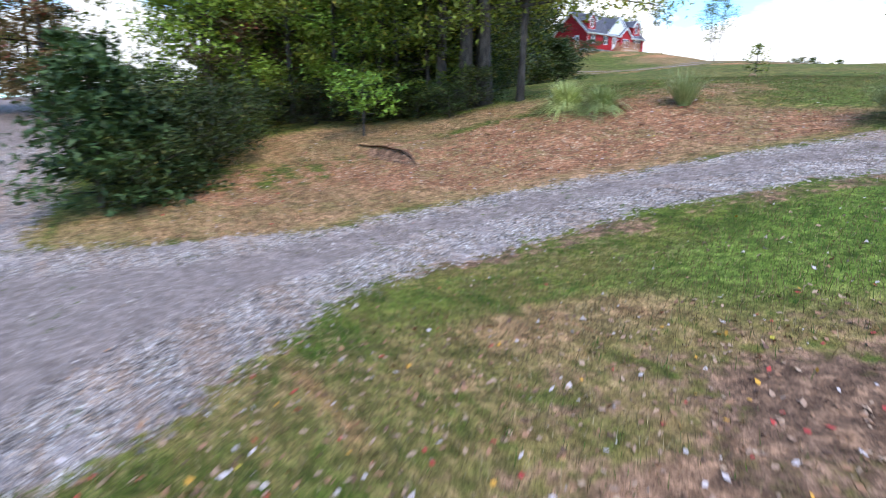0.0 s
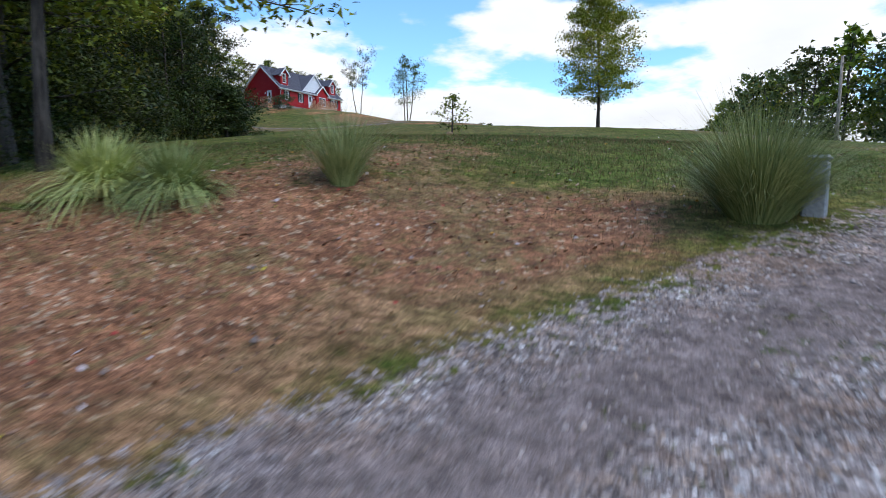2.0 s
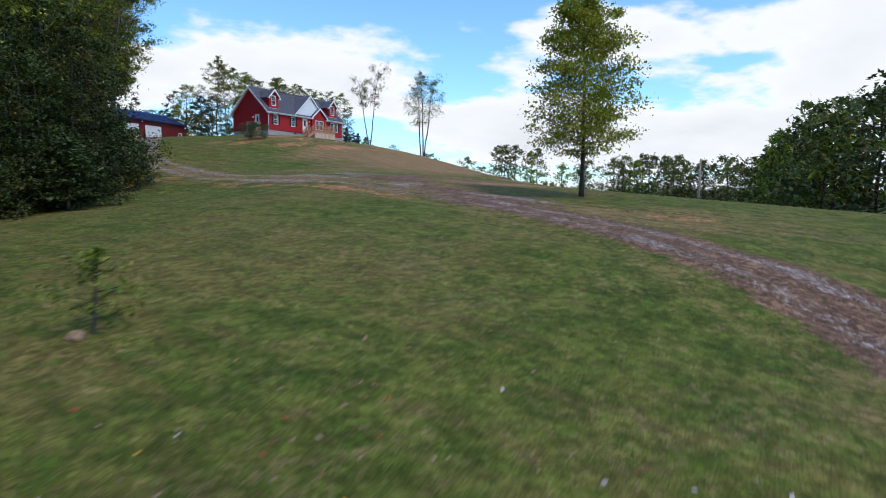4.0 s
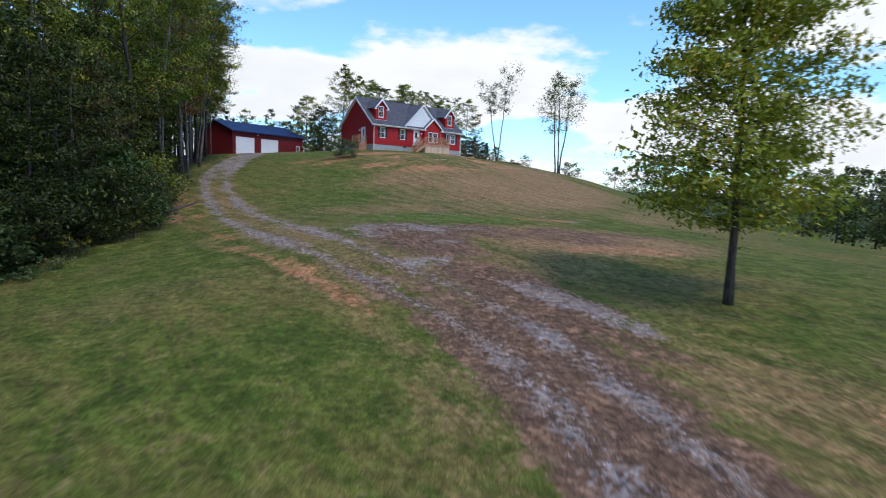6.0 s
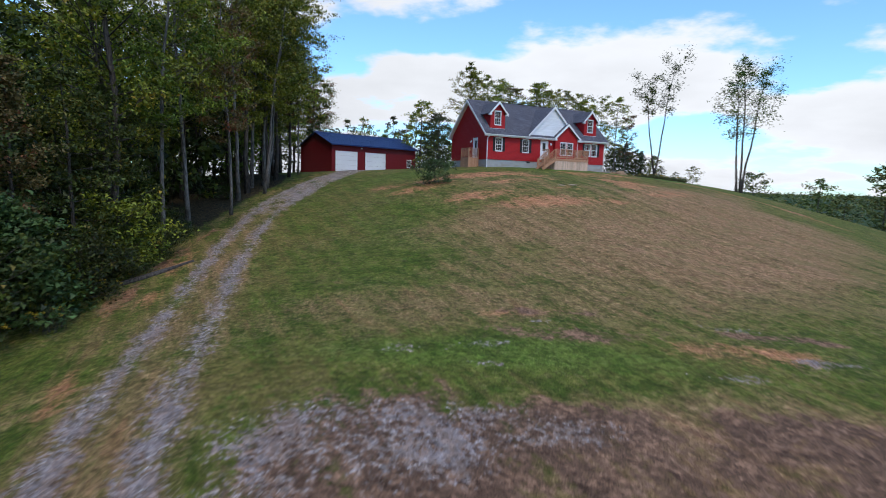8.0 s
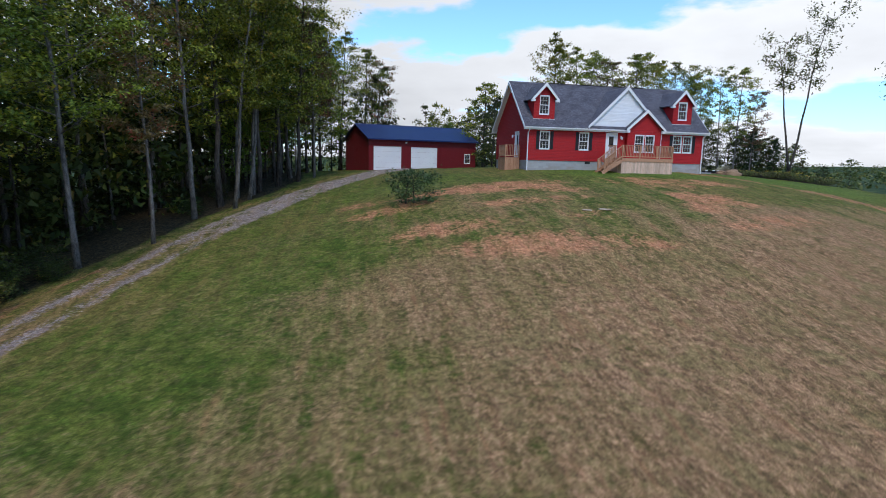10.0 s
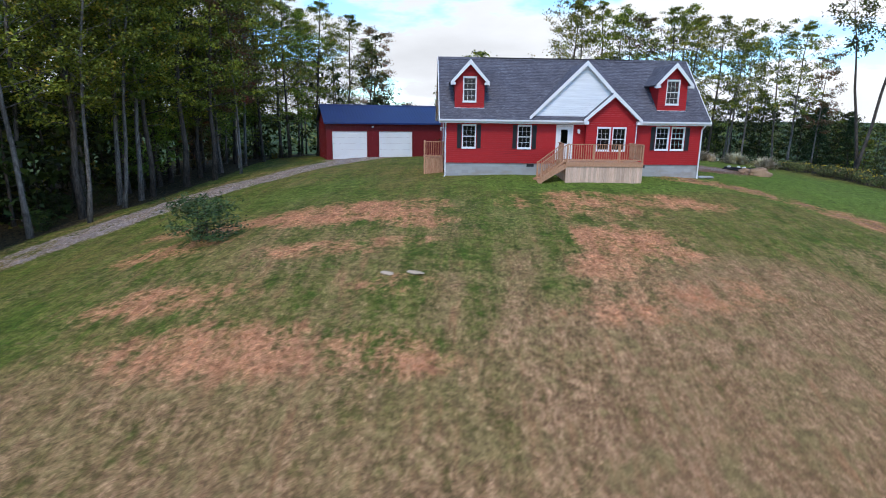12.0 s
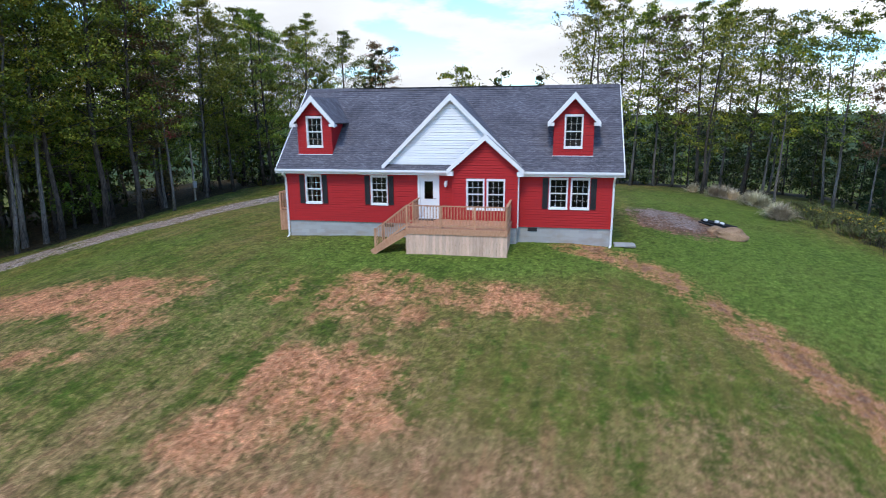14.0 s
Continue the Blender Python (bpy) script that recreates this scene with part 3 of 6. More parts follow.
CLAY = [(13.6, 82.2, 3.2, 1.1, 38, 0.60), (17.2, 83.0, 3.2, 1.5, 35, 0.66), (20.6, 85.4, 5.0, 2.5, 30, 0.78), (24.0, 85.6, 2.6, 1.3, 25, 0.62), (23.0, 81.0, 2.6, 1.1, 25, 0.60), (27.4, 80.0, 1.7, 1.0, 45, 0.58), (25.2, 83.1, 1.9, 0.9, 40, 0.56),
        (21.3, 76.0, 3.6, 1.4, 30, 0.68), (25.0, 74.8, 4.4, 1.8, 25, 0.66), (29.0, 76.8, 2.6, 1.3, 30, 0.54), (32.0, 88.2, 3.2, 2.1, 45, 0.86), (32.3, 85.6, 2.6, 1.8, 60, 0.76), (34.3, 88.2, 1.8, 1.2, 40, 0.60), (33.8, 83.4, 3.0, 1.6, 45, 0.56),
        (28.6, 92.9, 4.2, 2.2, 40, 0.66), (32.4, 95.4, 3.2, 1.7, 30, 0.64), (30.4, 91.4, 3.4, 1.2, 40, 0.46), (34.6, 96.7, 1.6, 0.8, 30, 0.5), (27.3, 90.9, 2.2, 1.0, 40, 0.72), (36.4, 85.6, 3.0, 1.6, 50, 0.52), (21.9, 88.0, 2.4, 1.0, 38, 0.58), (16.4, 79.6, 3.2, 1.5, 42, 0.62),
        (30.5, 53.4, 3.0, 1.0, 10, 0.5), (29.5, 46, 3.4, 1.4, 10, 0.50), (31.5, 43.3, 3.6, 1.3, 10, 0.48), (30.5, 48.6, 3.0, 1.0, 20, 0.45), (24.2, 55.4, 2.2, 0.5, 20, 0.44), (17.6, 39.6, 3.6, 0.55, -58, 0.56), (15.2, 43.4, 2.6, 0.5, -58, 0.54), (13.2, 48.7, 2.4, 0.5, -60, 0.5),
        (19.8, 35.6, 2.0, 0.5, -65, 0.46), (30.7, 27.9, 2.2, 1.0, -50, 0.42), (9.4, 57.5, 3.0, 0.6, -65, 0.55), (7.2, 62.8, 3.0, 0.6, -70, 0.5)]
DRY = [(26, 71, 10, 6, 40, 0.66), (20, 84, 8, 4, 35, 0.36), (34, 69, 14, 9, 50, 0.82), (39, 79, 10, 9, 40, 0.82), (26, 63, 8, 5, 30, 0.46), (30.5, 46, 8, 5, 5, 0.85), (28.6, 28, 3.2, 6, 10, 0.5), (30, 60, 9, 5, 30, 0.54), (22, 56, 8, 3.5, 20, 0.46), (31, 27, 5, 5, -20, 0.42), (29, 86, 9, 6, 35, 0.40), (24, 79, 9, 6, 30, 0.42), (24.5, 42, 6, 6, 0, 0.55),
       (-2.4, -3.6, 5.4, 2.8, -8, 0.52), (-3.1, -1.4, 1.9, 0.8, 10, 0.72), (-8.2, 6.3, 6.7, 2.93, 20, 0.85), (-9.3, 14.0, 6.0, 3.83, -10, 0.8), (-3.6, 13.6, 4.1, 1.46, 0, 0.9), (38, 86, 7, 5, 40, 0.78), (33, 83, 7, 5, 40, 0.78), (22, 80, 8, 5, 40, 0.38), (42, 92, 5, 4, 40, 0.5), (-1.8, 6.8, 9.7, 1.94, 2, 0.95), (44, 62, 10, 7, 40, 0.5)]
LITTER = [(8.0, 57.4, 3.6, 0.75, 113, 0.62), (6.0, 63.6, 3.4, 0.7, 105, 0.6), (4.8, 69.6, 3.0, 0.6, 100, 0.55), (-2.0, 9.2, 7.3, 3.63, 0, 0.92), (3.0, 8.1, 4.4, 2.08, -20, 0.72), (-8.6, 9.4, 5.6, 3.18, 25, 0.55), (2.3, 11.4, 5.8, 2.26, 10, 0.5)]
# bare mud, plus a thin strip at (-6.1, 10.4) painting the lip's undercut shade
MUD_AND_LIP_SHADE = [(31.6, 110.8, 4.6, 2.3, -42, 0.9), (26.2, 46.4, 4.4, 2.0, 10, 0.62), (30.2, 46.0, 3.6, 1.8, 5, 0.66), (33.6, 48.6, 3.0, 1.4, 5, 0.60), (25.6, 53.6, 3.4, 0.9, 8, 0.5), (22.4, 44.2, 5.6, 3.2, 100, 0.80), (24.6, 37.2, 5.0, 2.3, -63, 0.76), (24.9, 47.4, 3.2, 1.6, 15, 0.76), (32.2, 55.4, 2.8, 0.5, 4, 0.6), (25.0, 55.7, 2.6, 0.45, 8, 0.46), (30.4, 48.4, 3.6, 1.7, 8, 0.62), (26.4, 32.9, 2.6, 1.2, -62, 0.6), (24.4, 31.5, 6, 2.0, 110, 0.56), (24.6, 24, 4, 1.2, 90, 0.5), (-6.1, 10.4, 2.2, 0.29, -57, 0.9), (-1.1, -3.4, 1.7, 1.1, 10, 0.85), (-2.2, -4.6, 2.6, 1.0, 10, 0.66), (-2.4, -2.9, 2.2, 0.9, 10, 0.54), (-4.0, -4.4, 2.2, 1.0, 0, 0.42), (-1.2, -2.2, 1.6, 0.6, 10, 0.42)]
LUSH = [(28, 98.5, 11, 4.6, 40, 0.8), (38, 107, 10, 8, -40, 0.8), (30, 118, 10, 6, -40, 0.7), (13, 88, 8, 3.5, 60, 0.45), (27, 88.8, 4, 1.2, 120, 0.6), (2.5, 0.0, 6, 2.2, 10, 0.8), (9, 8.5, 7, 3, 20, 0.5), (24, 51.5, 7, 1.6, 8, 0.6)]
FLARE = [(-13.6, 3.5), (-10.3, 3.3), (-8.3, 3.8), (-5.5, 4.5), (-2.6, 4.6), (-2.3, 2.3), (-4.4, 1.5), (-5.5, 0.4), (-6.1, -0.8), (-6.7, -2.2), (-7.0, -3.3), (-8.2, -5.2), (-10.5, -9), (-14, -9), (-16, 0)]
GRAVEL = [(25.8, 36.3, 2.5, 0.95, -60, 0.60), (26.9, 33.8, 1.6, 0.7, -62, 0.48), (22.4, 39.7, 1.3, 0.62, 30, 0.66), (21.5, 46.3, 3.4, 2.1, 15, 0.47), (20.1, 44.2, 1.4, 0.9, 40, 0.48), (23.6, 43.4, 1.3, 0.5, 30, 0.50), (23.6, 47.9, 1.6, 0.6, 10, 0.46),
          (21.6, 51.3, 1.5, 0.35, 10, 0.50), (23.7, 50.7, 0.8, 0.25, 10, 0.48), (31.0, 55.9, 1.4, 0.3, 4, 0.56), (32.6, 53.3, 1.3, 0.35, 6, 0.54), (29.6, 51.5, 1.4, 0.3, 8, 0.45), (31.0, 111.4, 4.4, 1.9, -42, 0.58), (25.0, 47.4, 1.8, 0.8, 10, 0.46), (23.4, 52.0, 1.1, 0.35, 10, 0.52), (25.2, 54.8, 0.9, 0.25, 10, 0.5), (2.5, 107.5, 4.2, 3.2, 45, 0.9)]


def masks(x, y):
    """What covers the ground at each place."""
    x, y = np.ravel(x), np.ravel(y)
    far, side, along = beside(x, y, DRIVE_LINE)
    lane, _, _ = beside(x, y, LANE_LINE)
    trail, _, _ = beside(x, y, TRAIL_LINE)
    field, _, _ = beside(x, y, FIELD_LINE)
    early = 1 - smooth(along, 29, 39)
    full = 1 - smooth(far - 0.25 * (side < 0), 0.95, 1.95)
    ruts = (1 - smooth(np.abs(far - 0.88), 0.14, 0.74)) * (0.50 + 0.20 * smooth(along, 69, 77))
    home = smooth(along, 115, 123)
    gravel = np.maximum(full * np.maximum(np.maximum(early, home * 0.8), 0.0), ruts * (1 - early))
    gravel = np.maximum(gravel, 0.66 * smooth(along, 101, 115) * (1 - smooth(far, 1.4, 2.1)))
    gravel = np.maximum(gravel, 1 - smooth(lane, 2.1, 3.3))
    gravel = np.maximum(gravel, blobs(x, y, GRAVEL))
    gravel = np.maximum(gravel, smooth(-inside(x, y, FLARE), -0.6, 0.6))
    worn = (1 - smooth(np.abs(far - 0.88), 0.2, 0.8)) * (1 - early) * (0.62 - 0.2 * smooth(along, 71, 89))
    worn = np.maximum(worn, 0.85 * (1 - smooth(far, 1.3, 2.4)) * (1 - early) * (1 - smooth(along, 61, 73)))
    mud = np.maximum(blobs(x, y, MUD_AND_LIP_SHADE), worn)
    mud = np.maximum(mud, 0.54 * (1 - smooth(np.abs(side + 2.1), 0.15, 0.6)) * early)
    mud = np.maximum(mud, 0.46 * (1 - smooth(trail, 0.2, 1.0)))
    dry = np.maximum(blobs(x, y, DRY), np.maximum(0.3 * (1 - smooth(np.abs(side - 2.6), 0.3, 1.2)), 0.5 * (1 - smooth(far, 1.2, 2.0))) * (1 - early))
    clay = np.maximum(blobs(x, y, CLAY), 0.74 * (1 - smooth(trail, 0.25, 1.5)))
    clay = np.maximum(clay, 0.8 * (1 - smooth(field, 1.0, 3.0)))
    wheel = np.minimum.reduce([beside(x, y, bend(t))[0] for t in GREEN_TRACKS])
    clay = clay * (0.25 + 0.75 * smooth(wheel, 0.35, 1.0))
    dry = dry * (0.55 + 0.45 * smooth(wheel, 0.35, 1.0))
    litter = blobs(x, y, LITTER) * smooth(far, 1.1, 2.2)
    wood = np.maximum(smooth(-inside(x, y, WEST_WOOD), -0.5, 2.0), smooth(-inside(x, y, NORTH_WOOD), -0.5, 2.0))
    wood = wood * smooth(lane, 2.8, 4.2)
    dist = smooth(np.hypot(x - 20, y - 60), 150, 260)
    return {"gravel": gravel, "mud": mud, "dry": dry, "clay": clay, "litter": litter, "wood": wood, "far": dist, "lush": blobs(x, y, LUSH), "track": np.maximum(0.62 * (1 - smooth(np.abs(side - 0.25), 0.35, 1.0)) * early, 0.9 * smooth(-inside(x, y, FLARE), 1.1, 2.0))}


WEST_WOOD = [(-18.9, 20.3), (-14, 19.5), (-10.6, 18.7), (-7.3, 16.6), (-4.3, 14.4), (-1.7, 15), (-2.1, 24.2), (-0.7, 33), (2.2, 41.5), (5.2, 50), (5.2, 60), (3.9, 70), (2.3, 80), (1.3, 90), (-1.6, 97), (-8, 106), (-10, 116), (-42, 125), (-29.9, 50.5), (-23.4, 35.1), (-20.1, 25.9)]
NORTH_WOOD = [(-12, 128), (8, 134), (18, 132), (30, 132), (37, 131), (43, 138), (43, 165), (-12, 185)]


def inside(x, y, poly):
    """Distance to an outline, below zero inside it."""
    p = np.array(poly, float)
    q = np.roll(p, -1, 0)
    far, odd = np.full(x.shape, 1e9), np.zeros(x.shape, bool)
    for a, b in zip(p, q):
        d = b - a
        t = np.clip(((x - a[0]) * d[0] + (y - a[1]) * d[1]) / (d @ d), 0, 1)
        far = np.minimum(far, np.hypot(x - a[0] - t * d[0], y - a[1] - t * d[1]))
        cross = (a[1] > y) != (b[1] > y)
        odd ^= cross & (x < (b[0] - a[0]) * (y - a[1]) / (b[1] - a[1] + 1e-12) + a[0])
    return np.where(odd, -far, far)


def sheet(name, x, y, z, faces, parent=None):
    me = bpy.data.meshes.new(name)
    me.from_pydata(np.c_[np.ravel(x), np.ravel(y), np.ravel(z)].tolist(), [], faces)
    for key, value in masks(x, y).items():
        me.attributes.new(key, "FLOAT", "POINT").data.foreach_set("value", value.astype(np.float32))
    me.polygons.foreach_set("use_smooth", [True] * len(me.polygons))
    me.materials.append(M_GROUND)
    return new(name, me)


def graded(lo, hi, fine, reach):
    """Even steps from lo to hi, then ever wider ones out to the reach."""
    mid, out, step = list(np.arange(lo, hi, fine)), [], fine
    at = 0.0
    while at < reach:
        step *= 1.17
        at += step
        out.append(at)
    return np.array([lo - d for d in out[::-1]] + mid + [mid[-1] + d for d in out])


def graded_two(lo, split, hi, near, fine, reach):
    """Closer steps up to the split, then wider ones."""
    far = graded(lo, hi, fine, reach)
    return np.r_[far[far < lo - 1e-6], np.arange(lo, split, near), far[far >= split]]


gx, gy = graded_two(-17, 12, 46, 0.26, 0.4, 3500), graded_two(-11, 17, 112, 0.26, 0.4, 3500)
GX, GY = np.meshgrid(gx, gy)
nx, ny = len(gx), len(gy)
ground_faces = [(j * nx + i, j * nx + i + 1, (j + 1) * nx + i + 1, (j + 1) * nx + i) for j in range(ny - 1) for i in range(nx - 1)]
ground = tagged(sheet("ground", GX, GY, height(GX, GY), ground_faces), "rolling mown lawn with dry patches, bare clay and fallen leaves", "ground", kind="structure")


def strip(name, line, half, lift, label, category, across=13):
    d = np.gradient(line, axis=0)
    d /= np.hypot(d[:, 0], d[:, 1])[:, None]
    s = np.linspace(-half, half, across)
    x = line[:, :1] - d[:, 1:] * s
    y = line[:, 1:] + d[:, :1] * s
    rim = lift * (1 - (np.abs(s) / half) ** 6) - 0.03 * (np.abs(s) / half) ** 6
    n = len(line)
    f = [(j * across + i, j * across + i + 1, (j + 1) * across + i + 1, (j + 1) * across + i) for j in range(n - 1) for i in range(across - 1)]
    return tagged(sheet(name, x, y, height(x, y) + rim, [q[::-1] for q in f]), label, category, kind="structure")


lip_line = bend(LIP, 0.2)[3:-4]
lip_in = np.gradient(lip_line, axis=0)
lip_in = np.c_[-lip_in[:, 1], lip_in[:, 0]] / np.hypot(lip_in[:, 0], lip_in[:, 1])[:, None]
lip_run = np.linspace(0, np.pi, len(lip_line))
lip_reach = (0.06 + 0.03 * np.sin(np.arange(len(lip_line)) * 1.9) + 0.02 * np.sin(np.arange(len(lip_line)) * 4.3)) * np.sin(lip_run) ** 0.6
lip_across = np.c_[np.full(len(lip_line), 0.8), np.full(len(lip_line), 0.35), 0.12 + 0 * lip_run, -lip_reach, -0.9 * lip_reach, 0.1 + 0 * lip_run]
lip_x, lip_y = lip_line[:, :1] + lip_in[:, :1] * lip_across, lip_line[:, 1:] + lip_in[:, 1:] * lip_across
lip_edge = height(lip_x[:, 2:3], lip_y[:, 2:3])
lip_z = np.c_[height(lip_x[:, :3], lip_y[:, :3]) + np.array([-0.02, 0.008, 0.01]), lip_edge - 0.02, lip_edge - 0.045, lip_edge - 0.05]
lip_faces = [(j * 6 + i, (j + 1) * 6 + i, (j + 1) * 6 + i + 1, j * 6 + i + 1) for j in range(len(lip_line) - 1) for i in range(5)]
turf_lip = tagged(sheet("turf_lip", lip_x, lip_y, lip_z, lip_faces), "overhanging lip of dry turf on the washed-out bank", "turf", kind="structure")
driveway = strip("driveway", DRIVE_LINE, 2.8, 0.03, "two-track grey gravel driveway winding up the lawn", "driveway")
lane = strip("road", LANE_LINE, 3.3, 0.035, "grey gravel country lane between bushes", "road")


# ---- house ----
HO = Vector((19.9, 94.62, 13.1))
HW, HD, EAVE, RIDGE, SILL = 15.2, 7.7, 3.3, 7.05, 0.82     # width, depth, wall top, ridge, top of the foundation
SLOPE = (RIDGE - EAVE) / (HD / 2 + 0.3)
house = thing("house", Matrix.Translation(HO) @ pose(0, 0, 0, 0, 0, 35), "red vinyl-sided cape house with grey shingle roof and white trim", "house")
LAP = 0.115


def roof_z(y):
    """Top of the main roof over a depth y, measured from the front wall."""
    return EAVE + (min(y, HD - y) + 0.3) * SLOPE


def cut(lo, hi, holes):
    """What is left of lo to hi beside the holes."""
    spans = [(lo, hi)]
    for a, b in holes:
        spans = [s for x, y in spans for s in ((x, min(y, a)), (max(x, b), y)) if s[1] - s[0] > 0.02]
    return spans


def front_siding(shape, x0, x1, z0, z1, y, holes, top=None, thick=0.16, flip=1, gap=0.006):
    """Lapped boards on a wall that looks to -y (flip 1), with a wall behind them; holes are x0, x1, z0, z1. top: x range at a height."""
    z = z0
    while z < z1 - 0.01:
        h = min(LAP, z1 - z)
        a, b = (x0, x1) if top is None else top(z + h * 0.35)
        if b - a > 0.05:
            for p, q in cut(a, b, [(u, v) for u, v, s, t in holes if s < z + h * 0.6 and t > z + h * 0.4]):
                v = [(p, y - 0.026, z), (q, y - 0.026, z), (q, y - 0.008, z + h - gap), (p, y - 0.008, z + h - gap), (p, y + thick, z), (q, y + thick, z), (q, y + thick, z + h - gap), (p, y + thick, z + h - gap)]
                shape.add(v, [(0, 1, 2, 3), (4, 7, 6, 5), (0, 4, 5, 1), (3, 2, 6, 7), (0, 3, 7, 4), (1, 5, 6, 2)])
        z += h
    return shape


def turned(shape, m):
    shape.v = [tuple(m @ Vector(p)) for p in shape.v]
    return shape


FRONT_HOLES = [(0.98, 1.78, 1.68, 3.02), (4.24, 5.04, 1.68, 3.02), (6.5, 7.5, 1.04, 3.08), (12.45, 13.24, 1.68, 3.02), (13.38, 14.17, 1.68, 3.02)]
BUMP_X0, BUMP_X1, BUMP_Y = 8.2, 11.1, -0.37
BUMP_HOLES = [(8.82, 9.61, 1.62, 2.96), (9.73, 10.52, 1.62, 2.96)]
# walls
wall = Shape()
front_siding(wall, 0, BUMP_X0, SILL, EAVE - 0.02, 0, FRONT_HOLES)
front_siding(wall, BUMP_X1, HW, SILL, EAVE - 0.02, 0, FRONT_HOLES)
tagged(part("front_wall", wall, M_RED, house, "red lapped vinyl siding"), kind="stuff")
back = turned(front_siding(Shape(), 0, HW, SILL, EAVE - 0.02, 0, []), Matrix.Translation((HW, HD, 0)) @ pose(0, 0, 0, 0, 0, 180))
tagged(part("back_wall", back, M_RED, house), kind="stuff")


def gable_span(z):
    if z <= EAVE:
        return 0.17, HD - 0.17
    d = (z - EAVE) / SLOPE - 0.3 + 0.06
    return max(0.17, d), min(HD - 0.17, HD - d)


SIDE_DOOR = (4.9, 5.85, 1.02, 3.06)     # along the left gable, from the back corner
left = turned(front_siding(Shape(), 0, HD, SILL, RIDGE - 0.1, 0, [SIDE_DOOR], gable_span), Matrix.Translation((0, HD, 0)) @ pose(0, 0, 0, 0, 0, -90))
tagged(part("gable_wall", left, M_RED, house, "red siding gable end"), kind="stuff")
right = turned(front_siding(Shape(), 0, HD, SILL, RIDGE - 0.1, 0, [], gable_span), Matrix.Translation((HW, 0, 0)) @ pose(0, 0, 0, 0, 0, 90))
tagged(part("gable_wall", right, M_RED, house, "red siding gable end"), kind="stuff")


def bump_span(z):
    if z < 3.2:
        return BUMP_X0, BUMP_X1
    d = (4.72 - z) / 0.93
    return max(BUMP_X0, 9.66 - d), min(BUMP_X1, 9.66 + d)


bump = front_siding(Shape(), BUMP_X0, BUMP_X1, SILL, 4.7, BUMP_Y, BUMP_HOLES, bump_span)
bump.box(BUMP_X0, BUMP_X0 + 0.12, BUMP_Y + 0.16, 0.16, SILL, 3.3).box(BUMP_X1 - 0.12, BUMP_X1, BUMP_Y + 0.16, 0.16, SILL, 3.3)
tagged(part("bay_wall", bump, M_RED, house, "red siding bay under a small gable"), kind="stuff")
part("corner_trim", Shape().box(BUMP_X1, BUMP_X1 + 0.045, BUMP_Y - 0.03, BUMP_Y + 0.06, SILL, 3.25), M_WHITE, house)
part("corner_trim", Shape().box(BUMP_X0 - 0.045, BUMP_X0, BUMP_Y - 0.03, BUMP_Y + 0.06, SILL, 3.25), M_RED, house)

# white gable over the entry
BIG_X, BIG_TOP, BIG_HALF = 8.05, 6.5, 3.0


def big_span(z):
    d = (BIG_TOP - z) / (BIG_TOP - 3.5) * BIG_HALF
    return BIG_X - d, BIG_X + d


tagged(part("entry_gable", front_siding(Shape(), 5.05, 11.05, 3.5, BIG_TOP - 0.05, -0.04, [], big_span, 0.1, 1, 0.004), M_WHITE_SIDING, house, "white lapped siding gable"), kind="stuff")

# foundation
base = Shape().box(0.03, HW - 0.03, 0.03, 0.25, -0.9, SILL - 0.004).box(0.03, HW - 0.03, HD - 0.25, HD - 0.03, -0.9, SILL - 0.004)
base.box(0.03, 0.25, 0.254, HD - 0.254, -0.9, SILL - 0.004).box(HW - 0.25, HW - 0.03, 0.254, HD - 0.254, -0.9, SILL - 0.004)
base.box(BUMP_X0 + 0.03, BUMP_X1 - 0.03, BUMP_Y + 0.03, 0.026, -0.9, SILL - 0.004)
part("foundation", base, M_BLOCK, house, "grey concrete block foundation with damp stains")
for x in (4.85, 11.55):
    vent = part("foundation_vent", Shape().box(x, x + 0.42, 0.0, 0.028, 0.62, 0.78), M_BLACK, house)
# rooms behind the glass, their unlit gloom put into near-black surfaces
part("floor", Shape().box(0.2, HW - 0.2, 0.2, HD - 0.2, SILL, SILL + 0.15), M_ROOM_SHADE, house)
part("inner_wall", Shape().box(0.2, HW - 0.2, 3.4, 3.5, SILL + 0.154, EAVE - 0.06), M_ROOM_SHADE, house)
part("attic_floor", Shape().box(0.2, HW - 0.2, 0.2, HD - 0.2, EAVE - 0.05, EAVE + 0.05), M_ROOM_SHADE, house)

# roof: courses of shingles on a deck
SHINGLE_ROW = 0.142
PITCH = math.atan(SLOPE)


def slope_courses(x0, x1, run, thick=0.016, span=None):
    """Overlapping courses on a slope that climbs along +y from 0; span gives x from to at a distance up."""
    s, d = Shape(), 0.0
    while d < run - 0.02:
        e = min(d + SHINGLE_ROW, run)
        a, b = (x0, x1) if span is None else span(d)
        a2, b2 = (x0, x1) if span is None else span(e)
        if b - a > 0.04:
            s.add([(a, d, 0), (b, d, 0), (b2, e, -0.002), (a2, e, -0.002), (a, d, thick), (b, d, thick), (b2, e, 0.004), (a2, e, 0.004)],
                  [(4, 5, 6, 7), (0, 1, 5, 4), (0, 4, 7, 3), (1, 2, 6, 5), (0, 3, 2, 1)])
        d = e
    return s


RUN = (HD / 2 + 0.3) / math.cos(PITCH)
X0, X1 = -0.35, HW + 0.35
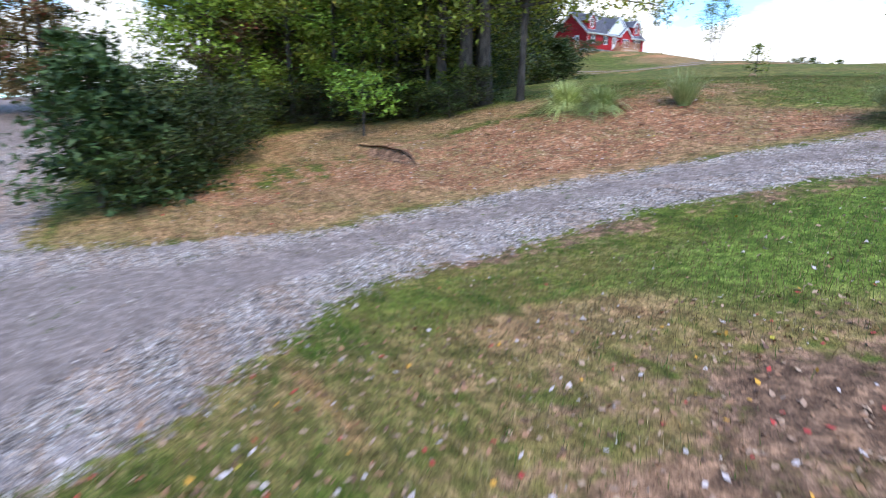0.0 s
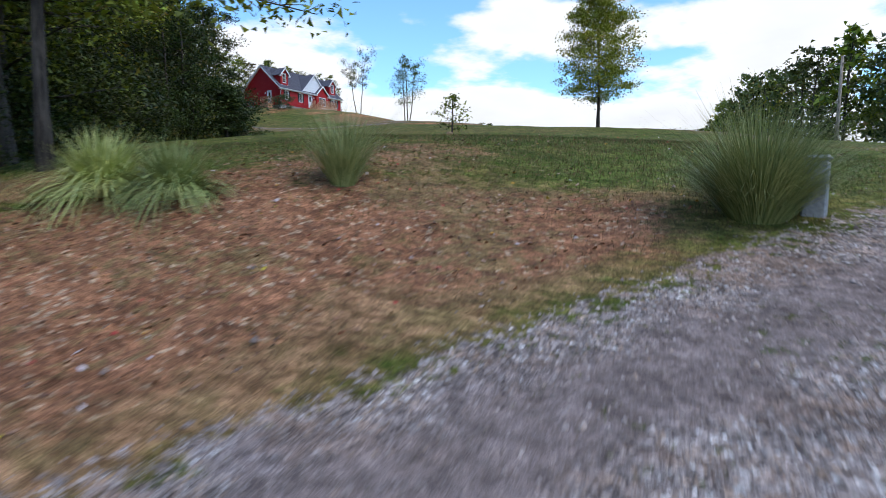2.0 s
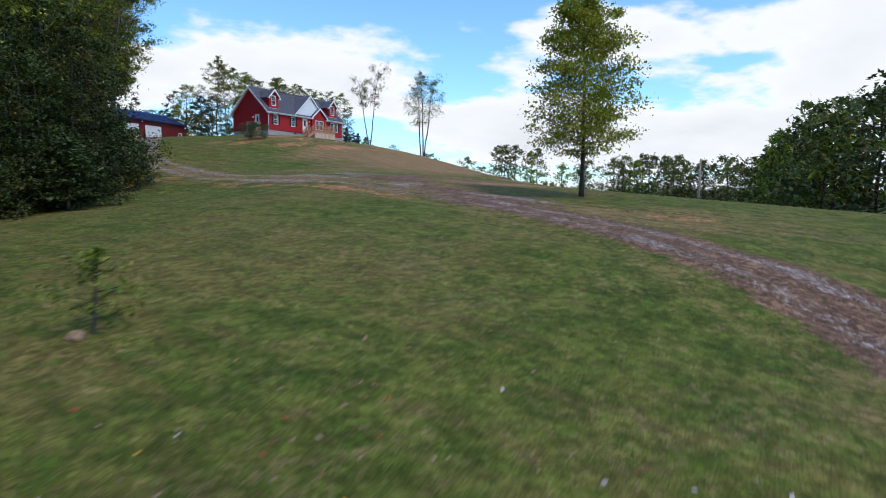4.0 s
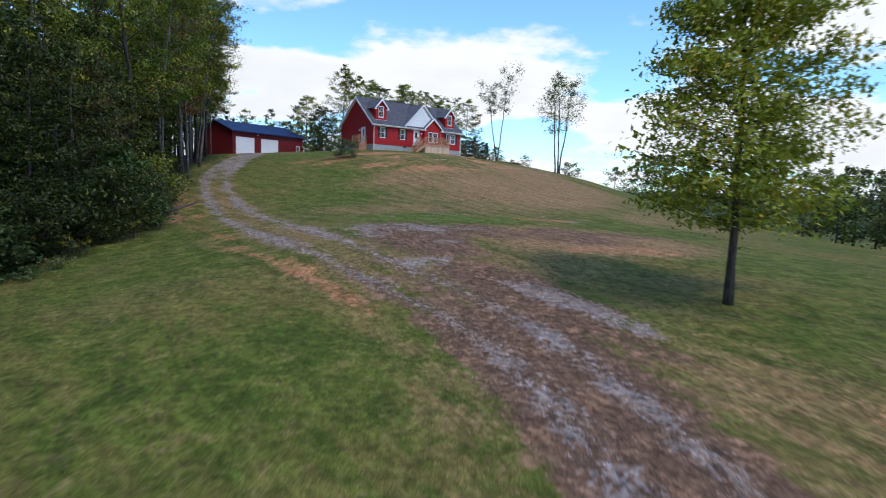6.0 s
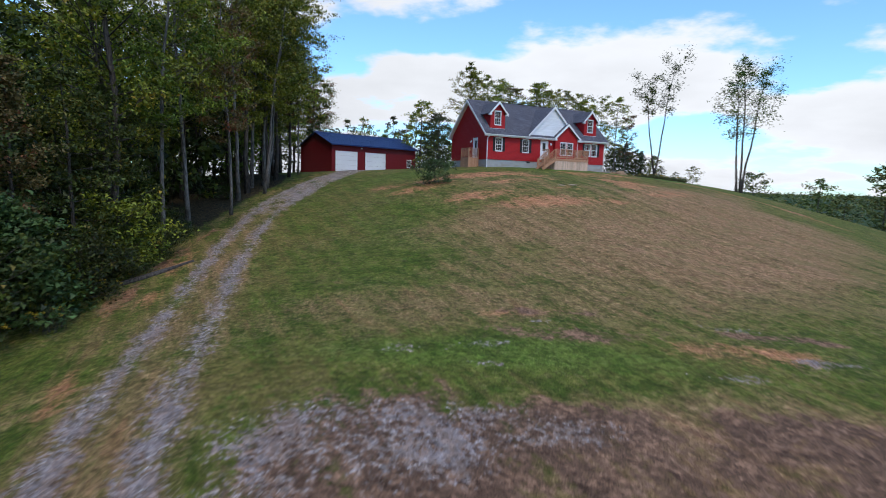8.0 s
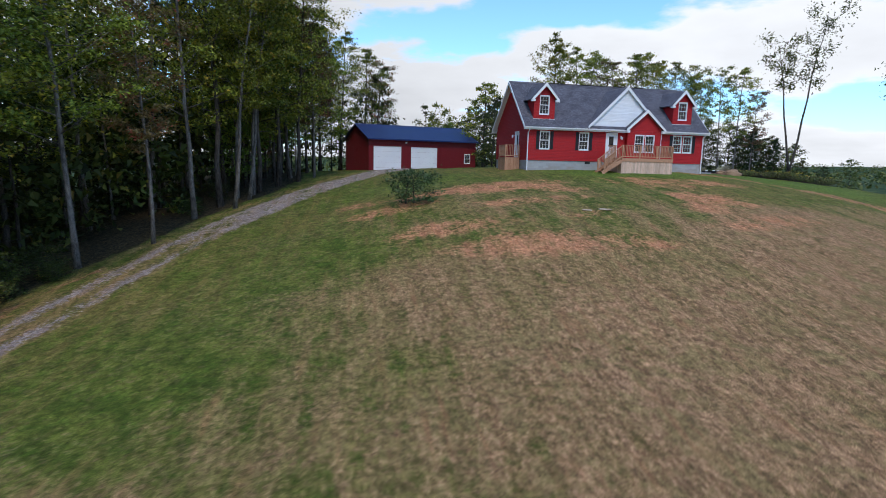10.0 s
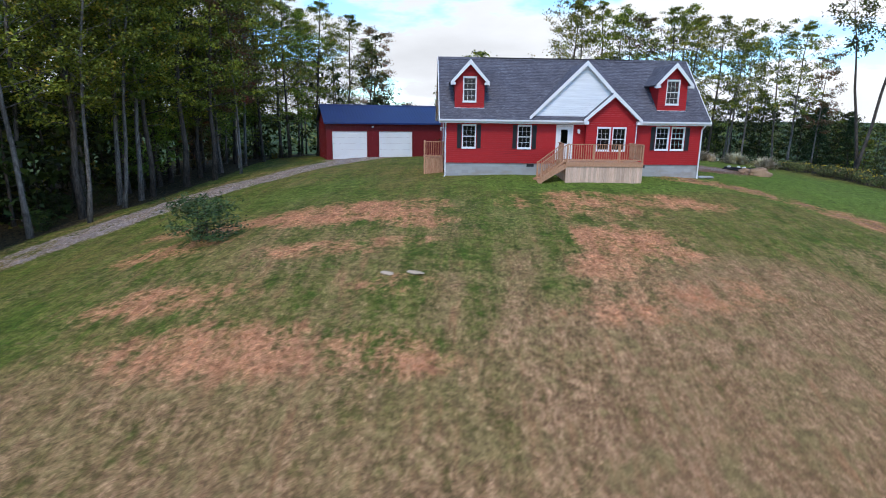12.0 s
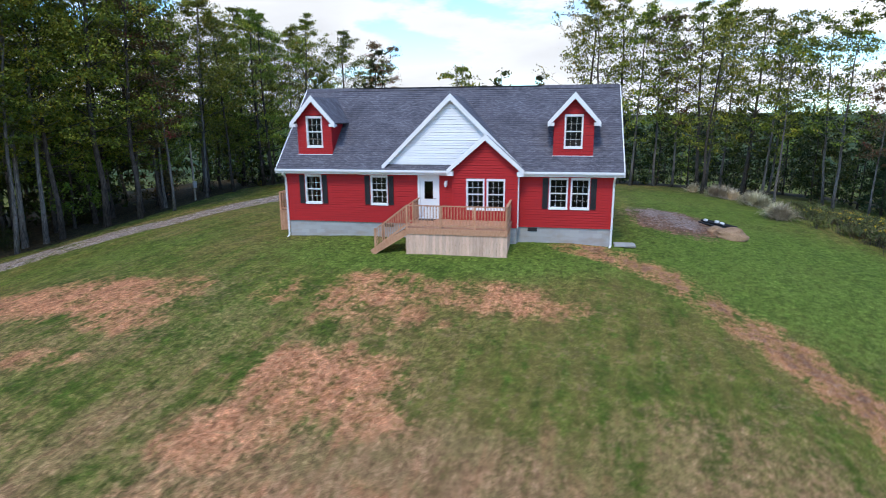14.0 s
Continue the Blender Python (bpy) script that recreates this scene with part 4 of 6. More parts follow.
for k, m in enumerate((pose(0, -0.3, EAVE + 0.03, math.degrees(PITCH)), Matrix.Translation((HW, HD + 0.3, EAVE + 0.03)) @ pose(0, 0, 0, 0, 0, 180) @ pose(0, 0, 0, math.degrees(PITCH)))):
    deck = part("roof_deck", Shape().box(X0 + 0.01, X1 - 0.01, 0.01, RUN, -0.14, -0.004), M_WHITE, house)
    deck.matrix_basis = m
    slope = part("roof_slope", slope_courses(X0, X1, RUN), M_SHINGLE, house, "dark grey asphalt shingles")
    tagged(slope, kind="stuff").matrix_basis = m
part("ridge_cap", Shape().prism([(-0.16, -0.13), (0, 0.03), (0.16, -0.13), (0, -0.01)], 0, X1 - X0), M_SHINGLE, house).matrix_basis = Matrix.Translation((X1, HD / 2, RIDGE + 0.06)) @ pose(0, 0, 0, 0, 0, 90)
part("ridge_vent", Shape().box(2.4, 11.9, HD / 2 - 0.1, HD / 2 + 0.1, RIDGE + 0.05, RIDGE + 0.085), M_BLACK, house)


def rake(parent, peak, foot, y, w=0.2, t=0.05, drop=0.0, name="rake_trim"):
    """A white board down a gable's edge, from peak to foot in x and z, at depth y."""
    s = Shape()
    (px, pz), (fx, fz) = peak, foot
    d = Vector((fx - px, fz - pz)).normalized()
    n = Vector((-d.y, d.x)) if d.x < 0 else Vector((d.y, -d.x))
    if n.y > 0:
        n = -n
    a, b = Vector((px, pz)), Vector((fx, fz))
    top = (px, pz - w / abs(d.x))
    s.prism([tuple(a), tuple(b), tuple(b + Vector((0, -w / abs(d.x) * 0.8))), top][:: (1 if fx > px else -1)], y - t, y)
    return part(name, s, M_WHITE, parent)


# rakes on the main gables, fascia, gutters, downspouts
for x in (X0 - 0.045, X1):
    for y0 in (-0.3, HD + 0.3):
        s = Shape()
        s.add([(x, y0, EAVE + 0.03), (x, HD / 2, RIDGE + 0.05), (x, HD / 2, RIDGE - 0.22), (x, y0, EAVE - 0.19),
               (x + 0.045, y0, EAVE + 0.03), (x + 0.045, HD / 2, RIDGE + 0.05), (x + 0.045, HD / 2, RIDGE - 0.22), (x + 0.045, y0, EAVE - 0.19)],
              [(0, 1, 2, 3), (7, 6, 5, 4), (0, 4, 5, 1), (3, 2, 6, 7), (0, 3, 7, 4), (1, 5, 6, 2)])
        part("rake_trim", s, M_WHITE, house)
for y0, y1 in ((-0.3, 0.0), (HD, HD + 0.3)):
    part("soffit", Shape().box(X0, X1, y0, y1, EAVE - 0.16, EAVE - 0.13), M_WHITE, house)
    f = y0 if y0 < 0 else y1
    part("fascia", Shape().box(X0, X1, f - 0.02, f + 0.02, EAVE - 0.19, EAVE + 0.02), M_WHITE, house)


def gutter(x0, x1, y):
    s = Shape()
    s.prism([(0, 0), (-0.09, 0), (-0.125, 0.06), (-0.125, 0.12), (-0.11, 0.12), (-0.11, 0.06), (-0.085, 0.015), (-0.012, 0.015), (-0.012, 0.12), (0, 0.12)], 0, x1 - x0)
    return part("gutter", turned(s, Matrix.Translation((x1, y, EAVE - 0.11)) @ pose(0, 0, 0, 0, 0, 90)), M_WHITE, house)


gutter(X0, BUMP_X0 - 0.1, -0.325)
gutter(BUMP_X1 + 0.15, X1, -0.325)
for x, out in ((0.0, -1), (HW - 0.02, 1)):
    pipe = Shape().tube([(x, -0.38, EAVE - 0.1), (x, -0.36, EAVE - 0.22), (x, -0.07, EAVE - 0.42), (x, -0.06, EAVE - 0.6), (x, -0.06, 0.1), (x - 0.05, -0.2, -0.02), (x - 0.08, -0.5, -0.1)], [0.045] * 7, 6)
    part("downspout", pipe, M_WHITE, house)


# windows and doors
def window(parent, x0, x1, z0, z1, y, name="window"):
    """A white double-hung window with six panes in each sash; y is the wall's face."""
    f = 0.052
    w = part(name, Shape().box(x0 - 0.012, x1 + 0.012, y - 0.045, y + 0.14, z1 - f, z1 + 0.03).box(x0 - 0.02, x1 + 0.02, y - 0.06, y + 0.14, z0 - 0.04, z0 + f - 0.01)
             .box(x0 - 0.012, x0 + f - 0.02, y - 0.045, y + 0.14, z0 + f - 0.012, z1 - f).box(x1 - f + 0.02, x1 + 0.012, y - 0.045, y + 0.14, z0 + f - 0.012, z1 - f), M_WHITE, parent, "white double-hung window")
    mid = (z0 + z1) / 2
    a, b = x0 + f - 0.02, x1 - f + 0.02
    for lo, hi, d in ((z0 + f - 0.012, mid, 0.02), (mid, z1 - f, -0.005)):
        part("sash", Shape().box(a, b, y + d, y + d + 0.035, lo, lo + 0.032).box(a, b, y + d, y + d + 0.035, hi - 0.026, hi - 0.001).box(a, a + 0.026, y + d, y + d + 0.035, lo + 0.033, hi - 0.027).box(b - 0.026, b, y + d, y + d + 0.035, lo + 0.033, hi - 0.027), M_WHITE, w)
        for i in (1, 2):
            x = a + (b - a) * i / 3
            part("glazing_bar", Shape().box(x - 0.0065, x + 0.0065, y + d + 0.006, y + d + 0.016, lo + 0.033, hi - 0.027), M_WHITE, w)
        part("glazing_bar", Shape().box(a + 0.027, b - 0.027, y + d + 0.006, y + d + 0.018, (lo + hi) / 2 - 0.0065, (lo + hi) / 2 + 0.0065), M_WHITE, w)
        pane = part("pane", Shape().add([(a + 0.03, y + d + 0.02, lo + 0.04), (b - 0.03, y + d + 0.02, lo + 0.04), (b - 0.03, y + d + 0.02, hi - 0.03), (a + 0.03, y + d + 0.02, hi - 0.03)], [(0, 1, 2, 3)]), M_GLASS, w)
        pane.visible_shadow = False
    return w


def shutter(parent, x0, x1, z0, z1, y):
    s = Shape().box(x0, x0 + 0.045, y - 0.062, y - 0.02, z0, z1).box(x1 - 0.045, x1, y - 0.062, y - 0.02, z0, z1)
    s.box(x0 + 0.045, x1 - 0.045, y - 0.040, y - 0.02, z0, z1)
    for z in (z0, (z0 + z1) / 2 - 0.03, z1 - 0.06):
        s.box(x0 + 0.045, x1 - 0.045, y - 0.058, y - 0.042, z, z + 0.06)
    z = z0 + 0.065
    while z < z1 - 0.10:
        if abs(z + 0.018 - (z0 + z1) / 2) > 0.06:
            s.box(x0 + 0.047, x1 - 0.047, y - 0.054, y - 0.042, z + 0.005, z + 0.04)
        z += 0.05
    return part("shutter", s, M_BLACK, parent, "black louvred shutter")


for n, (a, b, c, d) in enumerate(FRONT_HOLES):
    if n == 2:
        continue
    window(house, a, b, c, d, 0)
    if n != 4:
        shutter(house, a - 0.30, a - 0.05, c - 0.01, d + 0.01, 0)
    if n != 3:
        shutter(house, b + 0.05, b + 0.30, c - 0.01, d + 0.01, 0)
for a, b, c, d in BUMP_HOLES:
    window(house, a, b, c, d, BUMP_Y)


def door(parent, x0, x1, z0, z1, m):
    """A white panel door with a tall light, in its frame; built looking to -y."""
    d = part("door", turned(Shape().box(x0, x0 + 0.09, -0.05, 0.14, z0, z1).box(x1 - 0.09, x1, -0.05, 0.14, z0, z1).box(x0 + 0.09, x1 - 0.09, -0.05, 0.14, z1 - 0.09, z1).box(x0 + 0.09, x1 - 0.09, -0.05, 0.14, z0, z0 + 0.03), m), M_WHITE, parent, "white front door with a glazed light")
    a, b = x0 + 0.095, x1 - 0.095
    la, lb, lz0, lz1 = a + 0.2, b - 0.2, z0 + 0.95, z1 - 0.28
    part("door_leaf", turned(Shape().box(a, la, 0.02, 0.065, z0 + 0.034, z1 - 0.094).box(lb, b, 0.02, 0.065, z0 + 0.034, z1 - 0.094).box(la, lb, 0.02, 0.065, z0 + 0.034, lz0).box(la, lb, 0.02, 0.065, lz1, z1 - 0.094), m), M_DOOR_WHITE, d)
    part("door_light", turned(Shape().add([(la, 0.04, lz0), (lb, 0.04, lz0), (lb, 0.04, lz1), (la, 0.04, lz1)], [(0, 1, 2, 3)]), m), M_GLASS, d).visible_shadow = False
    part("light_frame", turned(Shape().box(la - 0.03, la, 0.005, 0.02, lz0 - 0.03, lz1 + 0.03).box(lb, lb + 0.03, 0.005, 0.02, lz0 - 0.03, lz1 + 0.03).box(la, lb, 0.005, 0.02, lz0 - 0.03, lz0).box(la, lb, 0.005, 0.02, lz1, lz1 + 0.03), m), M_DOOR_WHITE, d)
    part("door_handle", turned(Shape().tube([(b - 0.07, 0.02, z0 + 0.98), (b - 0.07, -0.03, z0 + 0.98), (b - 0.16, -0.035, z0 + 0.98)], [0.016, 0.014, 0.01], 6), m), M_STEEL, d, "steel lever handle")
    return d


door(house, 6.5, 7.5, 1.04, 3.08, Matrix())
door(house, SIDE_DOOR[0], SIDE_DOOR[1], SIDE_DOOR[2], SIDE_DOOR[3], Matrix.Translation((0, HD, 0)) @ pose(0, 0, 0, 0, 0, -90))


def wall_lamp(parent, m):
    lamp = part("wall_lamp", turned(Shape().box(-0.06, 0.06, -0.03, 0.0, -0.1, 0.12, 0.01).tube([(0, -0.03, 0.06), (0, -0.12, 0.1), (0, -0.14, 0.06)], [0.012] * 3, 6), m), M_WHITE, parent, "white lantern wall lamp")
    part("lantern", turned(Shape().tube([(0, -0.14, -0.16), (0, -0.14, -0.12), (0, -0.14, 0.03), (0, -0.14, 0.08)], [0.03, 0.055, 0.075, 0.02], 6), m), M_WHITE, lamp)


wall_lamp(house, Matrix.Translation((7.82, -0.01, 2.72)))
wall_lamp(house, Matrix.Translation((-0.01, HD - 4.6, 2.72)) @ pose(0, 0, 0, 0, 0, -90))


# dormers
def dormer(cx):
    """A gabled dormer with one window; its front stands on the roof."""
    half, y, z0, z1, top = 0.86, 0.42, roof_z(0.42) - 0.02, 5.62, 6.56
    d = part("dormer", front_siding(Shape(), cx - half, cx + half, z0, top - 0.12, y, [(cx - 0.385, cx + 0.385, z0 + 0.38, z0 + 1.78)], lambda z: (cx - half, cx + half) if z < z1 else (cx - (top - z) / (top - z1) * half, cx + (top - z) / (top - z1) * half), 0.1), M_RED, house, "red gabled dormer")
    tagged(d, kind="stuff")
    for x in (cx - half, cx + half - 0.06):
        back_y = (z1 - EAVE) / SLOPE - 0.3
        s = Shape().add([(x, y + 0.1, z0), (x, y + 0.1, z1), (x, back_y, z1), (x + 0.06, y + 0.1, z0), (x + 0.06, y + 0.1, z1), (x + 0.06, back_y, z1)], [(0, 1, 2), (5, 4, 3), (0, 3, 4, 1), (1, 4, 5, 2), (0, 2, 5, 3)])
        part("cheek", s, M_RED, d)
    window(d, cx - 0.385, cx + 0.385, z0 + 0.38, z0 + 1.78, y)
    part("apron_flashing", Shape().box(cx - half - 0.02, cx + half + 0.02, y - 0.05, y, z0 - 0.005, z0 + 0.045), M_WHITE, d)
    over, k = 0.24, (top - z1) / half
    ez = z1 - over * k
    for s in (-1, 1):
        n = Vector((s * k, 0, 1)).normalized() * 0.09
        yb0, yb1 = (ez - EAVE) / SLOPE - 0.3, (top + 0.1 - EAVE) / SLOPE - 0.3
        e0, e1 = Vector((cx + s * (half + over), y - 0.25, ez)), Vector((cx, y - 0.25, top))
        e2, e3 = Vector((cx, yb1 + 0.15, top)), Vector((cx + s * (half + over), yb0 + 0.12, ez))
        q = [e0, e1, e2, e3]
        sh = Shape().add([*q, *[p + n for p in q]], [(0, 1, 2, 3), (7, 6, 5, 4), (0, 4, 5, 1), (1, 5, 6, 2), (2, 6, 7, 3), (3, 7, 4, 0)])
        part("dormer_roof", sh, M_SHINGLE, d)
        tip = 0.1 + 0.02
        rake(d, (cx, top + tip), (cx + s * (half + over + 0.02), ez + 0.07), y - 0.25, 0.19)
        part("eave_return", Shape().box(min(cx + s * (half - 0.02), cx + s * (half + over + 0.02)), max(cx + s * (half - 0.02), cx + s * (half + over + 0.02)), y - 0.28, y + 0.02, ez - 0.1, ez + 0.04), M_WHITE, d)


dormer(1.4)
dormer(13.4)


def front_gable(cx, top, half, foot, y, name, label):
    """Two shingled slopes that run back from a gable on the front into the main roof."""
    k = (top - foot) / half
    for s in (-1, 1):
        n = Vector((s * k, 0, 1)).normalized() * 0.08
        back = lambda z: (z - EAVE) / SLOPE - 0.3 + 0.2
        q = [Vector((cx + s * half, y, foot)), Vector((cx, y, top)), Vector((cx, back(top), top)), Vector((cx + s * half, max(back(foot), y + 0.05), foot))]
        sh = Shape().add([*q, *[p + n for p in q]], [(0, 1, 2, 3), (7, 6, 5, 4), (0, 4, 5, 1), (1, 5, 6, 2), (2, 6, 7, 3), (3, 7, 4, 0)])
        part(name, sh, M_SHINGLE, house, label)
        rake(house, (cx, top + 0.12), (cx + s * (half + 0.03), foot + 0.08), y, 0.2)


front_gable(BIG_X, 6.55, 3.15, 3.45, -0.2, "gable_roof", "shingled gable roof over the entry")
front_gable(9.66, 4.82, 1.68, 3.32, BUMP_Y - 0.22, "bay_roof", "small shingled gable over the bay")
for a, b in ((7.98, 8.24), (11.06, 11.34)):
    part("eave_return", Shape().box(a, b, BUMP_Y - 0.24, BUMP_Y + 0.2, 3.12, 3.32), M_WHITE, house)


# front deck and its steps
front_deck = thing("front_deck", Matrix.Translation(HO) @ pose(0, 0, 0, 0, 0, 35), "new pine deck with boarded skirt, balusters and steps", "deck")
DX0, DX1, DY0, DY1, DZ = 6.55, 10.85, -2.6, -0.28, 1.12
n_boards = 17
for i in range(n_boards):
    w = (DY1 - DY0) / n_boards
    part("deck_board", Shape().box(DX0 - 0.03, DX1 + 0.03, DY0 + i * w, DY0 + (i + 1) * w - 0.008, DZ - 0.035, DZ), M_TIMBER, front_deck)
part("rim_joist", Shape().box(DX0, DX1, DY0, DY0 + 0.04, DZ - 0.25, DZ - 0.039).box(DX0, DX0 + 0.04, DY0 + 0.04, DY1, DZ - 0.25, DZ - 0.039).box(DX1 - 0.04, DX1, DY0 + 0.04, DY1, DZ - 0.25, DZ - 0.039), M_TIMBER, front_deck)
n = 30
for i in range(n):
    w = (DX1 - DX0) / n
    part("skirt_board", Shape().box(DX0 + i * w + 0.003, DX0 + (i + 1) * w - 0.003, DY0 + 0.045, DY0 + 0.065 + 0.004 * (i % 2), -0.5, DZ - 0.24), M_SKIRT, front_deck, "pale pine board")
for x in (DX0 + 0.045, DX1 - 0.065):
    for i in range(15):
        w = (DY1 - DY0 - 0.08) / 15
        part("skirt_board", Shape().box(x, x + 0.02, DY0 + 0.08 + i * w + 0.003, DY0 + 0.08 + (i + 1) * w - 0.003, -0.5, DZ - 0.24), M_SKIRT, front_deck)


def post(parent, x, y, z0, z1):
    part("post", Shape().box(x - 0.045, x + 0.045, y - 0.045, y + 0.045, z0, z1, 0.008), M_TIMBER, parent)


def railing(parent, a, b, z0, h=0.95, step=0.125):
    """Rails and balusters between two places; z may climb."""
    a, b = Vector(a), Vector(b)
    part("top_rail", Shape().beam(a + Vector((0, 0, h)), b + Vector((0, 0, h)), 0.09, 0.04), M_TIMBER, parent)
    part("bottom_rail", Shape().beam(a + Vector((0, 0, 0.12)), b + Vector((0, 0, 0.12)), 0.04, 0.07), M_TIMBER, parent)
    k = int((b - a).length / step)
    me = Shape().box(-0.017, 0.017, -0.017, 0.017, 0.08, h - 0.02).mesh("baluster", M_TIMBER)
    for i in range(1, k):
        ob = new("baluster", me)
        ob.parent = parent
        ob.location = a + (b - a) * i / k


for x in (DX0 + 0.06, 8.05, 9.5, DX1 - 0.05):
    post(front_deck, x, DY0 + 0.06, DZ - 0.2, DZ + 0.97)
railing(front_deck, (DX0 + 0.06, DY0 + 0.06, DZ), (DX1 - 0.05, DY0 + 0.06, DZ), DZ)
railing(front_deck, (DX1 - 0.05, DY0 + 0.06, DZ), (DX1 - 0.05, DY1 - 0.05, DZ), DZ)
post(front_deck, DX1 - 0.05, DY1 - 0.05, DZ - 0.2, DZ + 0.97)
post(front_deck, DX0 + 0.06, DY0 + 1.15, DZ - 0.2, DZ + 0.97)
railing(front_deck, (DX0 + 0.06, DY0 + 1.15, DZ), (DX0 + 0.06, DY1 - 0.05, DZ), DZ)
STEPS = 6
for y0, y1 in ((DY0 + 0.03, DY0 + 1.12),):
    rise, going = (DZ + 0.05) / STEPS, 0.27
    for i in range(1, STEPS):
        x, z = DX0 - i * going, DZ - i * rise
        part("tread", Shape().box(x, x + going + 0.03, y0, y1, z - 0.04, z), M_TIMBER, front_deck)
    for y in (y0 + 0.02, y1 - 0.02):
        part("stringer", Shape().beam((DX0, y, DZ - 0.2), (DX0 - STEPS * going + 0.1, y, -0.02), 0.04, 0.26), M_TIMBER, front_deck)
        end = DX0 - (STEPS - 1) * going
        post(front_deck, end, y, -0.3, 1.05)
        railing(front_deck, (DX0, y, DZ), (end, y, 0.08), DZ, 0.92)
doormat = tagged(part("doormat", Shape().box(6.65, 7.4, -0.8, -0.38, DZ + 0.002, DZ + 0.018, 0.006), M_BLACK), "dark doormat lying before the white front door", "doormat")
doormat.matrix_basis = house.matrix_basis

# small deck at the side door
side_deck = thing("side_deck", Matrix.Translation(HO) @ pose(0, 0, 0, 0, 0, 35), "small pine deck with railing at the side door", "deck")
SX0, SX1, SY0, SY1, SZ = -1.25, -0.04, 1.5, 3.2, 1.0
for i in range(9):
    w = (SX1 - SX0) / 9
    part("deck_board", Shape().box(SX0 + i * w, SX0 + (i + 1) * w - 0.008, SY0, SY1, SZ - 0.035, SZ), M_TIMBER, side_deck)
for i in range(9):
    w = (SX1 - SX0) / 9
    part("skirt_board", Shape().box(SX0 + i * w + 0.003, SX0 + (i + 1) * w - 0.003, SY0 + 0.02, SY0 + 0.04, -0.4, SZ - 0.04), M_TIMBER, side_deck)
for i in range(12):
    w = (SY1 - SY0) / 12
    part("skirt_board", Shape().box(SX0 + 0.02, SX0 + 0.04, SY0 + 0.05 + i * w, SY0 + 0.044 + (i + 1) * w, -0.4, SZ - 0.04), M_TIMBER, side_deck)
for x, y in ((SX0 + 0.06, SY0 + 0.06), (SX1 - 0.05, SY0 + 0.06), (SX0 + 0.06, SY1 - 0.06)):
    post(side_deck, x, y, -0.4, SZ + 0.97)
railing(side_deck, (SX0 + 0.06, SY0 + 0.06, SZ), (SX1 - 0.05, SY0 + 0.06, SZ), SZ)
railing(side_deck, (SX0 + 0.06, SY0 + 0.06, SZ), (SX0 + 0.06, SY1 - 0.06, SZ), SZ)

# ---- garage ----
GO = Vector((0.07, 105.98, 12.5))
garage = thing("garage", Matrix.Translation(GO) @ pose(0, 0, 0, 0, 0, math.degrees(math.atan2(5.89, 5.03))), "dark red steel garage with blue metal roof and two white doors", "garage")
GX0, GX1, GD, GE, GR = -0.5, 12.75, 8.2, 3.42, 5.0
G_HOLES = [(0.0, 3.33, 0.0, 2.62), (4.42, 7.75, 0.0, 2.62), (11.25, 12.0, 0.9, 1.95)]


def ribbed(shape, x0, x1, z0, z1, y, holes, step=0.23, top=None):
    """Upright steel ribs on a wall that looks to -y."""
    x = x0
    while x < x1 - 0.01:
        e = min(x + step, x1)
        t = z1 if top is None else top((x + e) / 2)
        for p, q in cut(z0, t, [(c, d) for a, b, c, d in holes if a < (x + e) / 2 < b]):
            shape.box(x, e - 0.05, y, y + 0.06, p, q)
            shape.box(e - 0.05, e, y - 0.018, y + 0.06, p, q)
        x = e
    return shape


part("front_wall", ribbed(Shape(), GX0, GX1, -0.6, GE, 0, G_HOLES), M_BARN, garage, "dark red ribbed steel wall")
part("gable_wall", turned(ribbed(Shape(), 0.07, GD - 0.07, -0.6, GE, 0, [], 0.23, lambda x: GE + (1 - abs(x / GD * 2 - 1)) * (GR - GE) - 0.06), Matrix.Translation((GX0, GD, 0)) @ pose(0, 0, 0, 0, 0, -90)), M_BARN, garage)
part("gable_wall", turned(ribbed(Shape(), 0.07, GD - 0.07, -0.6, GE, 0, [], 0.23, lambda x: GE + (1 - abs(x / GD * 2 - 1)) * (GR - GE) - 0.06), Matrix.Translation((GX1, 0, 0)) @ pose(0, 0, 0, 0, 0, 90)), M_BARN, garage)
part("back_wall", turned(ribbed(Shape(), 0, GX1 - GX0, -0.6, GE, 0, []), Matrix.Translation((GX1, GD, 0)) @ pose(0, 0, 0, 0, 0, 180)), M_BARN, garage)
for s in (0, 1):
    m = Matrix.Translation((GX0 - 0.25, -0.35, GE - 0.1)) if s == 0 else Matrix.Translation((GX1 + 0.25, GD + 0.35, GE - 0.1)) @ pose(0, 0, 0, 0, 0, 180)
    ang = math.atan2(GR - GE + 0.1, GD / 2 + 0.35)
    m = m @ pose(0, 0, 0, math.degrees(ang))
    long, run = GX1 - GX0 + 0.5, (GD / 2 + 0.35) / math.cos(ang)
    roof = part("roof_slope", Shape().box(0, long, 0, run, 0, 0.05), M_BLUE_ROOF, garage, "dark blue metal roof")
    roof.matrix_basis = m
    ribs = Shape()
    for i in range(int(long / 0.3) + 1):
        ribs.box(min(i * 0.3, long - 0.03), min(i * 0.3, long - 0.03) + 0.03, 0, run, 0.051, 0.075)
    part("standing_seams", ribs, M_BLUE_ROOF, garage).matrix_basis = m
part("ridge_cap", Shape().prism([(-0.2, -0.09), (0, 0.02), (0.2, -0.09), (0, -0.03)], 0, GX1 - GX0 + 0.5), M_BLUE_ROOF, garage).matrix_basis = Matrix.Translation((GX1 + 0.25, GD / 2, GR + 0.1)) @ pose(0, 0, 0, 0, 0, 90)
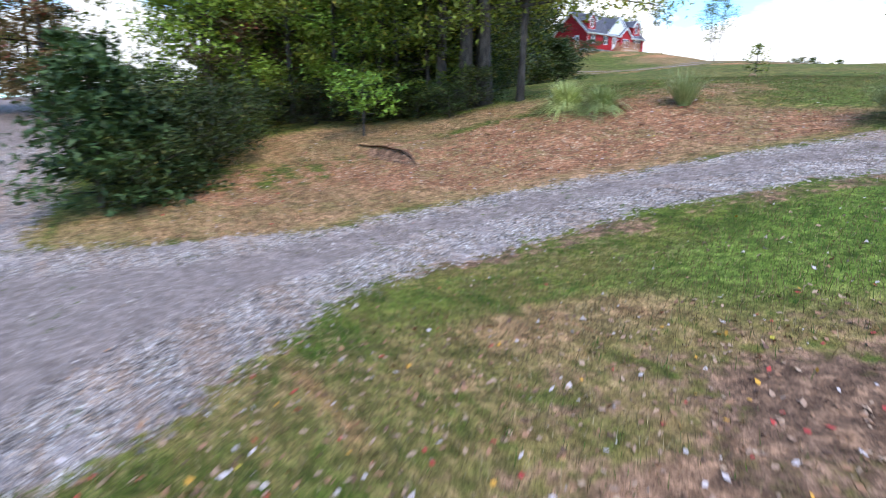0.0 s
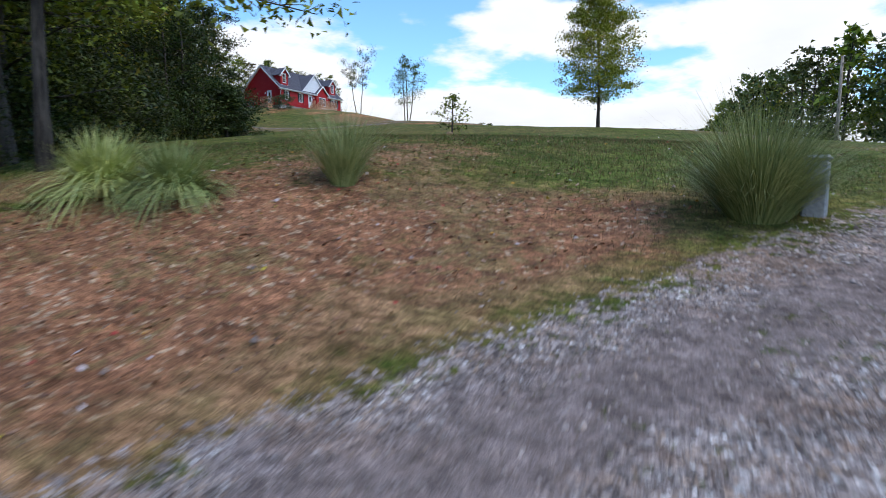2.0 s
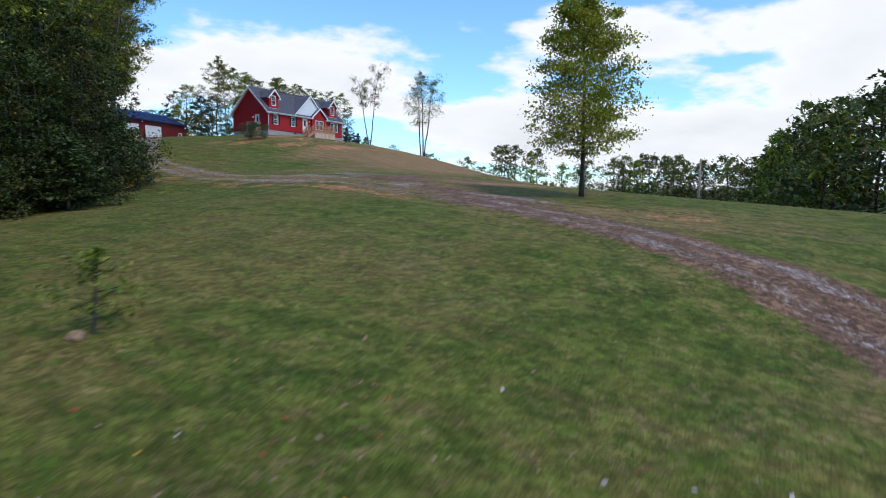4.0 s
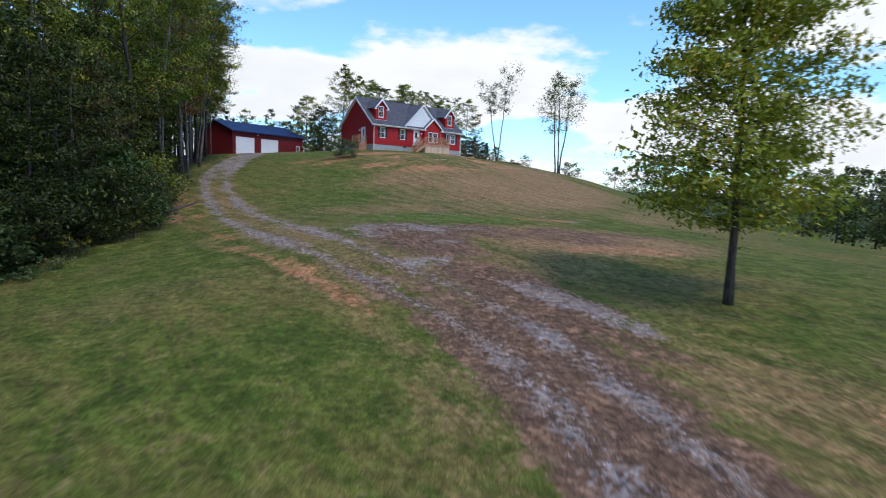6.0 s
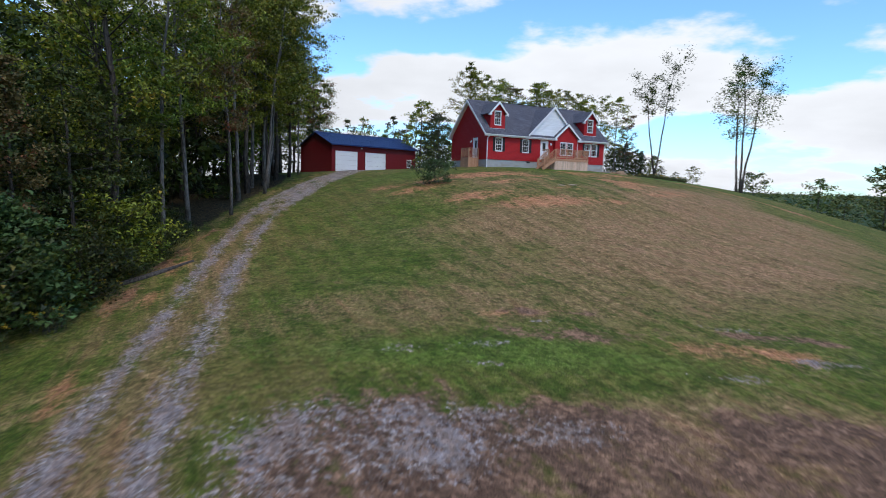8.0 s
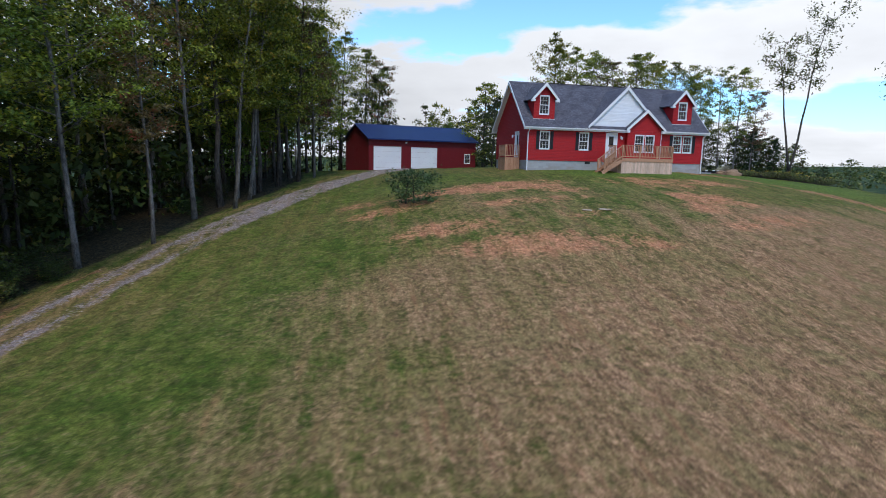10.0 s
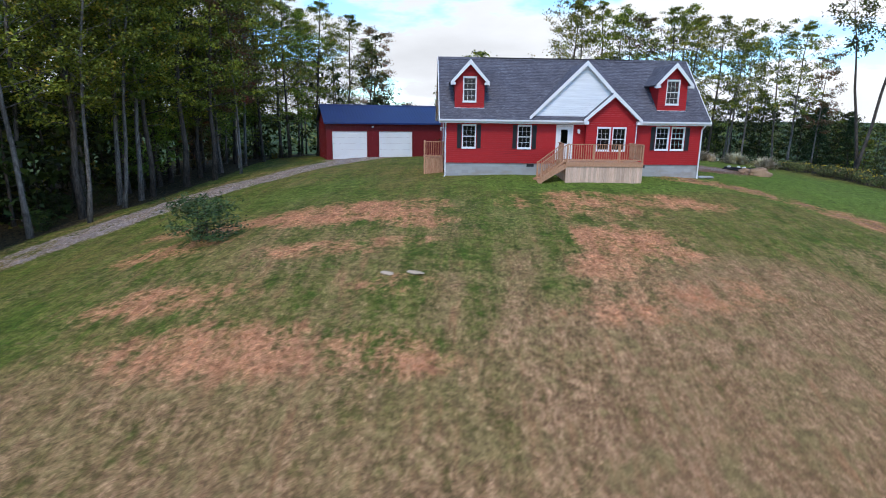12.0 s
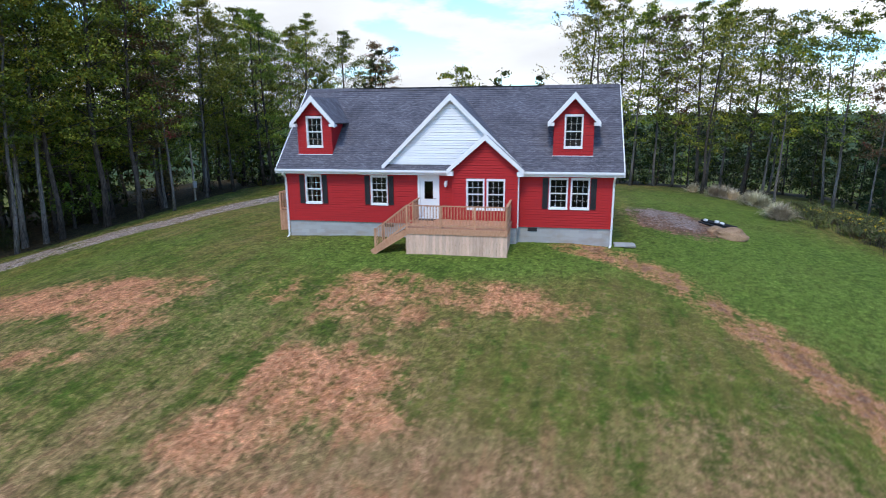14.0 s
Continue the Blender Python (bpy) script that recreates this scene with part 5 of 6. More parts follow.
part("eave_trim", Shape().box(GX0 - 0.25, GX1 + 0.25, -0.39, -0.35, GE - 0.17, GE - 0.02), M_BLUE_ROOF, garage)
for a, b, c, d in G_HOLES[:2]:
    gd = part("garage_door", Shape().box(a - 0.06, a + 0.03, -0.03, 0.1, -0.3, d + 0.07).box(b - 0.03, b + 0.06, -0.03, 0.1, -0.3, d + 0.07).box(a + 0.03, b - 0.03, -0.03, 0.1, d - 0.02, d + 0.07), M_BARN, garage, "white sectional garage door")
    for i in range(5):
        h = (d + 0.28) / 5
        part("door_panel", Shape().box(a + 0.034, b - 0.034, 0.03, 0.075, -0.3 + i * h + 0.004, -0.3 + (i + 1) * h - 0.004, 0.006), M_DOOR_WHITE, gd)
window(garage, 11.25, 12.0, 0.9, 1.95, 0)
lamp = part("flood_lamp", Shape().box(3.75, 3.95, -0.12, 0.0, 2.95, 3.1, 0.02), M_WHITE, garage)
# near-black floor carries the garage's indoor shade in its colour
part("floor", Shape().box(GX0 + 0.08, GX1 - 0.08, 0.08, GD - 0.08, -0.25, -0.2), M_ROOM_SHADE, garage)


# ---- trees ----
def leaf_quads(rng, centres, spread, count, size, flat=0.6, upright=0.6, corners=4):
    """Small bent leaves scattered round the centres."""
    c = np.repeat(np.asarray(centres, float), count, 0)
    n = len(c)
    sp = np.repeat(np.broadcast_to(np.asarray(spread, float), len(centres)), count)[:, None]
    c = c + rng.normal(0, 1, (n, 3)) * sp * np.array([1, 1, flat])
    nrm = rng.normal(0, 1, (n, 3)) + np.array([0, 0, upright])
    nrm /= np.linalg.norm(nrm, axis=1)[:, None]
    a = np.cross(nrm, rng.normal(0, 1, (n, 3)))
    a /= np.linalg.norm(a, axis=1)[:, None] + 1e-9
    b = np.cross(nrm, a)
    s = size * rng.uniform(0.6, 1.35, (n, 1))
    droop = -0.12 * s * np.array([0, 0, 1])
    if corners == 3:
        return np.stack([c - a * s * 0.5, c + a * s * 0.5 + 2 * droop, c + b * s * 0.52 + droop], 1)
    return np.stack([c - a * s * 0.5, c + b * s * 0.32 + droop, c + a * s * 0.5 + 2 * droop, c - b * s * 0.32 + droop], 1)


def tree_meshes(name, seed, height_m, trunk_r, base, radius, leaves, leaf, leaf_mat, bark, profile, limbs=26, lift=0.45, stems=1, tuft=0.55, bare=0.35, lean=0.0, flat=0.6, upright=1.1, twigs=True, splay=0.09, boughs=()):
    """A tapered trunk with limbs and twigs, and a crown of small leaves in uneven clumps. profile: crown radius (0 to 1) over its height (0 to 1)."""
    rng = np.random.RandomState(seed)
    wood, clumps, sizes = Shape(), [], []
    for st in range(stems):
        off = np.array([rng.uniform(-0.5, 0.5), rng.uniform(-0.5, 0.5), 0]) * (stems > 1)
        tilt = rng.normal(0, 0.02, 2) + (np.array([math.cos(st * 2.4), math.sin(st * 2.4)]) * splay if stems > 1 else lean * np.array([0.6, 0.8]))
        h = height_m * (1 if st == 0 else rng.uniform(0.75, 0.95))
        zs = np.linspace(0, 1, 9)
        wig = np.cumsum(rng.normal(0, 0.03 * h / 3, (9, 2)), 0) * 0.5
        line = np.c_[off[0] + tilt[0] * zs * h + wig[:, 0], off[1] + tilt[1] * zs * h + wig[:, 1], zs * h]
        line[0, 2] = -0.4
        r = 0.72 * trunk_r * (1 - zs) ** 0.75 / math.sqrt(stems) + 0.015
        r[0] *= 1.45
        wood.tube(line, r, 8)
        for i in range(limbs // stems):
            u = (i + rng.uniform(0.1, 0.9)) / (limbs // stems)
            z = base + (h * 0.97 - base) * u
            at = np.array([np.interp(z, line[:, 2], line[:, k]) for k in range(3)])
            reach = radius * profile(u) * rng.uniform(0.55, 1.15)
            ang = i * 2.4 + rng.uniform(-0.5, 0.5)
            up = lift * rng.uniform(0.6, 1.4) * (0.6 + 0.8 * u)
            d = np.array([math.cos(ang), math.sin(ang), up])
            end = at + d * reach
            mid = at + d * reach * 0.5 + np.array([0, 0, -0.06 * reach]) + rng.normal(0, 0.05 * reach, 3)
            lr = max(0.012, 0.34 * np.interp(z, line[:, 2], r))
            wood.tube([at, mid, end], [lr, lr * 0.6, 0.01], 5)
            for j in range(4):
                f = rng.uniform(bare, 1.0)
                p = at + (mid - at) * min(f * 2, 1) + (end - mid) * max(f * 2 - 1, 0)
                q = p + (np.array([math.cos(ang + (j % 2 * 2 - 1) * 0.9), math.sin(ang + (j % 2 * 2 - 1) * 0.9), up * 0.8]) + rng.normal(0, 0.25, 3)) * reach * rng.uniform(0.18, 0.4)
                if twigs:
                    wood.tube([p, q], [lr * 0.4, 0.006], 3)
                clumps.append(q)
                sizes.append(tuft * rng.uniform(0.55, 1.25) * (0.5 + 0.5 * profile(u)))
            clumps.append(end)
            sizes.append(tuft * rng.uniform(0.5, 1.0) * (0.5 + 0.5 * profile(u)))
    for a, b in boughs:
        a, b = np.array(a, float), np.array(b, float)
        wood.tube([a, a + (b - a) * 0.45 + np.array([0, 0, 0.35]), b], [0.06, 0.035, 0.008], 5)
        for f in np.linspace(0.3, 1.0, 9):
            q = a + (b - a) * f + np.array([0, 0, 0.9 * f * (1 - f)]) + rng.normal(0, 0.3, 3) * np.array([1, 1, 0.5])
            wood.tube([a + (b - a) * f * 0.95 + np.array([0, 0, 1.2 * f * (1 - f)]), q], [0.015, 0.005], 3)
            clumps.append(q)
            sizes.append(0.30)
    per = max(3, leaves // len(clumps))
    q = leaf_quads(rng, clumps, sizes, per, leaf, flat, upright, 3)
    return wood.mesh("trunk", bark, True), quads("crown", q, leaf_mat)


def plant(name, meshes, x, y, turn, scale, label, category, group="", wide=1.0, sink=0.05):
    """A tree at a place, of a trunk and a crown."""
    ob = thing(name, Matrix.Translation((x, y, float(height(x, y)) - sink)) @ pose(0, 0, 0, 0, 0, turn) @ Matrix.Diagonal((scale * wide, scale * wide, scale, 1)), label, category, group)
    for key, me in zip(("trunk", "crown"), meshes):
        p = new(key, me)
        p.parent = ob
    return ob


def dome(u):
    return math.sqrt(max(0.03, 1 - (1.5 * u - 0.5) ** 2)) if u > 0.33 else 0.75 + 0.75 * u


def cone(u):
    return max(0.1, (1 - u) ** 0.7 * (0.75 + 0.25 * min(1, u * 8)))


def egg(u):
    return max(0.12, math.sin(math.pi * min(1, 0.16 + 0.84 * u) ** 0.8))


def column(u):
    return 0.55 + 0.45 * math.sin(math.pi * u) if u < 0.9 else 0.5


def tall_kinds(many, leaf):
    """Five forest trees: seed, height, trunk, lowest limb, crown radius, leaves, bark, outline, limbs, lean."""
    return [tree_meshes("tall", 11, 20, 0.20, 6.5, 3.8, many, leaf, L_FOREST, M_BARK_PALE, egg, 30, 0.7, tuft=0.46, flat=0.42, lean=0.03),
            tree_meshes("tall", 12, 22, 0.24, 5.0, 4.4, int(many * 1.1), leaf, L_FOREST, M_BARK, egg, 34, 0.7, tuft=0.48, flat=0.42, lean=-0.03),
            tree_meshes("tall", 13, 18, 0.17, 7.0, 3.2, int(many * 0.9), leaf, L_EDGE, M_BARK_PALE, column, 26, 0.7, tuft=0.42, flat=0.45, lean=0.09),
            tree_meshes("tall", 14, 21, 0.26, 4.0, 4.8, int(many * 1.15), leaf, L_EDGE, M_BARK, egg, 36, 0.7, tuft=0.5, flat=0.42, lean=-0.05),
            tree_meshes("tall", 15, 17, 0.15, 5.5, 2.8, int(many * 0.8), leaf, L_TURNING, M_BARK_PALE, column, 24, 0.7, tuft=0.42, flat=0.45, lean=0.05)]


def full_kinds(many, leaf):
    """Four trees leafy to the ground."""
    return [tree_meshes("full", 21, 13, 0.20, 0.8, 3.4, many, leaf, L_EDGE, M_BARK, dome, 36, 0.2, tuft=0.46, flat=0.42),
            tree_meshes("full", 22, 11, 0.16, 0.6, 3.0, many, leaf, L_SHADED, M_BARK, dome, 34, 0.22, tuft=0.44, flat=0.42),
            tree_meshes("full", 23, 12, 0.15, 1.0, 2.8, many, leaf, L_BRIGHT, M_BARK, egg, 30, 0.7, tuft=0.56),
            tree_meshes("full", 24, 13, 0.15, 0.8, 2.2, many, leaf, L_TURNING, M_BARK, cone, 34, 0.2, tuft=0.45)]


TALL, FULL = tall_kinds(10000, 0.205), full_kinds(8600, 0.20)
TALL_IN, FULL_IN = tall_kinds(4800, 0.27), full_kinds(3800, 0.32)
SHRUB = [tree_meshes("shrub", 31, 2.6, 0.05, 0.15, 1.7, 3600, 0.135, L_SHADED, M_BARK, dome, 22, 0.5, stems=2, tuft=0.30, bare=0.1),
         tree_meshes("shrub", 32, 2.2, 0.05, 0.1, 1.5, 3300, 0.13, L_SHADED, M_BARK, dome, 22, 0.5, stems=2, tuft=0.28, bare=0.1),
         tree_meshes("shrub", 33, 2.4, 0.04, 0.2, 1.4, 2600, 0.14, L_EDGE, M_BARK, dome, 18, 0.6, stems=2, tuft=0.28, bare=0.1)]
CONIFER = tree_meshes("conifer", 95, 10, 0.15, 0.5, 2.1, 8000, 0.2, L_CEDAR, M_BARK, cone, 44, 0.15, tuft=0.4, bare=0.2)
FAR = [tree_meshes("far", 41, 13, 0.22, 1.0, 4.2, 1190, 0.643, L_FAR, M_BARK, dome, 18, 0.3, tuft=0.83),
       tree_meshes("far", 42, 14, 0.22, 1.5, 3.6, 1050, 0.608, L_FAR, M_BARK, egg, 18, 0.4, tuft=0.79),
       tree_meshes("far", 43, 12, 0.20, 1.0, 3.2, 900, 0.585, L_EDGE, M_BARK, cone, 18, 0.3, tuft=0.66)]

LITE = [tree_meshes("lite", 45, 19, 0.2, 3.0, 3.8, 700, 0.725, L_SHADED, M_BARK, egg, 13, 0.4, tuft=0.83, twigs=False),
        tree_meshes("lite", 46, 10, 0.15, 0.3, 3.4, 770, 0.643, L_SHADED, M_BARK, dome, 13, 0.3, tuft=0.79, twigs=False),
        tree_meshes("lite", 47, 17, 0.17, 5.0, 3.2, 560, 0.702, L_EDGE, M_BARK_PALE, column, 12, 0.5, tuft=0.79, twigs=False)]

woods = random.Random(7)


def scatter(poly, count, gap, within=99.0, clear=1.2):
    """Places inside an outline, no nearer to one another than gap and no deeper in than within."""
    p = np.array(poly)
    got, tries = [], 0
    while len(got) < count and tries < 20000:
        tries += 1
        x, y = woods.uniform(p[:, 0].min(), p[:, 0].max()), woods.uniform(p[:, 1].min(), p[:, 1].max())
        d = -inside(np.array([x]), np.array([y]), poly)[0]
        if clear < d < within and all((x - a) ** 2 + (y - b) ** 2 > gap * gap for a, b in got):
            if beside(np.array([x]), np.array([y]), LANE_LINE)[0][0] > 4.4 and not (-9 < (x - GO.x) < 14 and 0 < (y - GO.y) < 18):
                got.append((x, y))
    return got


TALL_LABEL = "tall forest tree with bare lower trunk and green crown"
# trunks along the drive, each in its place
for n, (x, y, k, s) in enumerate([(0.5, 85.8, 2, 0.95), (-0.8, 87.8, 0, 1.0), (-0.65, 93.5, 1, 0.9), (-0.55, 96.1, 4, 0.85), (-4, 95, 1, 0.9), (-6, 101, 0, 0.85), (-9, 108, 3, 0.8),
                                  (3.2, 74.8, 4, 0.9), (1.2, 80.1, 0, 1.0), (1.6, 83.1, 2, 0.95), (-1.4, 86.8, 0, 1.05), (-3.4, 96.4, 2, 1.0), (2.6, 70.6, 0, 0.95), (3.9, 66, 2, 0.95)]):
    plant("forest_tree", TALL[k], x, y, n * 77, s, TALL_LABEL, "tree", "trees of the west wood")
for n, (x, y, k, s) in enumerate(((-7.0, 103.8, 1, 0.72), (-8.4, 108.7, 3, 0.78), (-8.1, 112.1, 1, 0.76), (-7.3, 115.9, 3, 0.74), (-8.7, 122.9, 4, 0.84), (-4.5, 89.1, 3, 0.88), (-5.7, 93.1, 1, 0.84), (-7.6, 97.6, 3, 0.88), (-9.1, 102.1, 1, 0.84), (-12.4, 107, 3, 0.85), (-11.5, 113, 0, 0.8))):
    plant("forest_tree", TALL[k], x, y, n * 67 + 20, s, TALL_LABEL, "tree", "trees of the west wood")
for n, (x, y) in enumerate(scatter(WEST_WOOD, 62, 2.5, 8.5, 1.4)):
    k = woods.choice((0, 0, 1, 1, 1, 2, 3, 3, 4))
    deep = inside(np.array([x]), np.array([y]), WEST_WOOD)[0] < -3.4
    plant("forest_tree", (TALL_IN if deep else TALL)[k], x, y, woods.uniform(0, 360), woods.uniform(0.8, 1.12) * (0.9 if y < 22 else 0.76 if y > 95 else 1), TALL_LABEL, "tree", "trees of the west wood")
for n, (x, y) in enumerate(scatter(WEST_WOOD, 42, 2.6, 8, 0.8)):
    if y < 66 or woods.random() < 0.35:
        deep = inside(np.array([x]), np.array([y]), WEST_WOOD)[0] < -3.0
        plant("understory_tree", (FULL_IN if deep else FULL)[(0, 1, 0, 2, 1, 3)[n % 6]], x, y, woods.uniform(0, 360), woods.uniform(0.5, 1.0), "leafy green tree with branches low to the ground", "tree", "trees of the west wood", 1.05)
for n, (x, y) in enumerate(scatter(WEST_WOOD, 150, 2.2, 24, 6.5)):
    k = woods.choice((0, 1, 1, 2))
    if y > 96 and n % 3:
        continue
    plant("forest_tree", LITE[k], x, y, woods.uniform(0, 360), woods.uniform(0.75, 1.1), "forest tree standing deep in the shady wood", "tree", "trees of the west wood")
# leafy trees that close the edge of the wood
for n, (x, y, k, s) in enumerate(((-1.0, 33.4, 1, 0.35), (0.3, 37, 1, 0.4), (1.8, 41, 1, 0.8), (3.0, 45, 1, 0.8), (4.4, 48.8, 1, 0.9), (4.2, 52.5, 1, 0.95), (4.0, 56.5, 3, 0.8), (3.4, 60.5, 1, 0.9), (2.2, 64.5, 1, 0.85),
                                  (-2.6, 29, 1, 0.4), (-3.2, 25.5, 1, 0.5), (0.2, 44, 1, 0.7), (1.2, 50, 1, 1.25), (0.6, 57, 1, 1.2))):
    plant("understory_tree", FULL[k], x, y, n * 83, s, "leafy green tree with branches low to the ground", "tree", "trees of the west wood")
# brushy edge of the west wood
edge_line = bend([(-1.9, 19.4), (-1.9, 24.2), (-0.4, 32.5), (2.6, 40.5), (5.8, 49), (6.0, 57), (5.2, 63), (3.4, 69)], 1.7)
for n, (x, y) in enumerate(edge_line):
    for r in range(2):
        px, py = x - r * 1.5 + woods.uniform(-0.7, 0.3), y + woods.uniform(-0.8, 0.8)
        k = woods.choice((0, 0, 1, 1, 1, 1, 0, 0, 1, 2))
        plant("shrub", SHRUB[k], px, py, woods.uniform(0, 360), woods.uniform(0.55, 1.35) * (0.6 if y > 62 else 1), "dense green shrub at the edge of the wood", "shrub", "shrubs of the wood edge", 1.15)
for n, (x, y) in enumerate(scatter(WEST_WOOD, 30, 2.2, 7, 0.2)):
    if y > 62:
        plant("shrub", SHRUB[n % 2], x, y, woods.uniform(0, 360), woods.uniform(0.4, 0.7), "low green shrub on the woodland floor", "shrub", "shrubs of the wood edge", 1.2)

# near corner by the lane
for x, y, k, s, w in ((-12.0, 6.9, 0, 0.62, 1.2), (-12.1, 9.6, 1, 0.95, 1.1), (-13.4, 10.4, 0, 1.2, 1.0), (-11.8, 11.2, 0, 0.85, 1.1), (-12.0, 12.6, 1, 0.8, 1.2), (-12.6, 14.2, 0, 0.9, 1.1), (-13.0, 16.6, 1, 0.9, 1.2), (-13.3, 19.2, 1, 0.81, 1.2), (-10.4, 18.5, 0, 0.68, 1.2), (-8.2, 17.3, 1, 0.68, 1.2),
                      (-5.5, 15.6, 1, 0.58, 1.3), (-4.2, 14.9, 0, 0.45, 1.3), (-6.6, 16.6, 1, 0.68, 1.2), (-3.3, 16.0, 0, 0.58, 1.2)):
    plant("shrub", SHRUB[k], x, y, x * 50, s, "dense dark green bush beside the lane", "shrub", "bushes by the lane", w)
EVERGREEN = tree_meshes("evergreen", 34, 4.1, 0.07, 0.15, 1.5, 6000, 0.17, L_EVERGREEN, M_BARK, lambda u: max(0.15, 1 - 0.75 * u), 34, 0.3, tuft=0.3, bare=0.15)
for x, y, s, w in ((-13.0, 6.7, 1.02, 1.25), (-12.4, 8.3, 0.66, 1.7)):
    plant("evergreen_bush", EVERGREEN, x, y, x * 31, s, "dark evergreen bush beside the lane", "shrub", "bushes by the lane", w)
for x, y, k, s in ((-16.6, 22.2, 2, 1.11), (-15.7, 21.0, 2, 1.17), (-13.8, 20.7, 3, 1.04), (-11.6, 20.2, 2, 1.02), (-9.6, 19.1, 0, 1.01), (-8.0, 18.5, 2, 0.89), (-6.4, 17.4, 0, 0.79), (-13.6, 23.2, 0, 1.39), (-9.7, 22.0, 0, 1.35), (-6.1, 20.2, 0, 1.21),
                   (-31.5, 32.2, 3, 1.34), (-34.4, 36.7, 0, 1.57), (-38.9, 36.8, 3, 1.57), (-38.1, 29.7, 0, 1.33), (-36, 38, 1, 1.3)):
    plant("understory_tree", FULL[k], x, y, x * 31, s, "leafy green tree with branches low to the ground", "tree", "trees by the lane")
L_LANE = leaf_material("lane_leaves", (0.045, 0.085, 0.010), (0.340, 0.430, 0.060), (0.30, 0.24, 0.04), 0.02)
CORNER = [tree_meshes("corner", 91, 13, 0.34, 3.2, 4.2, 9000, 0.17, L_LANE, M_BARK, egg, 34, 0.3, tuft=0.5, bare=0.2),
          tree_meshes("corner", 92, 12, 0.26, 1.6, 3.4, 8000, 0.16, L_LANE, M_BARK, dome, 32, 0.3, tuft=0.5, bare=0.2),
          tree_meshes("corner", 93, 10.5, 0.14, 3.6, 4.3, 5000, 0.15, L_LANE, M_BARK, lambda u: 1 - 0.6 * u, 24, 0.22, tuft=0.42, bare=0.3, boughs=(((0, 0, 2.9), (4.3, -1.0, 2.75)), ((0, 0, 3.4), (3.3, -1.7, 3.1)), ((0, 0, 3.1), (1.7, -1.5, 2.7)), ((0, 0, 3.9), (2.8, -0.6, 3.6))))]
for x, y, k, s in ((-4.7, 16.5, 1, 1.14), (-3.7, 16.2, 0, 1.15), (-2.9, 16.1, 0, 1.10), (-2.9, 18.0, 0, 1.22), (-3.0, 20.4, 1, 0.97), (-3.5, 22.5, 0, 1.02), (-7.3, 18.1, 1, 1.12)):
    plant("forest_tree", CORNER[k], x, y, x * 131 + 40, s, "tall tree with dark trunk and overhanging leafy limbs", "tree", "trees of the west wood")
plant("forest_tree", CORNER[2], -1.64, 15.03, 0, 1.19, "slim tree with a long leafy bough reaching over the bank", "tree", "trees of the west wood")
YOUNG = tree_meshes("young", 51, 2.0, 0.035, 0.75, 1.15, 900, 0.15, L_BRIGHT, M_BARK, dome, 14, 0.25, tuft=0.22)
plant("young_tree", YOUNG, -7.5, 14.6, 0, 1.14, "small bright green tree with a round flat crown", "tree")

# trees on the lawn
LAWN_TREE = tree_meshes("lawn_tree", 61, 10.6, 0.155, 2.3, 2.95, 30000, 0.165, L_LAWN_TREE, M_BARK, lambda u: float(np.interp(u, (0, 0.12, 0.3, 0.6, 0.85, 1), (0.62, 0.95, 1.0, 0.8, 0.45, 0.14))), 64, 0.38, tuft=0.44, bare=0.12, flat=0.5, upright=0.9)
plant("lawn_tree", LAWN_TREE, 30.77, 35.16, 20, 1.0, "broad maple-like tree with yellowing green leaves on the lawn", "tree")
L_OPEN = leaf_material("open_crown_leaves", (0.025, 0.045, 0.010), (0.130, 0.170, 0.035))
SPARSE = [tree_meshes("sparse", 71, 16, 0.22, 9.0, 1.7, 3000, 0.24, L_OPEN, M_BARK, lambda u: 0.4 + 0.6 * u, 22, 0.9, stems=2, tuft=0.5, bare=0.5, flat=1.0, splay=0.17),
          tree_meshes("sparse", 72, 18, 0.32, 6.5, 3.2, 6000, 0.24, L_OPEN, M_BARK, egg, 42, 1.2, stems=3, tuft=0.55, bare=0.45, flat=0.9, splay=0.10)]
plant("bare_tree", SPARSE[0], 40.9, 117.7, 30, 1.0, "tall thin tree with few leaves in loose tufts", "tree")
plant("bare_tree", SPARSE[1], 51.2, 115.8, 100, 1.0, "tall twin-stemmed tree with thin open crown", "tree")
CEDAR = tree_meshes("cedar", 81, 1.8, 0.06, 0.12, 1.55, 2600, 0.15, L_CEDAR, M_BARK, dome, 24, 0.35, stems=2, tuft=0.26, bare=0.2)
plant("evergreen_bush", EVERGREEN, 6.0, 54.5, 40, 1.15, "large dark evergreen bush at the wood edge", "shrub", "", 1.3)
plant("spruce", EVERGREEN, 5.2, 42.8, 60, 0.86, "dark low spruce with drooping sprays at the wood edge", "tree", "", 1.7)
plant("yew_bush", CEDAR, 16.75, 80.6, 0, 1.0, "dark evergreen bush on bare clay", "shrub")
SAPLING = tree_meshes("sapling", 82, 1.7, 0.03, 0.3, 0.6, 500, 0.12, L_FOREST, M_BARK, egg, 14, 0.4, tuft=0.16)
plant("sapling", SAPLING, 9.93, 19.9, 0, 0.9, "small dark green sapling on the lawn", "tree")

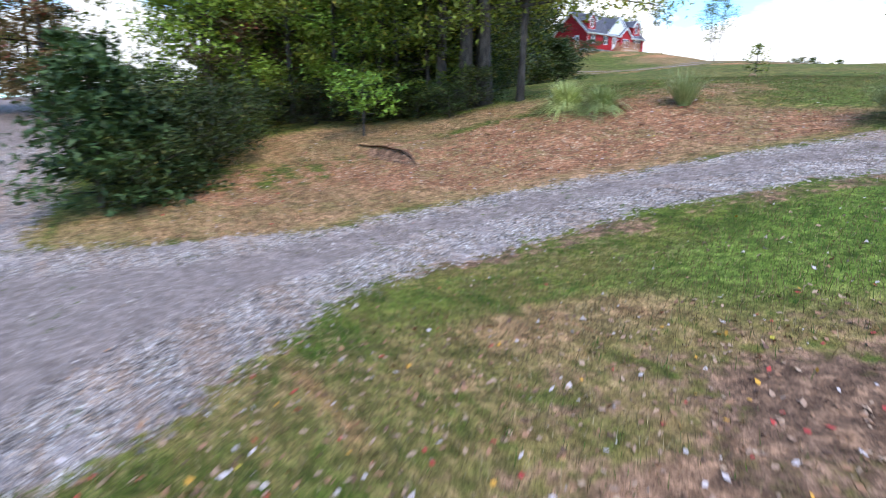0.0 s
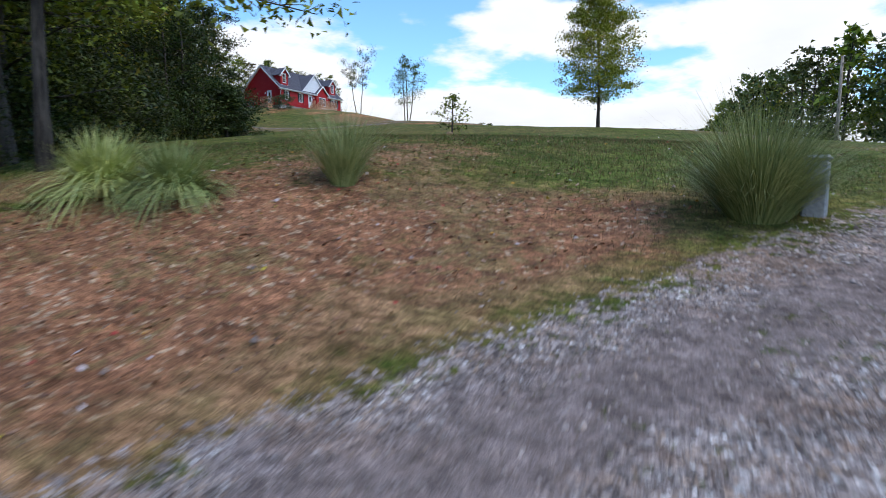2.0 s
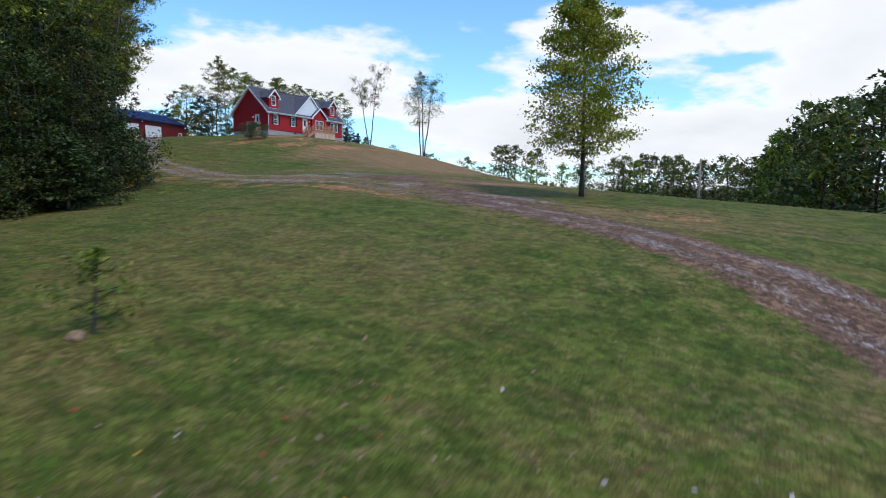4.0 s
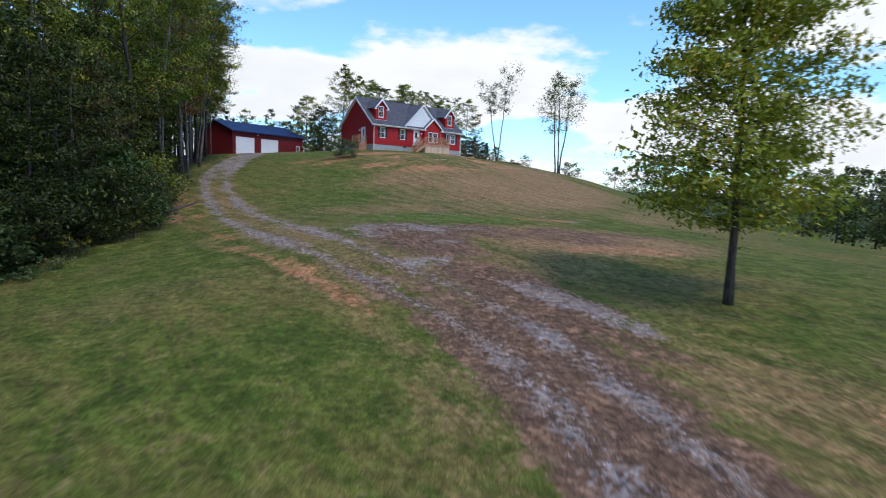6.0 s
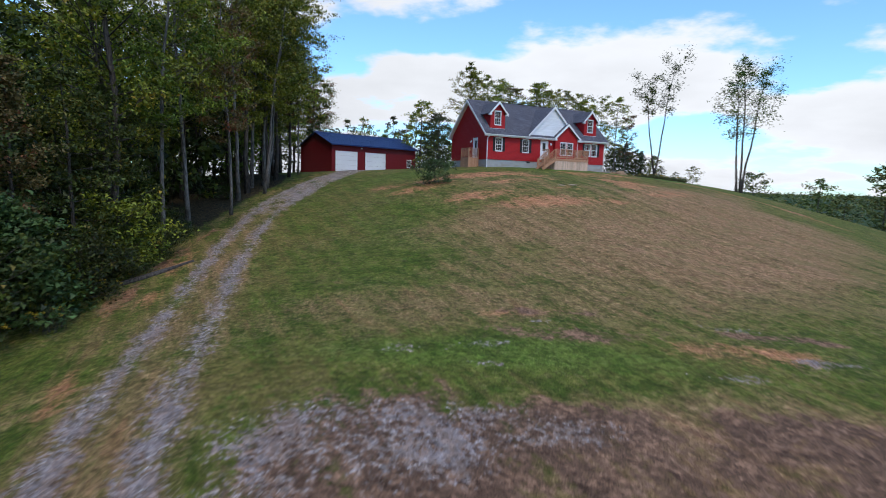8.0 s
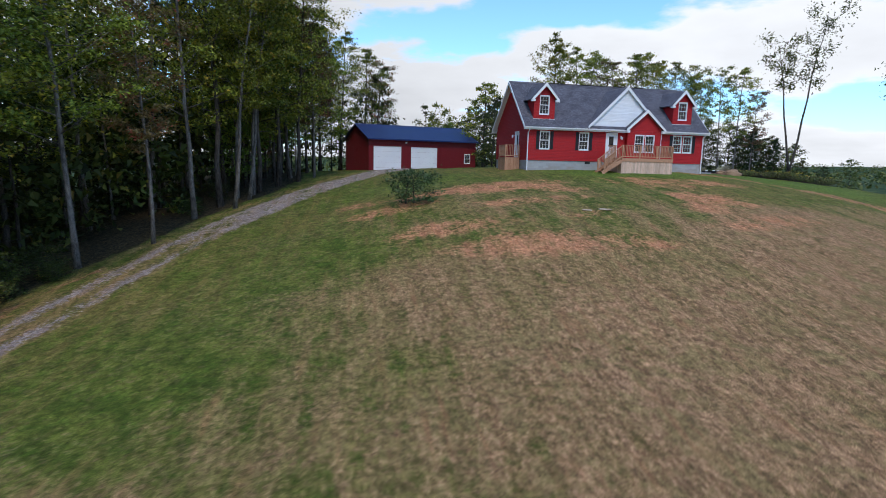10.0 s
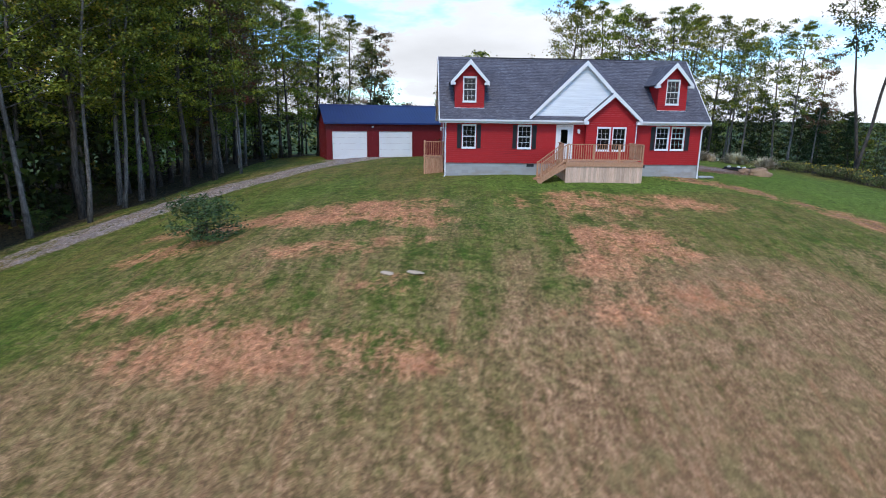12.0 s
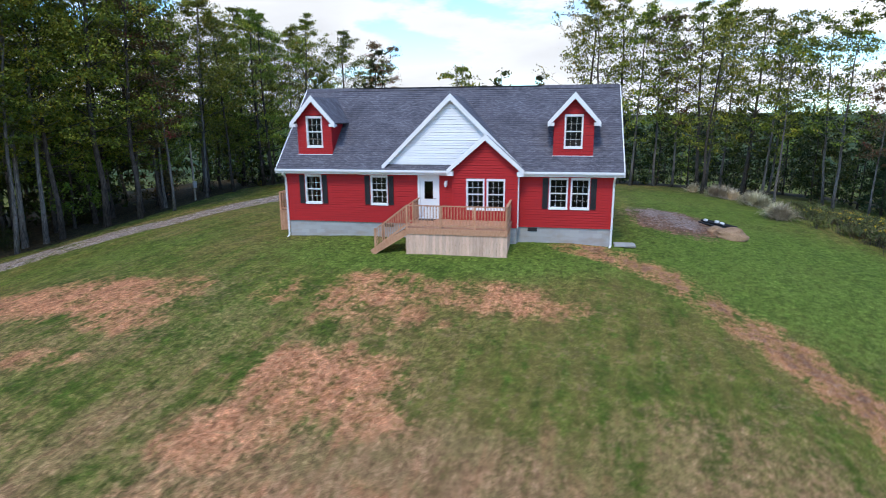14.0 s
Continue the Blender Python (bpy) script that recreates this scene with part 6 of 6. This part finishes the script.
# behind the house
plant("back_tree", FULL[1], 12.5, 109, 30, 0.64, "dense dark green tree beside the house", "tree", "trees behind the house")
for x, y, k, s in ( (10.8, 116, 1, 0.75), (8.5, 118, 0, 0.8), (5.5, 121, 1, 0.6), (2, 124, 2, 0.55)):
    plant("back_tree", FULL_IN[k], x, y, x * 40, s, "dark green tree behind the house", "tree", "trees behind the house")
for x, y, k, s in ((13.5, 131, 1, 0.85), (15.5, 129.5, 0, 0.85), (17.3, 129.8, 3, 0.8), (18.6, 131, 0, 0.8), (20.4, 131.5, 2, 0.85), (21.9, 132, 4, 0.85), (24.9, 132.5, 0, 0.8), (26.3, 131.5, 2, 0.8), (30.2, 131, 2, 0.72), (-13.9, 121, 3, 0.72), (-11.3, 125, 1, 0.62), (-16, 118, 4, 0.8), (-5.7, 134, 2, 0.45), (2.1, 139, 4, 0.55)):
    plant("back_tree", TALL_IN[k], x, y, x * 57, s, "tall slender tree in the wood behind the house", "tree", "trees behind the house")
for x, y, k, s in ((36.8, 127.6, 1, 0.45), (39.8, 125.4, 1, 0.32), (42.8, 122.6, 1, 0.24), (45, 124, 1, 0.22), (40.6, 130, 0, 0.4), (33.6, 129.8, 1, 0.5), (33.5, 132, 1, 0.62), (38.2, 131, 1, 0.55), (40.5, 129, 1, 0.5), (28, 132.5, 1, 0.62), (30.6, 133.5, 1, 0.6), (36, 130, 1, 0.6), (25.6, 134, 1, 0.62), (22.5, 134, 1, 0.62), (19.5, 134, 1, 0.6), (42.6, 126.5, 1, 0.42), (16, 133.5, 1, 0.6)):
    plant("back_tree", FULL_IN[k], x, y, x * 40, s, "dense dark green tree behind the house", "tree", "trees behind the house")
for x, y, k, s in ((27.1, 125.6, 1, 0.6), (29.0, 128.4, 3, 0.66), (31.2, 126.8, 0, 0.6), (32.6, 124.4, 2, 0.6), (25.4, 129.6, 3, 0.72), (36.4, 123.6, 0, 0.6), (35.0, 127.2, 2, 0.66), (38.0, 124.6, 4, 0.55)):
    plant("back_tree", TALL_IN[k], x, y, x * 57, s, "tall slender tree in the wood behind the house", "tree", "trees behind the house")
for x, y, s in ((38.4, 126.2, 0.6), (40.6, 125.4, 0.5)):
    plant("conifer", CONIFER, x, y, x * 40, s, "dark pointed evergreen at the edge of the lawn", "tree", "trees behind the house")
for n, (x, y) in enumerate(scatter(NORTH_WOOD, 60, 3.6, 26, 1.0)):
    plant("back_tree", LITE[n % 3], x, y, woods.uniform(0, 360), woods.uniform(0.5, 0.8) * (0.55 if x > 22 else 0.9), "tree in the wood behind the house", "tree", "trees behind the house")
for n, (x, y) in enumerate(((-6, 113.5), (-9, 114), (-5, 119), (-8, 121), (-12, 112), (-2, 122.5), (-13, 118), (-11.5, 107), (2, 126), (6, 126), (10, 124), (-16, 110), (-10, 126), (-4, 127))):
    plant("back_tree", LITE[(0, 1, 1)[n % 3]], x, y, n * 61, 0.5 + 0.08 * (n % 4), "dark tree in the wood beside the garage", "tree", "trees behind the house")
for x, y, k, s in ((63.8, 146, 0, 0.72), (72, 140, 1, 0.72), (75, 138, 0, 0.6), (70, 117, 0, 0.7), (73, 117.5, 1, 0.75), (75.5, 115, 2, 0.8), (72, 122, 0, 0.75), (78, 117, 1, 0.8), (92, 128, 2, 1.0), (96, 124, 0, 1.0), (99, 130, 1, 0.95), (40, 143, 0, 0.55), (41.6, 124, 2, 0.32), (47, 122, 0, 0.25)):
    plant("back_tree", FAR[k], x, y, x * 17, s, "rounded tree beyond the brow of the hill", "tree", "trees beyond the hill")

# east side of the field
EAST_ROW = bend([(60, 26), (66, 38), (73, 53), (88, 66), (98, 80), (94, 94), (90, 108)], 3.4)
for n, (x, y) in enumerate(EAST_ROW):
    for r in range(2):
        d = r * 4.6
        plant("field_tree", FAR[(n + r) % 3], x + d + woods.uniform(-1.5, 1.5), y + d * 0.25 + woods.uniform(-1.6, 1.6), woods.uniform(0, 360), woods.uniform(0.95, 1.2) if n < 9 else woods.uniform(0.8, 1.0), "dark green tree in the row along the field", "tree", "trees along the field")

# far woods, too many to count
rng = np.random.RandomState(99)
cx, cy = rng.uniform(-1600, 1600, 9000), rng.uniform(-1600, 1600, 9000)
r = np.hypot(cx - 20, cy - 60)
keep = (r > 170) & (r < 1500) & (waves(cx, cy, 260, 12) > -0.35) & (np.arctan2(cy - 60, cx - 20) > -0.7)
cx, cy = cx[keep], cy[keep]
centres = np.c_[cx, cy, height(cx, cy) + 4.5]
far_q = leaf_quads(rng, centres, 3.4, 16, 3.4, 0.75, 0.8)
far_woods = tagged(new("far_woods", quads("far_woods", far_q, L_FAR)), "distant wooded hills of green trees", "woods", kind="stuff")


# weeds with yellow heads
L_WEED = leaf_material("weed_leaves", (0.05, 0.075, 0.02), (0.15, 0.17, 0.05), (0.16, 0.09, 0.05), 0.05)
M_GOLD = plain("goldenrod_heads", (0.62, 0.42, 0.03), 0.9)


def weed_meshes(seed, tall, spread, count, heads):
    r = np.random.RandomState(seed)
    stalks, tops = Shape(), []
    for _ in range(count):
        a, d = r.uniform(0, 6.283), spread * math.sqrt(r.uniform(0, 1))
        p = np.array([math.cos(a) * d, math.sin(a) * d, -0.05])
        q = p + np.array([r.normal(0, 0.12), r.normal(0, 0.12), tall * r.uniform(0.6, 1.1)])
        stalks.tube([p, (p + q) / 2 + r.normal(0, 0.03, 3), q], [0.008, 0.006, 0.004], 3)
        tops.append(q)
    leaves = np.concatenate([leaf_quads(r, [q * (f, f, f) + np.array([0, 0, 0.05]) for q in tops], 0.09, 4, 0.11) for f in (0.4, 0.65, 0.85)])
    gold = leaf_quads(r, tops[:heads], 0.05, 26, 0.045) if heads else None
    return stalks.mesh("stalks", M_BARK), quads("foliage", leaves, L_WEED), quads("flower_heads", gold, M_GOLD) if heads else None


WEEDS = [weed_meshes(1, 0.9, 0.8, 34, 9), weed_meshes(2, 0.8, 0.9, 34, 0), weed_meshes(3, 1.0, 0.7, 30, 14)]


def weeds(x, y, k, s, label):
    ob = thing("weed_clump", Matrix.Translation((x, y, float(height(x, y)))) @ pose(0, 0, 0, 0, 0, x * 90) @ Matrix.Diagonal((s, s, s, 1)), label, "weeds", "weeds at the wood edge")
    for key, me in zip(("stem_tangle", "foliage", "bloom"), WEEDS[k]):
        if me:
            tagged(new(key, me), kind="stuff").parent = ob


for n in range(60):
    u = n / 59
    x, y = 34.6 + 6.2 * u + woods.uniform(0.2, 3.2), 119.4 - 8.6 * u + woods.uniform(0.2, 3.4)
    weeds(x, y, (1, 0, 1, 1)[n % 4], woods.uniform(0.6, 1.05), "tall green weeds with yellow goldenrod heads" if n % 4 == 1 else "tall green and rusty weeds")
for x, y in ((6.9, 50.5), (7.4, 52.0), (7.2, 47.0), (7.8, 54.2), (6.6, 55.5), (7.6, 44.5), (6.8, 58.2), (5.9, 61)):
    weeds(x, y, woods.choice((0, 2, 1)), woods.uniform(0.7, 1.05), "tall weeds with yellow goldenrod heads before the shrubs")
log = tagged(part("fallen_log", Shape().tube([(6.2, 59.6, float(height(6.2, 59.6)) + 0.05), (6.9, 61.2, float(height(6.9, 61.2)) + 0.05), (7.6, 63.2, float(height(7.6, 63.2)) + 0.03)], [0.14, 0.13, 0.09], 9), M_BARK, smooth=True), "dark fallen log lying beside the drive", "log")


# ---- grasses and small things ----
def clump_mesh(seed, blades, h, spread, arch, width, material):
    """A tuft of long arching blades."""
    rng = np.random.RandomState(seed)
    out = []
    for _ in range(blades):
        a, r0 = rng.uniform(0, 6.283), spread * 0.22 * math.sqrt(rng.uniform(0, 1))
        d = np.array([math.cos(a), math.sin(a), 0])
        e = radians(rng.uniform(36 + 26 * (1 - arch), 90))
        long = h * rng.uniform(0.55, 1.15) * (1 + 0.25 * math.cos(e))
        way = d * math.cos(e) + np.array([0, 0, math.sin(e)])
        fall = (0.12 + 0.14 * arch + 0.75 * arch * math.cos(e)) * rng.uniform(0.6, 1.3)
        side = np.array([-d[1], d[0], 0]) * width * rng.uniform(0.6, 1.3)
        prev = None
        for k in range(5):
            u = k / 4
            q = d * r0 + way * long * u - np.array([0, 0, fall * long * u * u]) + d * 0.12 * long * u * u
            w = side * (1 - u * 0.9)
            if prev is not None:
                out.append([prev[0] - prev[1], prev[0] + prev[1], q + w, q - w])
            prev = (q, w)
    return quads("blades", np.array(out), material)


def tuft(name, me, x, y, label, scale=1.0, sink=0.05):
    ob = tagged(new(name, me), label, "grass")
    ob.matrix_basis = Matrix.Translation((x, y, float(height(x, y)) - sink)) @ Matrix.Diagonal((scale, scale, scale, 1))
    return ob


PALE = clump_mesh(1, 1700, 1.15, 0.9, 1.0, 0.015, L_PALE_REED)
REED = clump_mesh(2, 800, 1.0, 0.6, 0.3, 0.005, L_REED)
TALL_REED = clump_mesh(3, 3200, 1.2, 1.0, 0.55, 0.0045, L_REED)
tuft("ornamental_grass", PALE, -0.4, 11.9, "pale arching ornamental grass clump on leaf litter", 1.14)
tuft("ornamental_grass", PALE, 0.5, 10.9, "pale arching ornamental grass clump drooping over the bank", 0.96)
tuft("ornamental_grass", REED, 2.75, 10.05, "upright green ornamental grass clump", 1.3)
tuft("ornamental_grass", TALL_REED, 6.45, 6.0, "tall dense green ornamental grass clump beside the drive", 1.36)
PLUME = clump_mesh(4, 900, 1.25, 0.9, 0.7, 0.022, leaf_material("bleached_blades", (0.34, 0.30, 0.17), (0.66, 0.60, 0.42)))
for n, (x, y) in enumerate(((26.2, 126.5), (28.7, 124.2), (29.6, 123.7), (30.3, 123.3), (31.9, 121.8), (32.5, 121.2), (33.1, 120.7), (34.7, 117.8), (35.2, 117.0))):
    tuft("ornamental_grass", PLUME, x, y, "bleached plume grass clump at the lawn's edge", 0.78 + 0.1 * (n % 3))

pedestal = thing("utility_pedestal", Matrix.Translation((6.96, 5.66, float(height(6.96, 5.66)) - 0.03)) @ pose(0, 0, 0, 0, 0, 25), "grey steel utility pedestal with a rounded cap", "utility box")
part("body", Shape().box(-0.125, 0.125, -0.125, 0.125, 0, 0.66, 0.02), M_STEEL, pedestal)
part("cap", Shape().box(-0.14, 0.14, -0.14, 0.14, 0.664, 0.73, 0.03), M_STEEL, pedestal)
part("latch", Shape().box(-0.025, 0.025, -0.15, -0.128, 0.4, 0.5, 0.004), M_BLACK, pedestal)


def utility_pole(x, y, h, label):
    p = thing("utility_pole", Matrix.Translation((x, y, float(height(x, y)) - 0.2)), label, "pole")
    part("shaft", Shape().tube([(0, 0, 0), (0.02, 0, h * 0.5), (0.03, 0, h)], [0.16, 0.14, 0.11], 10), M_POLE, p, smooth=True)
    part("crossarm", Shape().box(-0.08, 0.08, -0.25, 0.25, h - 0.7, h - 0.6), M_POLE, p)
    part("guy_wire", Shape().tube([(0.03, 0, h - 0.5), (2.6, 1.5, 0.1)], [0.012, 0.012], 4), M_STEEL, p)
    return p


utility_pole(55, 31.2, 8.6, "weathered wooden utility pole before the trees")
utility_pole(79, 73, 8.6, "weathered wooden utility pole by the field track")


def boulder(x, y, sx, sy, sz, seed, label, material=M_STONE):
    bm = bmesh.new()
    bmesh.ops.create_icosphere(bm, subdivisions=3, radius=1)
    for v in bm.verts:
        k = 1 + 0.35 * noise.noise(v.co * 1.1 + Vector((seed * 7.1, 0, 0))) + 0.12 * noise.noise(v.co * 3 + Vector((seed, 5, 0)))
        v.co = Vector((v.co.x * sx * k, v.co.y * sy * k, v.co.z * sz * k))
    me = bpy.data.meshes.new("boulder")
    bm.to_mesh(me)
    bm.free()
    me.materials.append(material)
    ob = tagged(new("boulder", me), label, "boulder")
    ob.matrix_basis = Matrix.Translation((x, y, float(height(x, y)) + sz * 0.5))
    return ob


boulder(35.2, 109.5, 0.8, 0.5, 0.36, 1, "tan boulder on the gravel pad")
boulder(34.3, 109.9, 0.4, 0.32, 0.24, 2, "small tan boulder on the gravel pad")
boulder(26.7, 80.5, 0.26, 0.15, 0.05, 3, "flat pale stone lying in the clay", M_PALE_STONE)
boulder(27.5, 81.0, 0.3, 0.17, 0.05, 4, "flat pale stone lying in the clay", M_PALE_STONE)
boulder(9.72, 19.65, 0.14, 0.12, 0.12, 5, "small stone at the foot of the sapling")

# pipe fittings lying behind the boulders
pile = thing("pipe_bundle", Matrix.Translation((33.7, 111.2, float(height(33.7, 111.2)))) @ pose(0, 0, 0, 0, 0, -30), "black plastic pipes with white fittings lying on gravel", "pipes")
for i in range(4):
    part("pipe", Shape().tube([(-1.1, i * 0.13, 0.08 + 0.1 * (i % 2)), (1.2, i * 0.16 - 0.1, 0.12 + 0.08 * (i % 2))], [0.06, 0.06], 8), M_BLACK, pile)
for x, y in ((-0.8, 0.0), (-0.2, 0.2), (0.3, 0.1)):
    part("fitting", Shape().box(x, x + 0.22, y, y + 0.14, 0.2, 0.32, 0.02), M_WHITE, pile)
# low step at the house corner
step = tagged(part("concrete_step", Shape().box(-0.45, 0.45, -0.3, 0.3, 0, 0.1, 0.015), M_BLOCK), "flat grey concrete slab beside the house corner", "slab")
step.matrix_basis = Matrix.Translation((32.7, 103.9, float(height(32.7, 103.9)))) @ pose(0, 0, 0, 0, 0, 35)
meter = thing("meter_post", Matrix.Translation((-5.2, 99.5, float(height(-5.2, 99.5)) - 0.1)), "wooden meter post with a grey electric box", "post")
part("post", Shape().box(-0.07, 0.07, -0.07, 0.07, 0, 5.0, 0.01), M_POLE, meter)
part("meter_box", Shape().box(0.07, 0.25, -0.15, 0.15, 1.2, 1.75, 0.02), M_STEEL, meter)

# ---- loose cover near the drive ----
rng = np.random.RandomState(5)


def near(n, x0, x1, y0, y1):
    x, y = rng.uniform(x0, x1, n), rng.uniform(y0, y1, n)
    return x, y, masks(x, y)


# short blades of mown grass
x, y, m = near(300000, -9.5, 13, -8.5, 16)
bare = np.maximum.reduce([m["gravel"] * 1.6, m["litter"] * 0.95, m["wood"], m["mud"]])
keep = rng.uniform(0, 1, len(x)) > bare + 0.25 * m["dry"]
x, y, straw = x[keep], y[keep], (m["dry"] * 1.3 > rng.uniform(0, 1, len(x)))[keep]
n = len(x)
a, tall, lean = rng.uniform(0, 6.283, n), rng.uniform(0.03, 0.085, n) * (1 + 0.9 * (y < -0.8) * (rng.uniform(0, 1, n) < 0.3)), rng.uniform(0.0, 0.06, n)
b = rng.uniform(0, 6.283, n)
p = np.c_[x, y, height(x, y) - 0.004]
s = np.c_[np.cos(a), np.sin(a), 0 * a] * 0.0045
tip = p + np.c_[np.cos(b) * lean, np.sin(b) * lean, tall]
k = Nodes("lawn_blades")
rnd = k.n.new("ShaderNodeNewGeometry").outputs["Random Per Island"]
kc = k.coord()
col = k.mix(rnd, (0.034, 0.078, 0.010), (0.095, 0.165, 0.024))
col = k.mix(k.ramp(k.math("ADD", k.noise(kc, 1.7, 5, 0.65), k.math("MULTIPLY", k.math("SUBTRACT", rnd, 0.5), 0.5)), 0.42, 0.58), col, (0.165, 0.098, 0.046))
col = k.mix(k.ramp(rnd, 0.9, 0.95), col, (0.37, 0.27, 0.14))
M_BLADE = k.finish(col, 0.7, spec=0.2)
blades = np.stack([p - s, p + s, tip], 1)
tagged(new("grass", quads("grass", blades[~straw], M_BLADE)), "short green and straw-coloured lawn grass", "grass", kind="stuff")
k = Nodes("straw_blades")
rnd = k.n.new("ShaderNodeNewGeometry").outputs["Random Per Island"]
M_STRAW = k.finish(k.mix(k.ramp(rnd, 0.75, 0.95), k.mix(k.noise(k.coord(), 3.0, 3), (0.072, 0.050, 0.021), (0.150, 0.098, 0.046)), (0.36, 0.27, 0.15)), 0.75, spec=0.2)
tagged(new("dry_grass", quads("dry_grass", blades[straw], M_STRAW)), "short brown dry grass and straw", "grass", kind="stuff")

# fallen leaves
x, y, m = near(40000, -12, 17, -8.5, 18)
keep = rng.uniform(0, 1, len(x)) < np.clip(0.09 + 0.45 * m["litter"] + 0.7 * (y < -1.2) * (x < 2) - m["gravel"] * 0.75, 0.012, 1)
x, y = x[keep], y[keep]
lq = leaf_quads(rng, np.c_[x, y, height(x, y) + 0.022], 0.004, 1, 0.072, 1.0, 3.0)
k = Nodes("fallen_leaves")
geo = k.n.new("ShaderNodeNewGeometry")
cr = k.n.new("ShaderNodeValToRGB")
cr.color_ramp.interpolation = "CONSTANT"
cr.color_ramp.elements[0].color = (0.30, 0.15, 0.085, 1)
cr.color_ramp.elements[1].position, cr.color_ramp.elements[1].color = 0.35, (0.42, 0.27, 0.18, 1)
for at, col in ((0.55, (0.14, 0.075, 0.05, 1)), (0.68, (0.36, 0.22, 0.15, 1)), (0.83, (0.56, 0.46, 0.44, 1)), (0.90, (0.45, 0.06, 0.05, 1)), (0.96, (0.62, 0.30, 0.05, 1)), (0.985, (0.55, 0.42, 0.06, 1))):
    e = cr.color_ramp.elements.new(at)
    e.color = col
k.l.new(geo.outputs["Random Per Island"], cr.inputs[0])
M_FALLEN = k.finish(cr.outputs[0], 0.8, spec=0.2)
tagged(new("fallen_leaves", quads("fallen_leaves", lq, M_FALLEN)), "dry brown and red fallen leaves", "leaves", kind="stuff")

# loose stones of the gravel
x, y, m = near(105000, -13, 12, -6, 8.5)
keep = rng.uniform(0, 1, len(x)) < np.clip(m["gravel"] * 0.75 * (1 - 0.9 * m["track"]), 0.008, 1)
x, y = x[keep], y[keep]
n = len(x)
size = rng.gamma(3.0, 0.0036, n) + 0.004
octa = np.array([(1, 0, -0.3), (0, 1, -0.3), (-1, 0, -0.3), (0, -1, -0.3), (0, 0, 0.8)], float)
tri = np.array([(0, 1, 4), (1, 2, 4), (2, 3, 4), (3, 0, 4)])
v = octa[None] * size[:, None, None] * rng.uniform(0.65, 1.35, (n, 5, 3))
a = rng.uniform(0, 6.283, n)
v = np.stack([v[..., 0] * np.cos(a)[:, None] - v[..., 1] * np.sin(a)[:, None], v[..., 0] * np.sin(a)[:, None] + v[..., 1] * np.cos(a)[:, None], v[..., 2]], -1)
v = v + np.c_[x, y, height(x, y) + 0.03 + size * 0.15][:, None]
me = bpy.data.meshes.new("gravel")
f = (tri[None] + 5 * np.arange(n)[:, None, None]).reshape(-1, 3)
me.vertices.add(5 * n)
me.vertices.foreach_set("co", v.astype(np.float32).ravel())
me.loops.add(3 * len(f))
me.loops.foreach_set("vertex_index", f.astype(np.int32).ravel())
me.polygons.add(len(f))
me.polygons.foreach_set("loop_start", np.arange(0, 3 * len(f), 3, dtype=np.int32))
k = Nodes("loose_gravel")
geo = k.n.new("ShaderNodeNewGeometry")
col = k.mix(geo.outputs["Random Per Island"], (0.110, 0.086, 0.078), (0.52, 0.43, 0.385))
col = k.mix(k.ramp(k.noise(k.coord(), 9, 3), 0.56, 0.66, 0, 0.7), col, (0.38, 0.26, 0.18))
k.bump(k.noise(k.coord(), 60, 3), 0.5, 0.004)
me.materials.append(k.finish(col, 0.9, spec=0.2))
me.update(calc_edges=True)
tagged(new("gravel", me), "loose grey crushed stones on the drive", "gravel", kind="stuff")
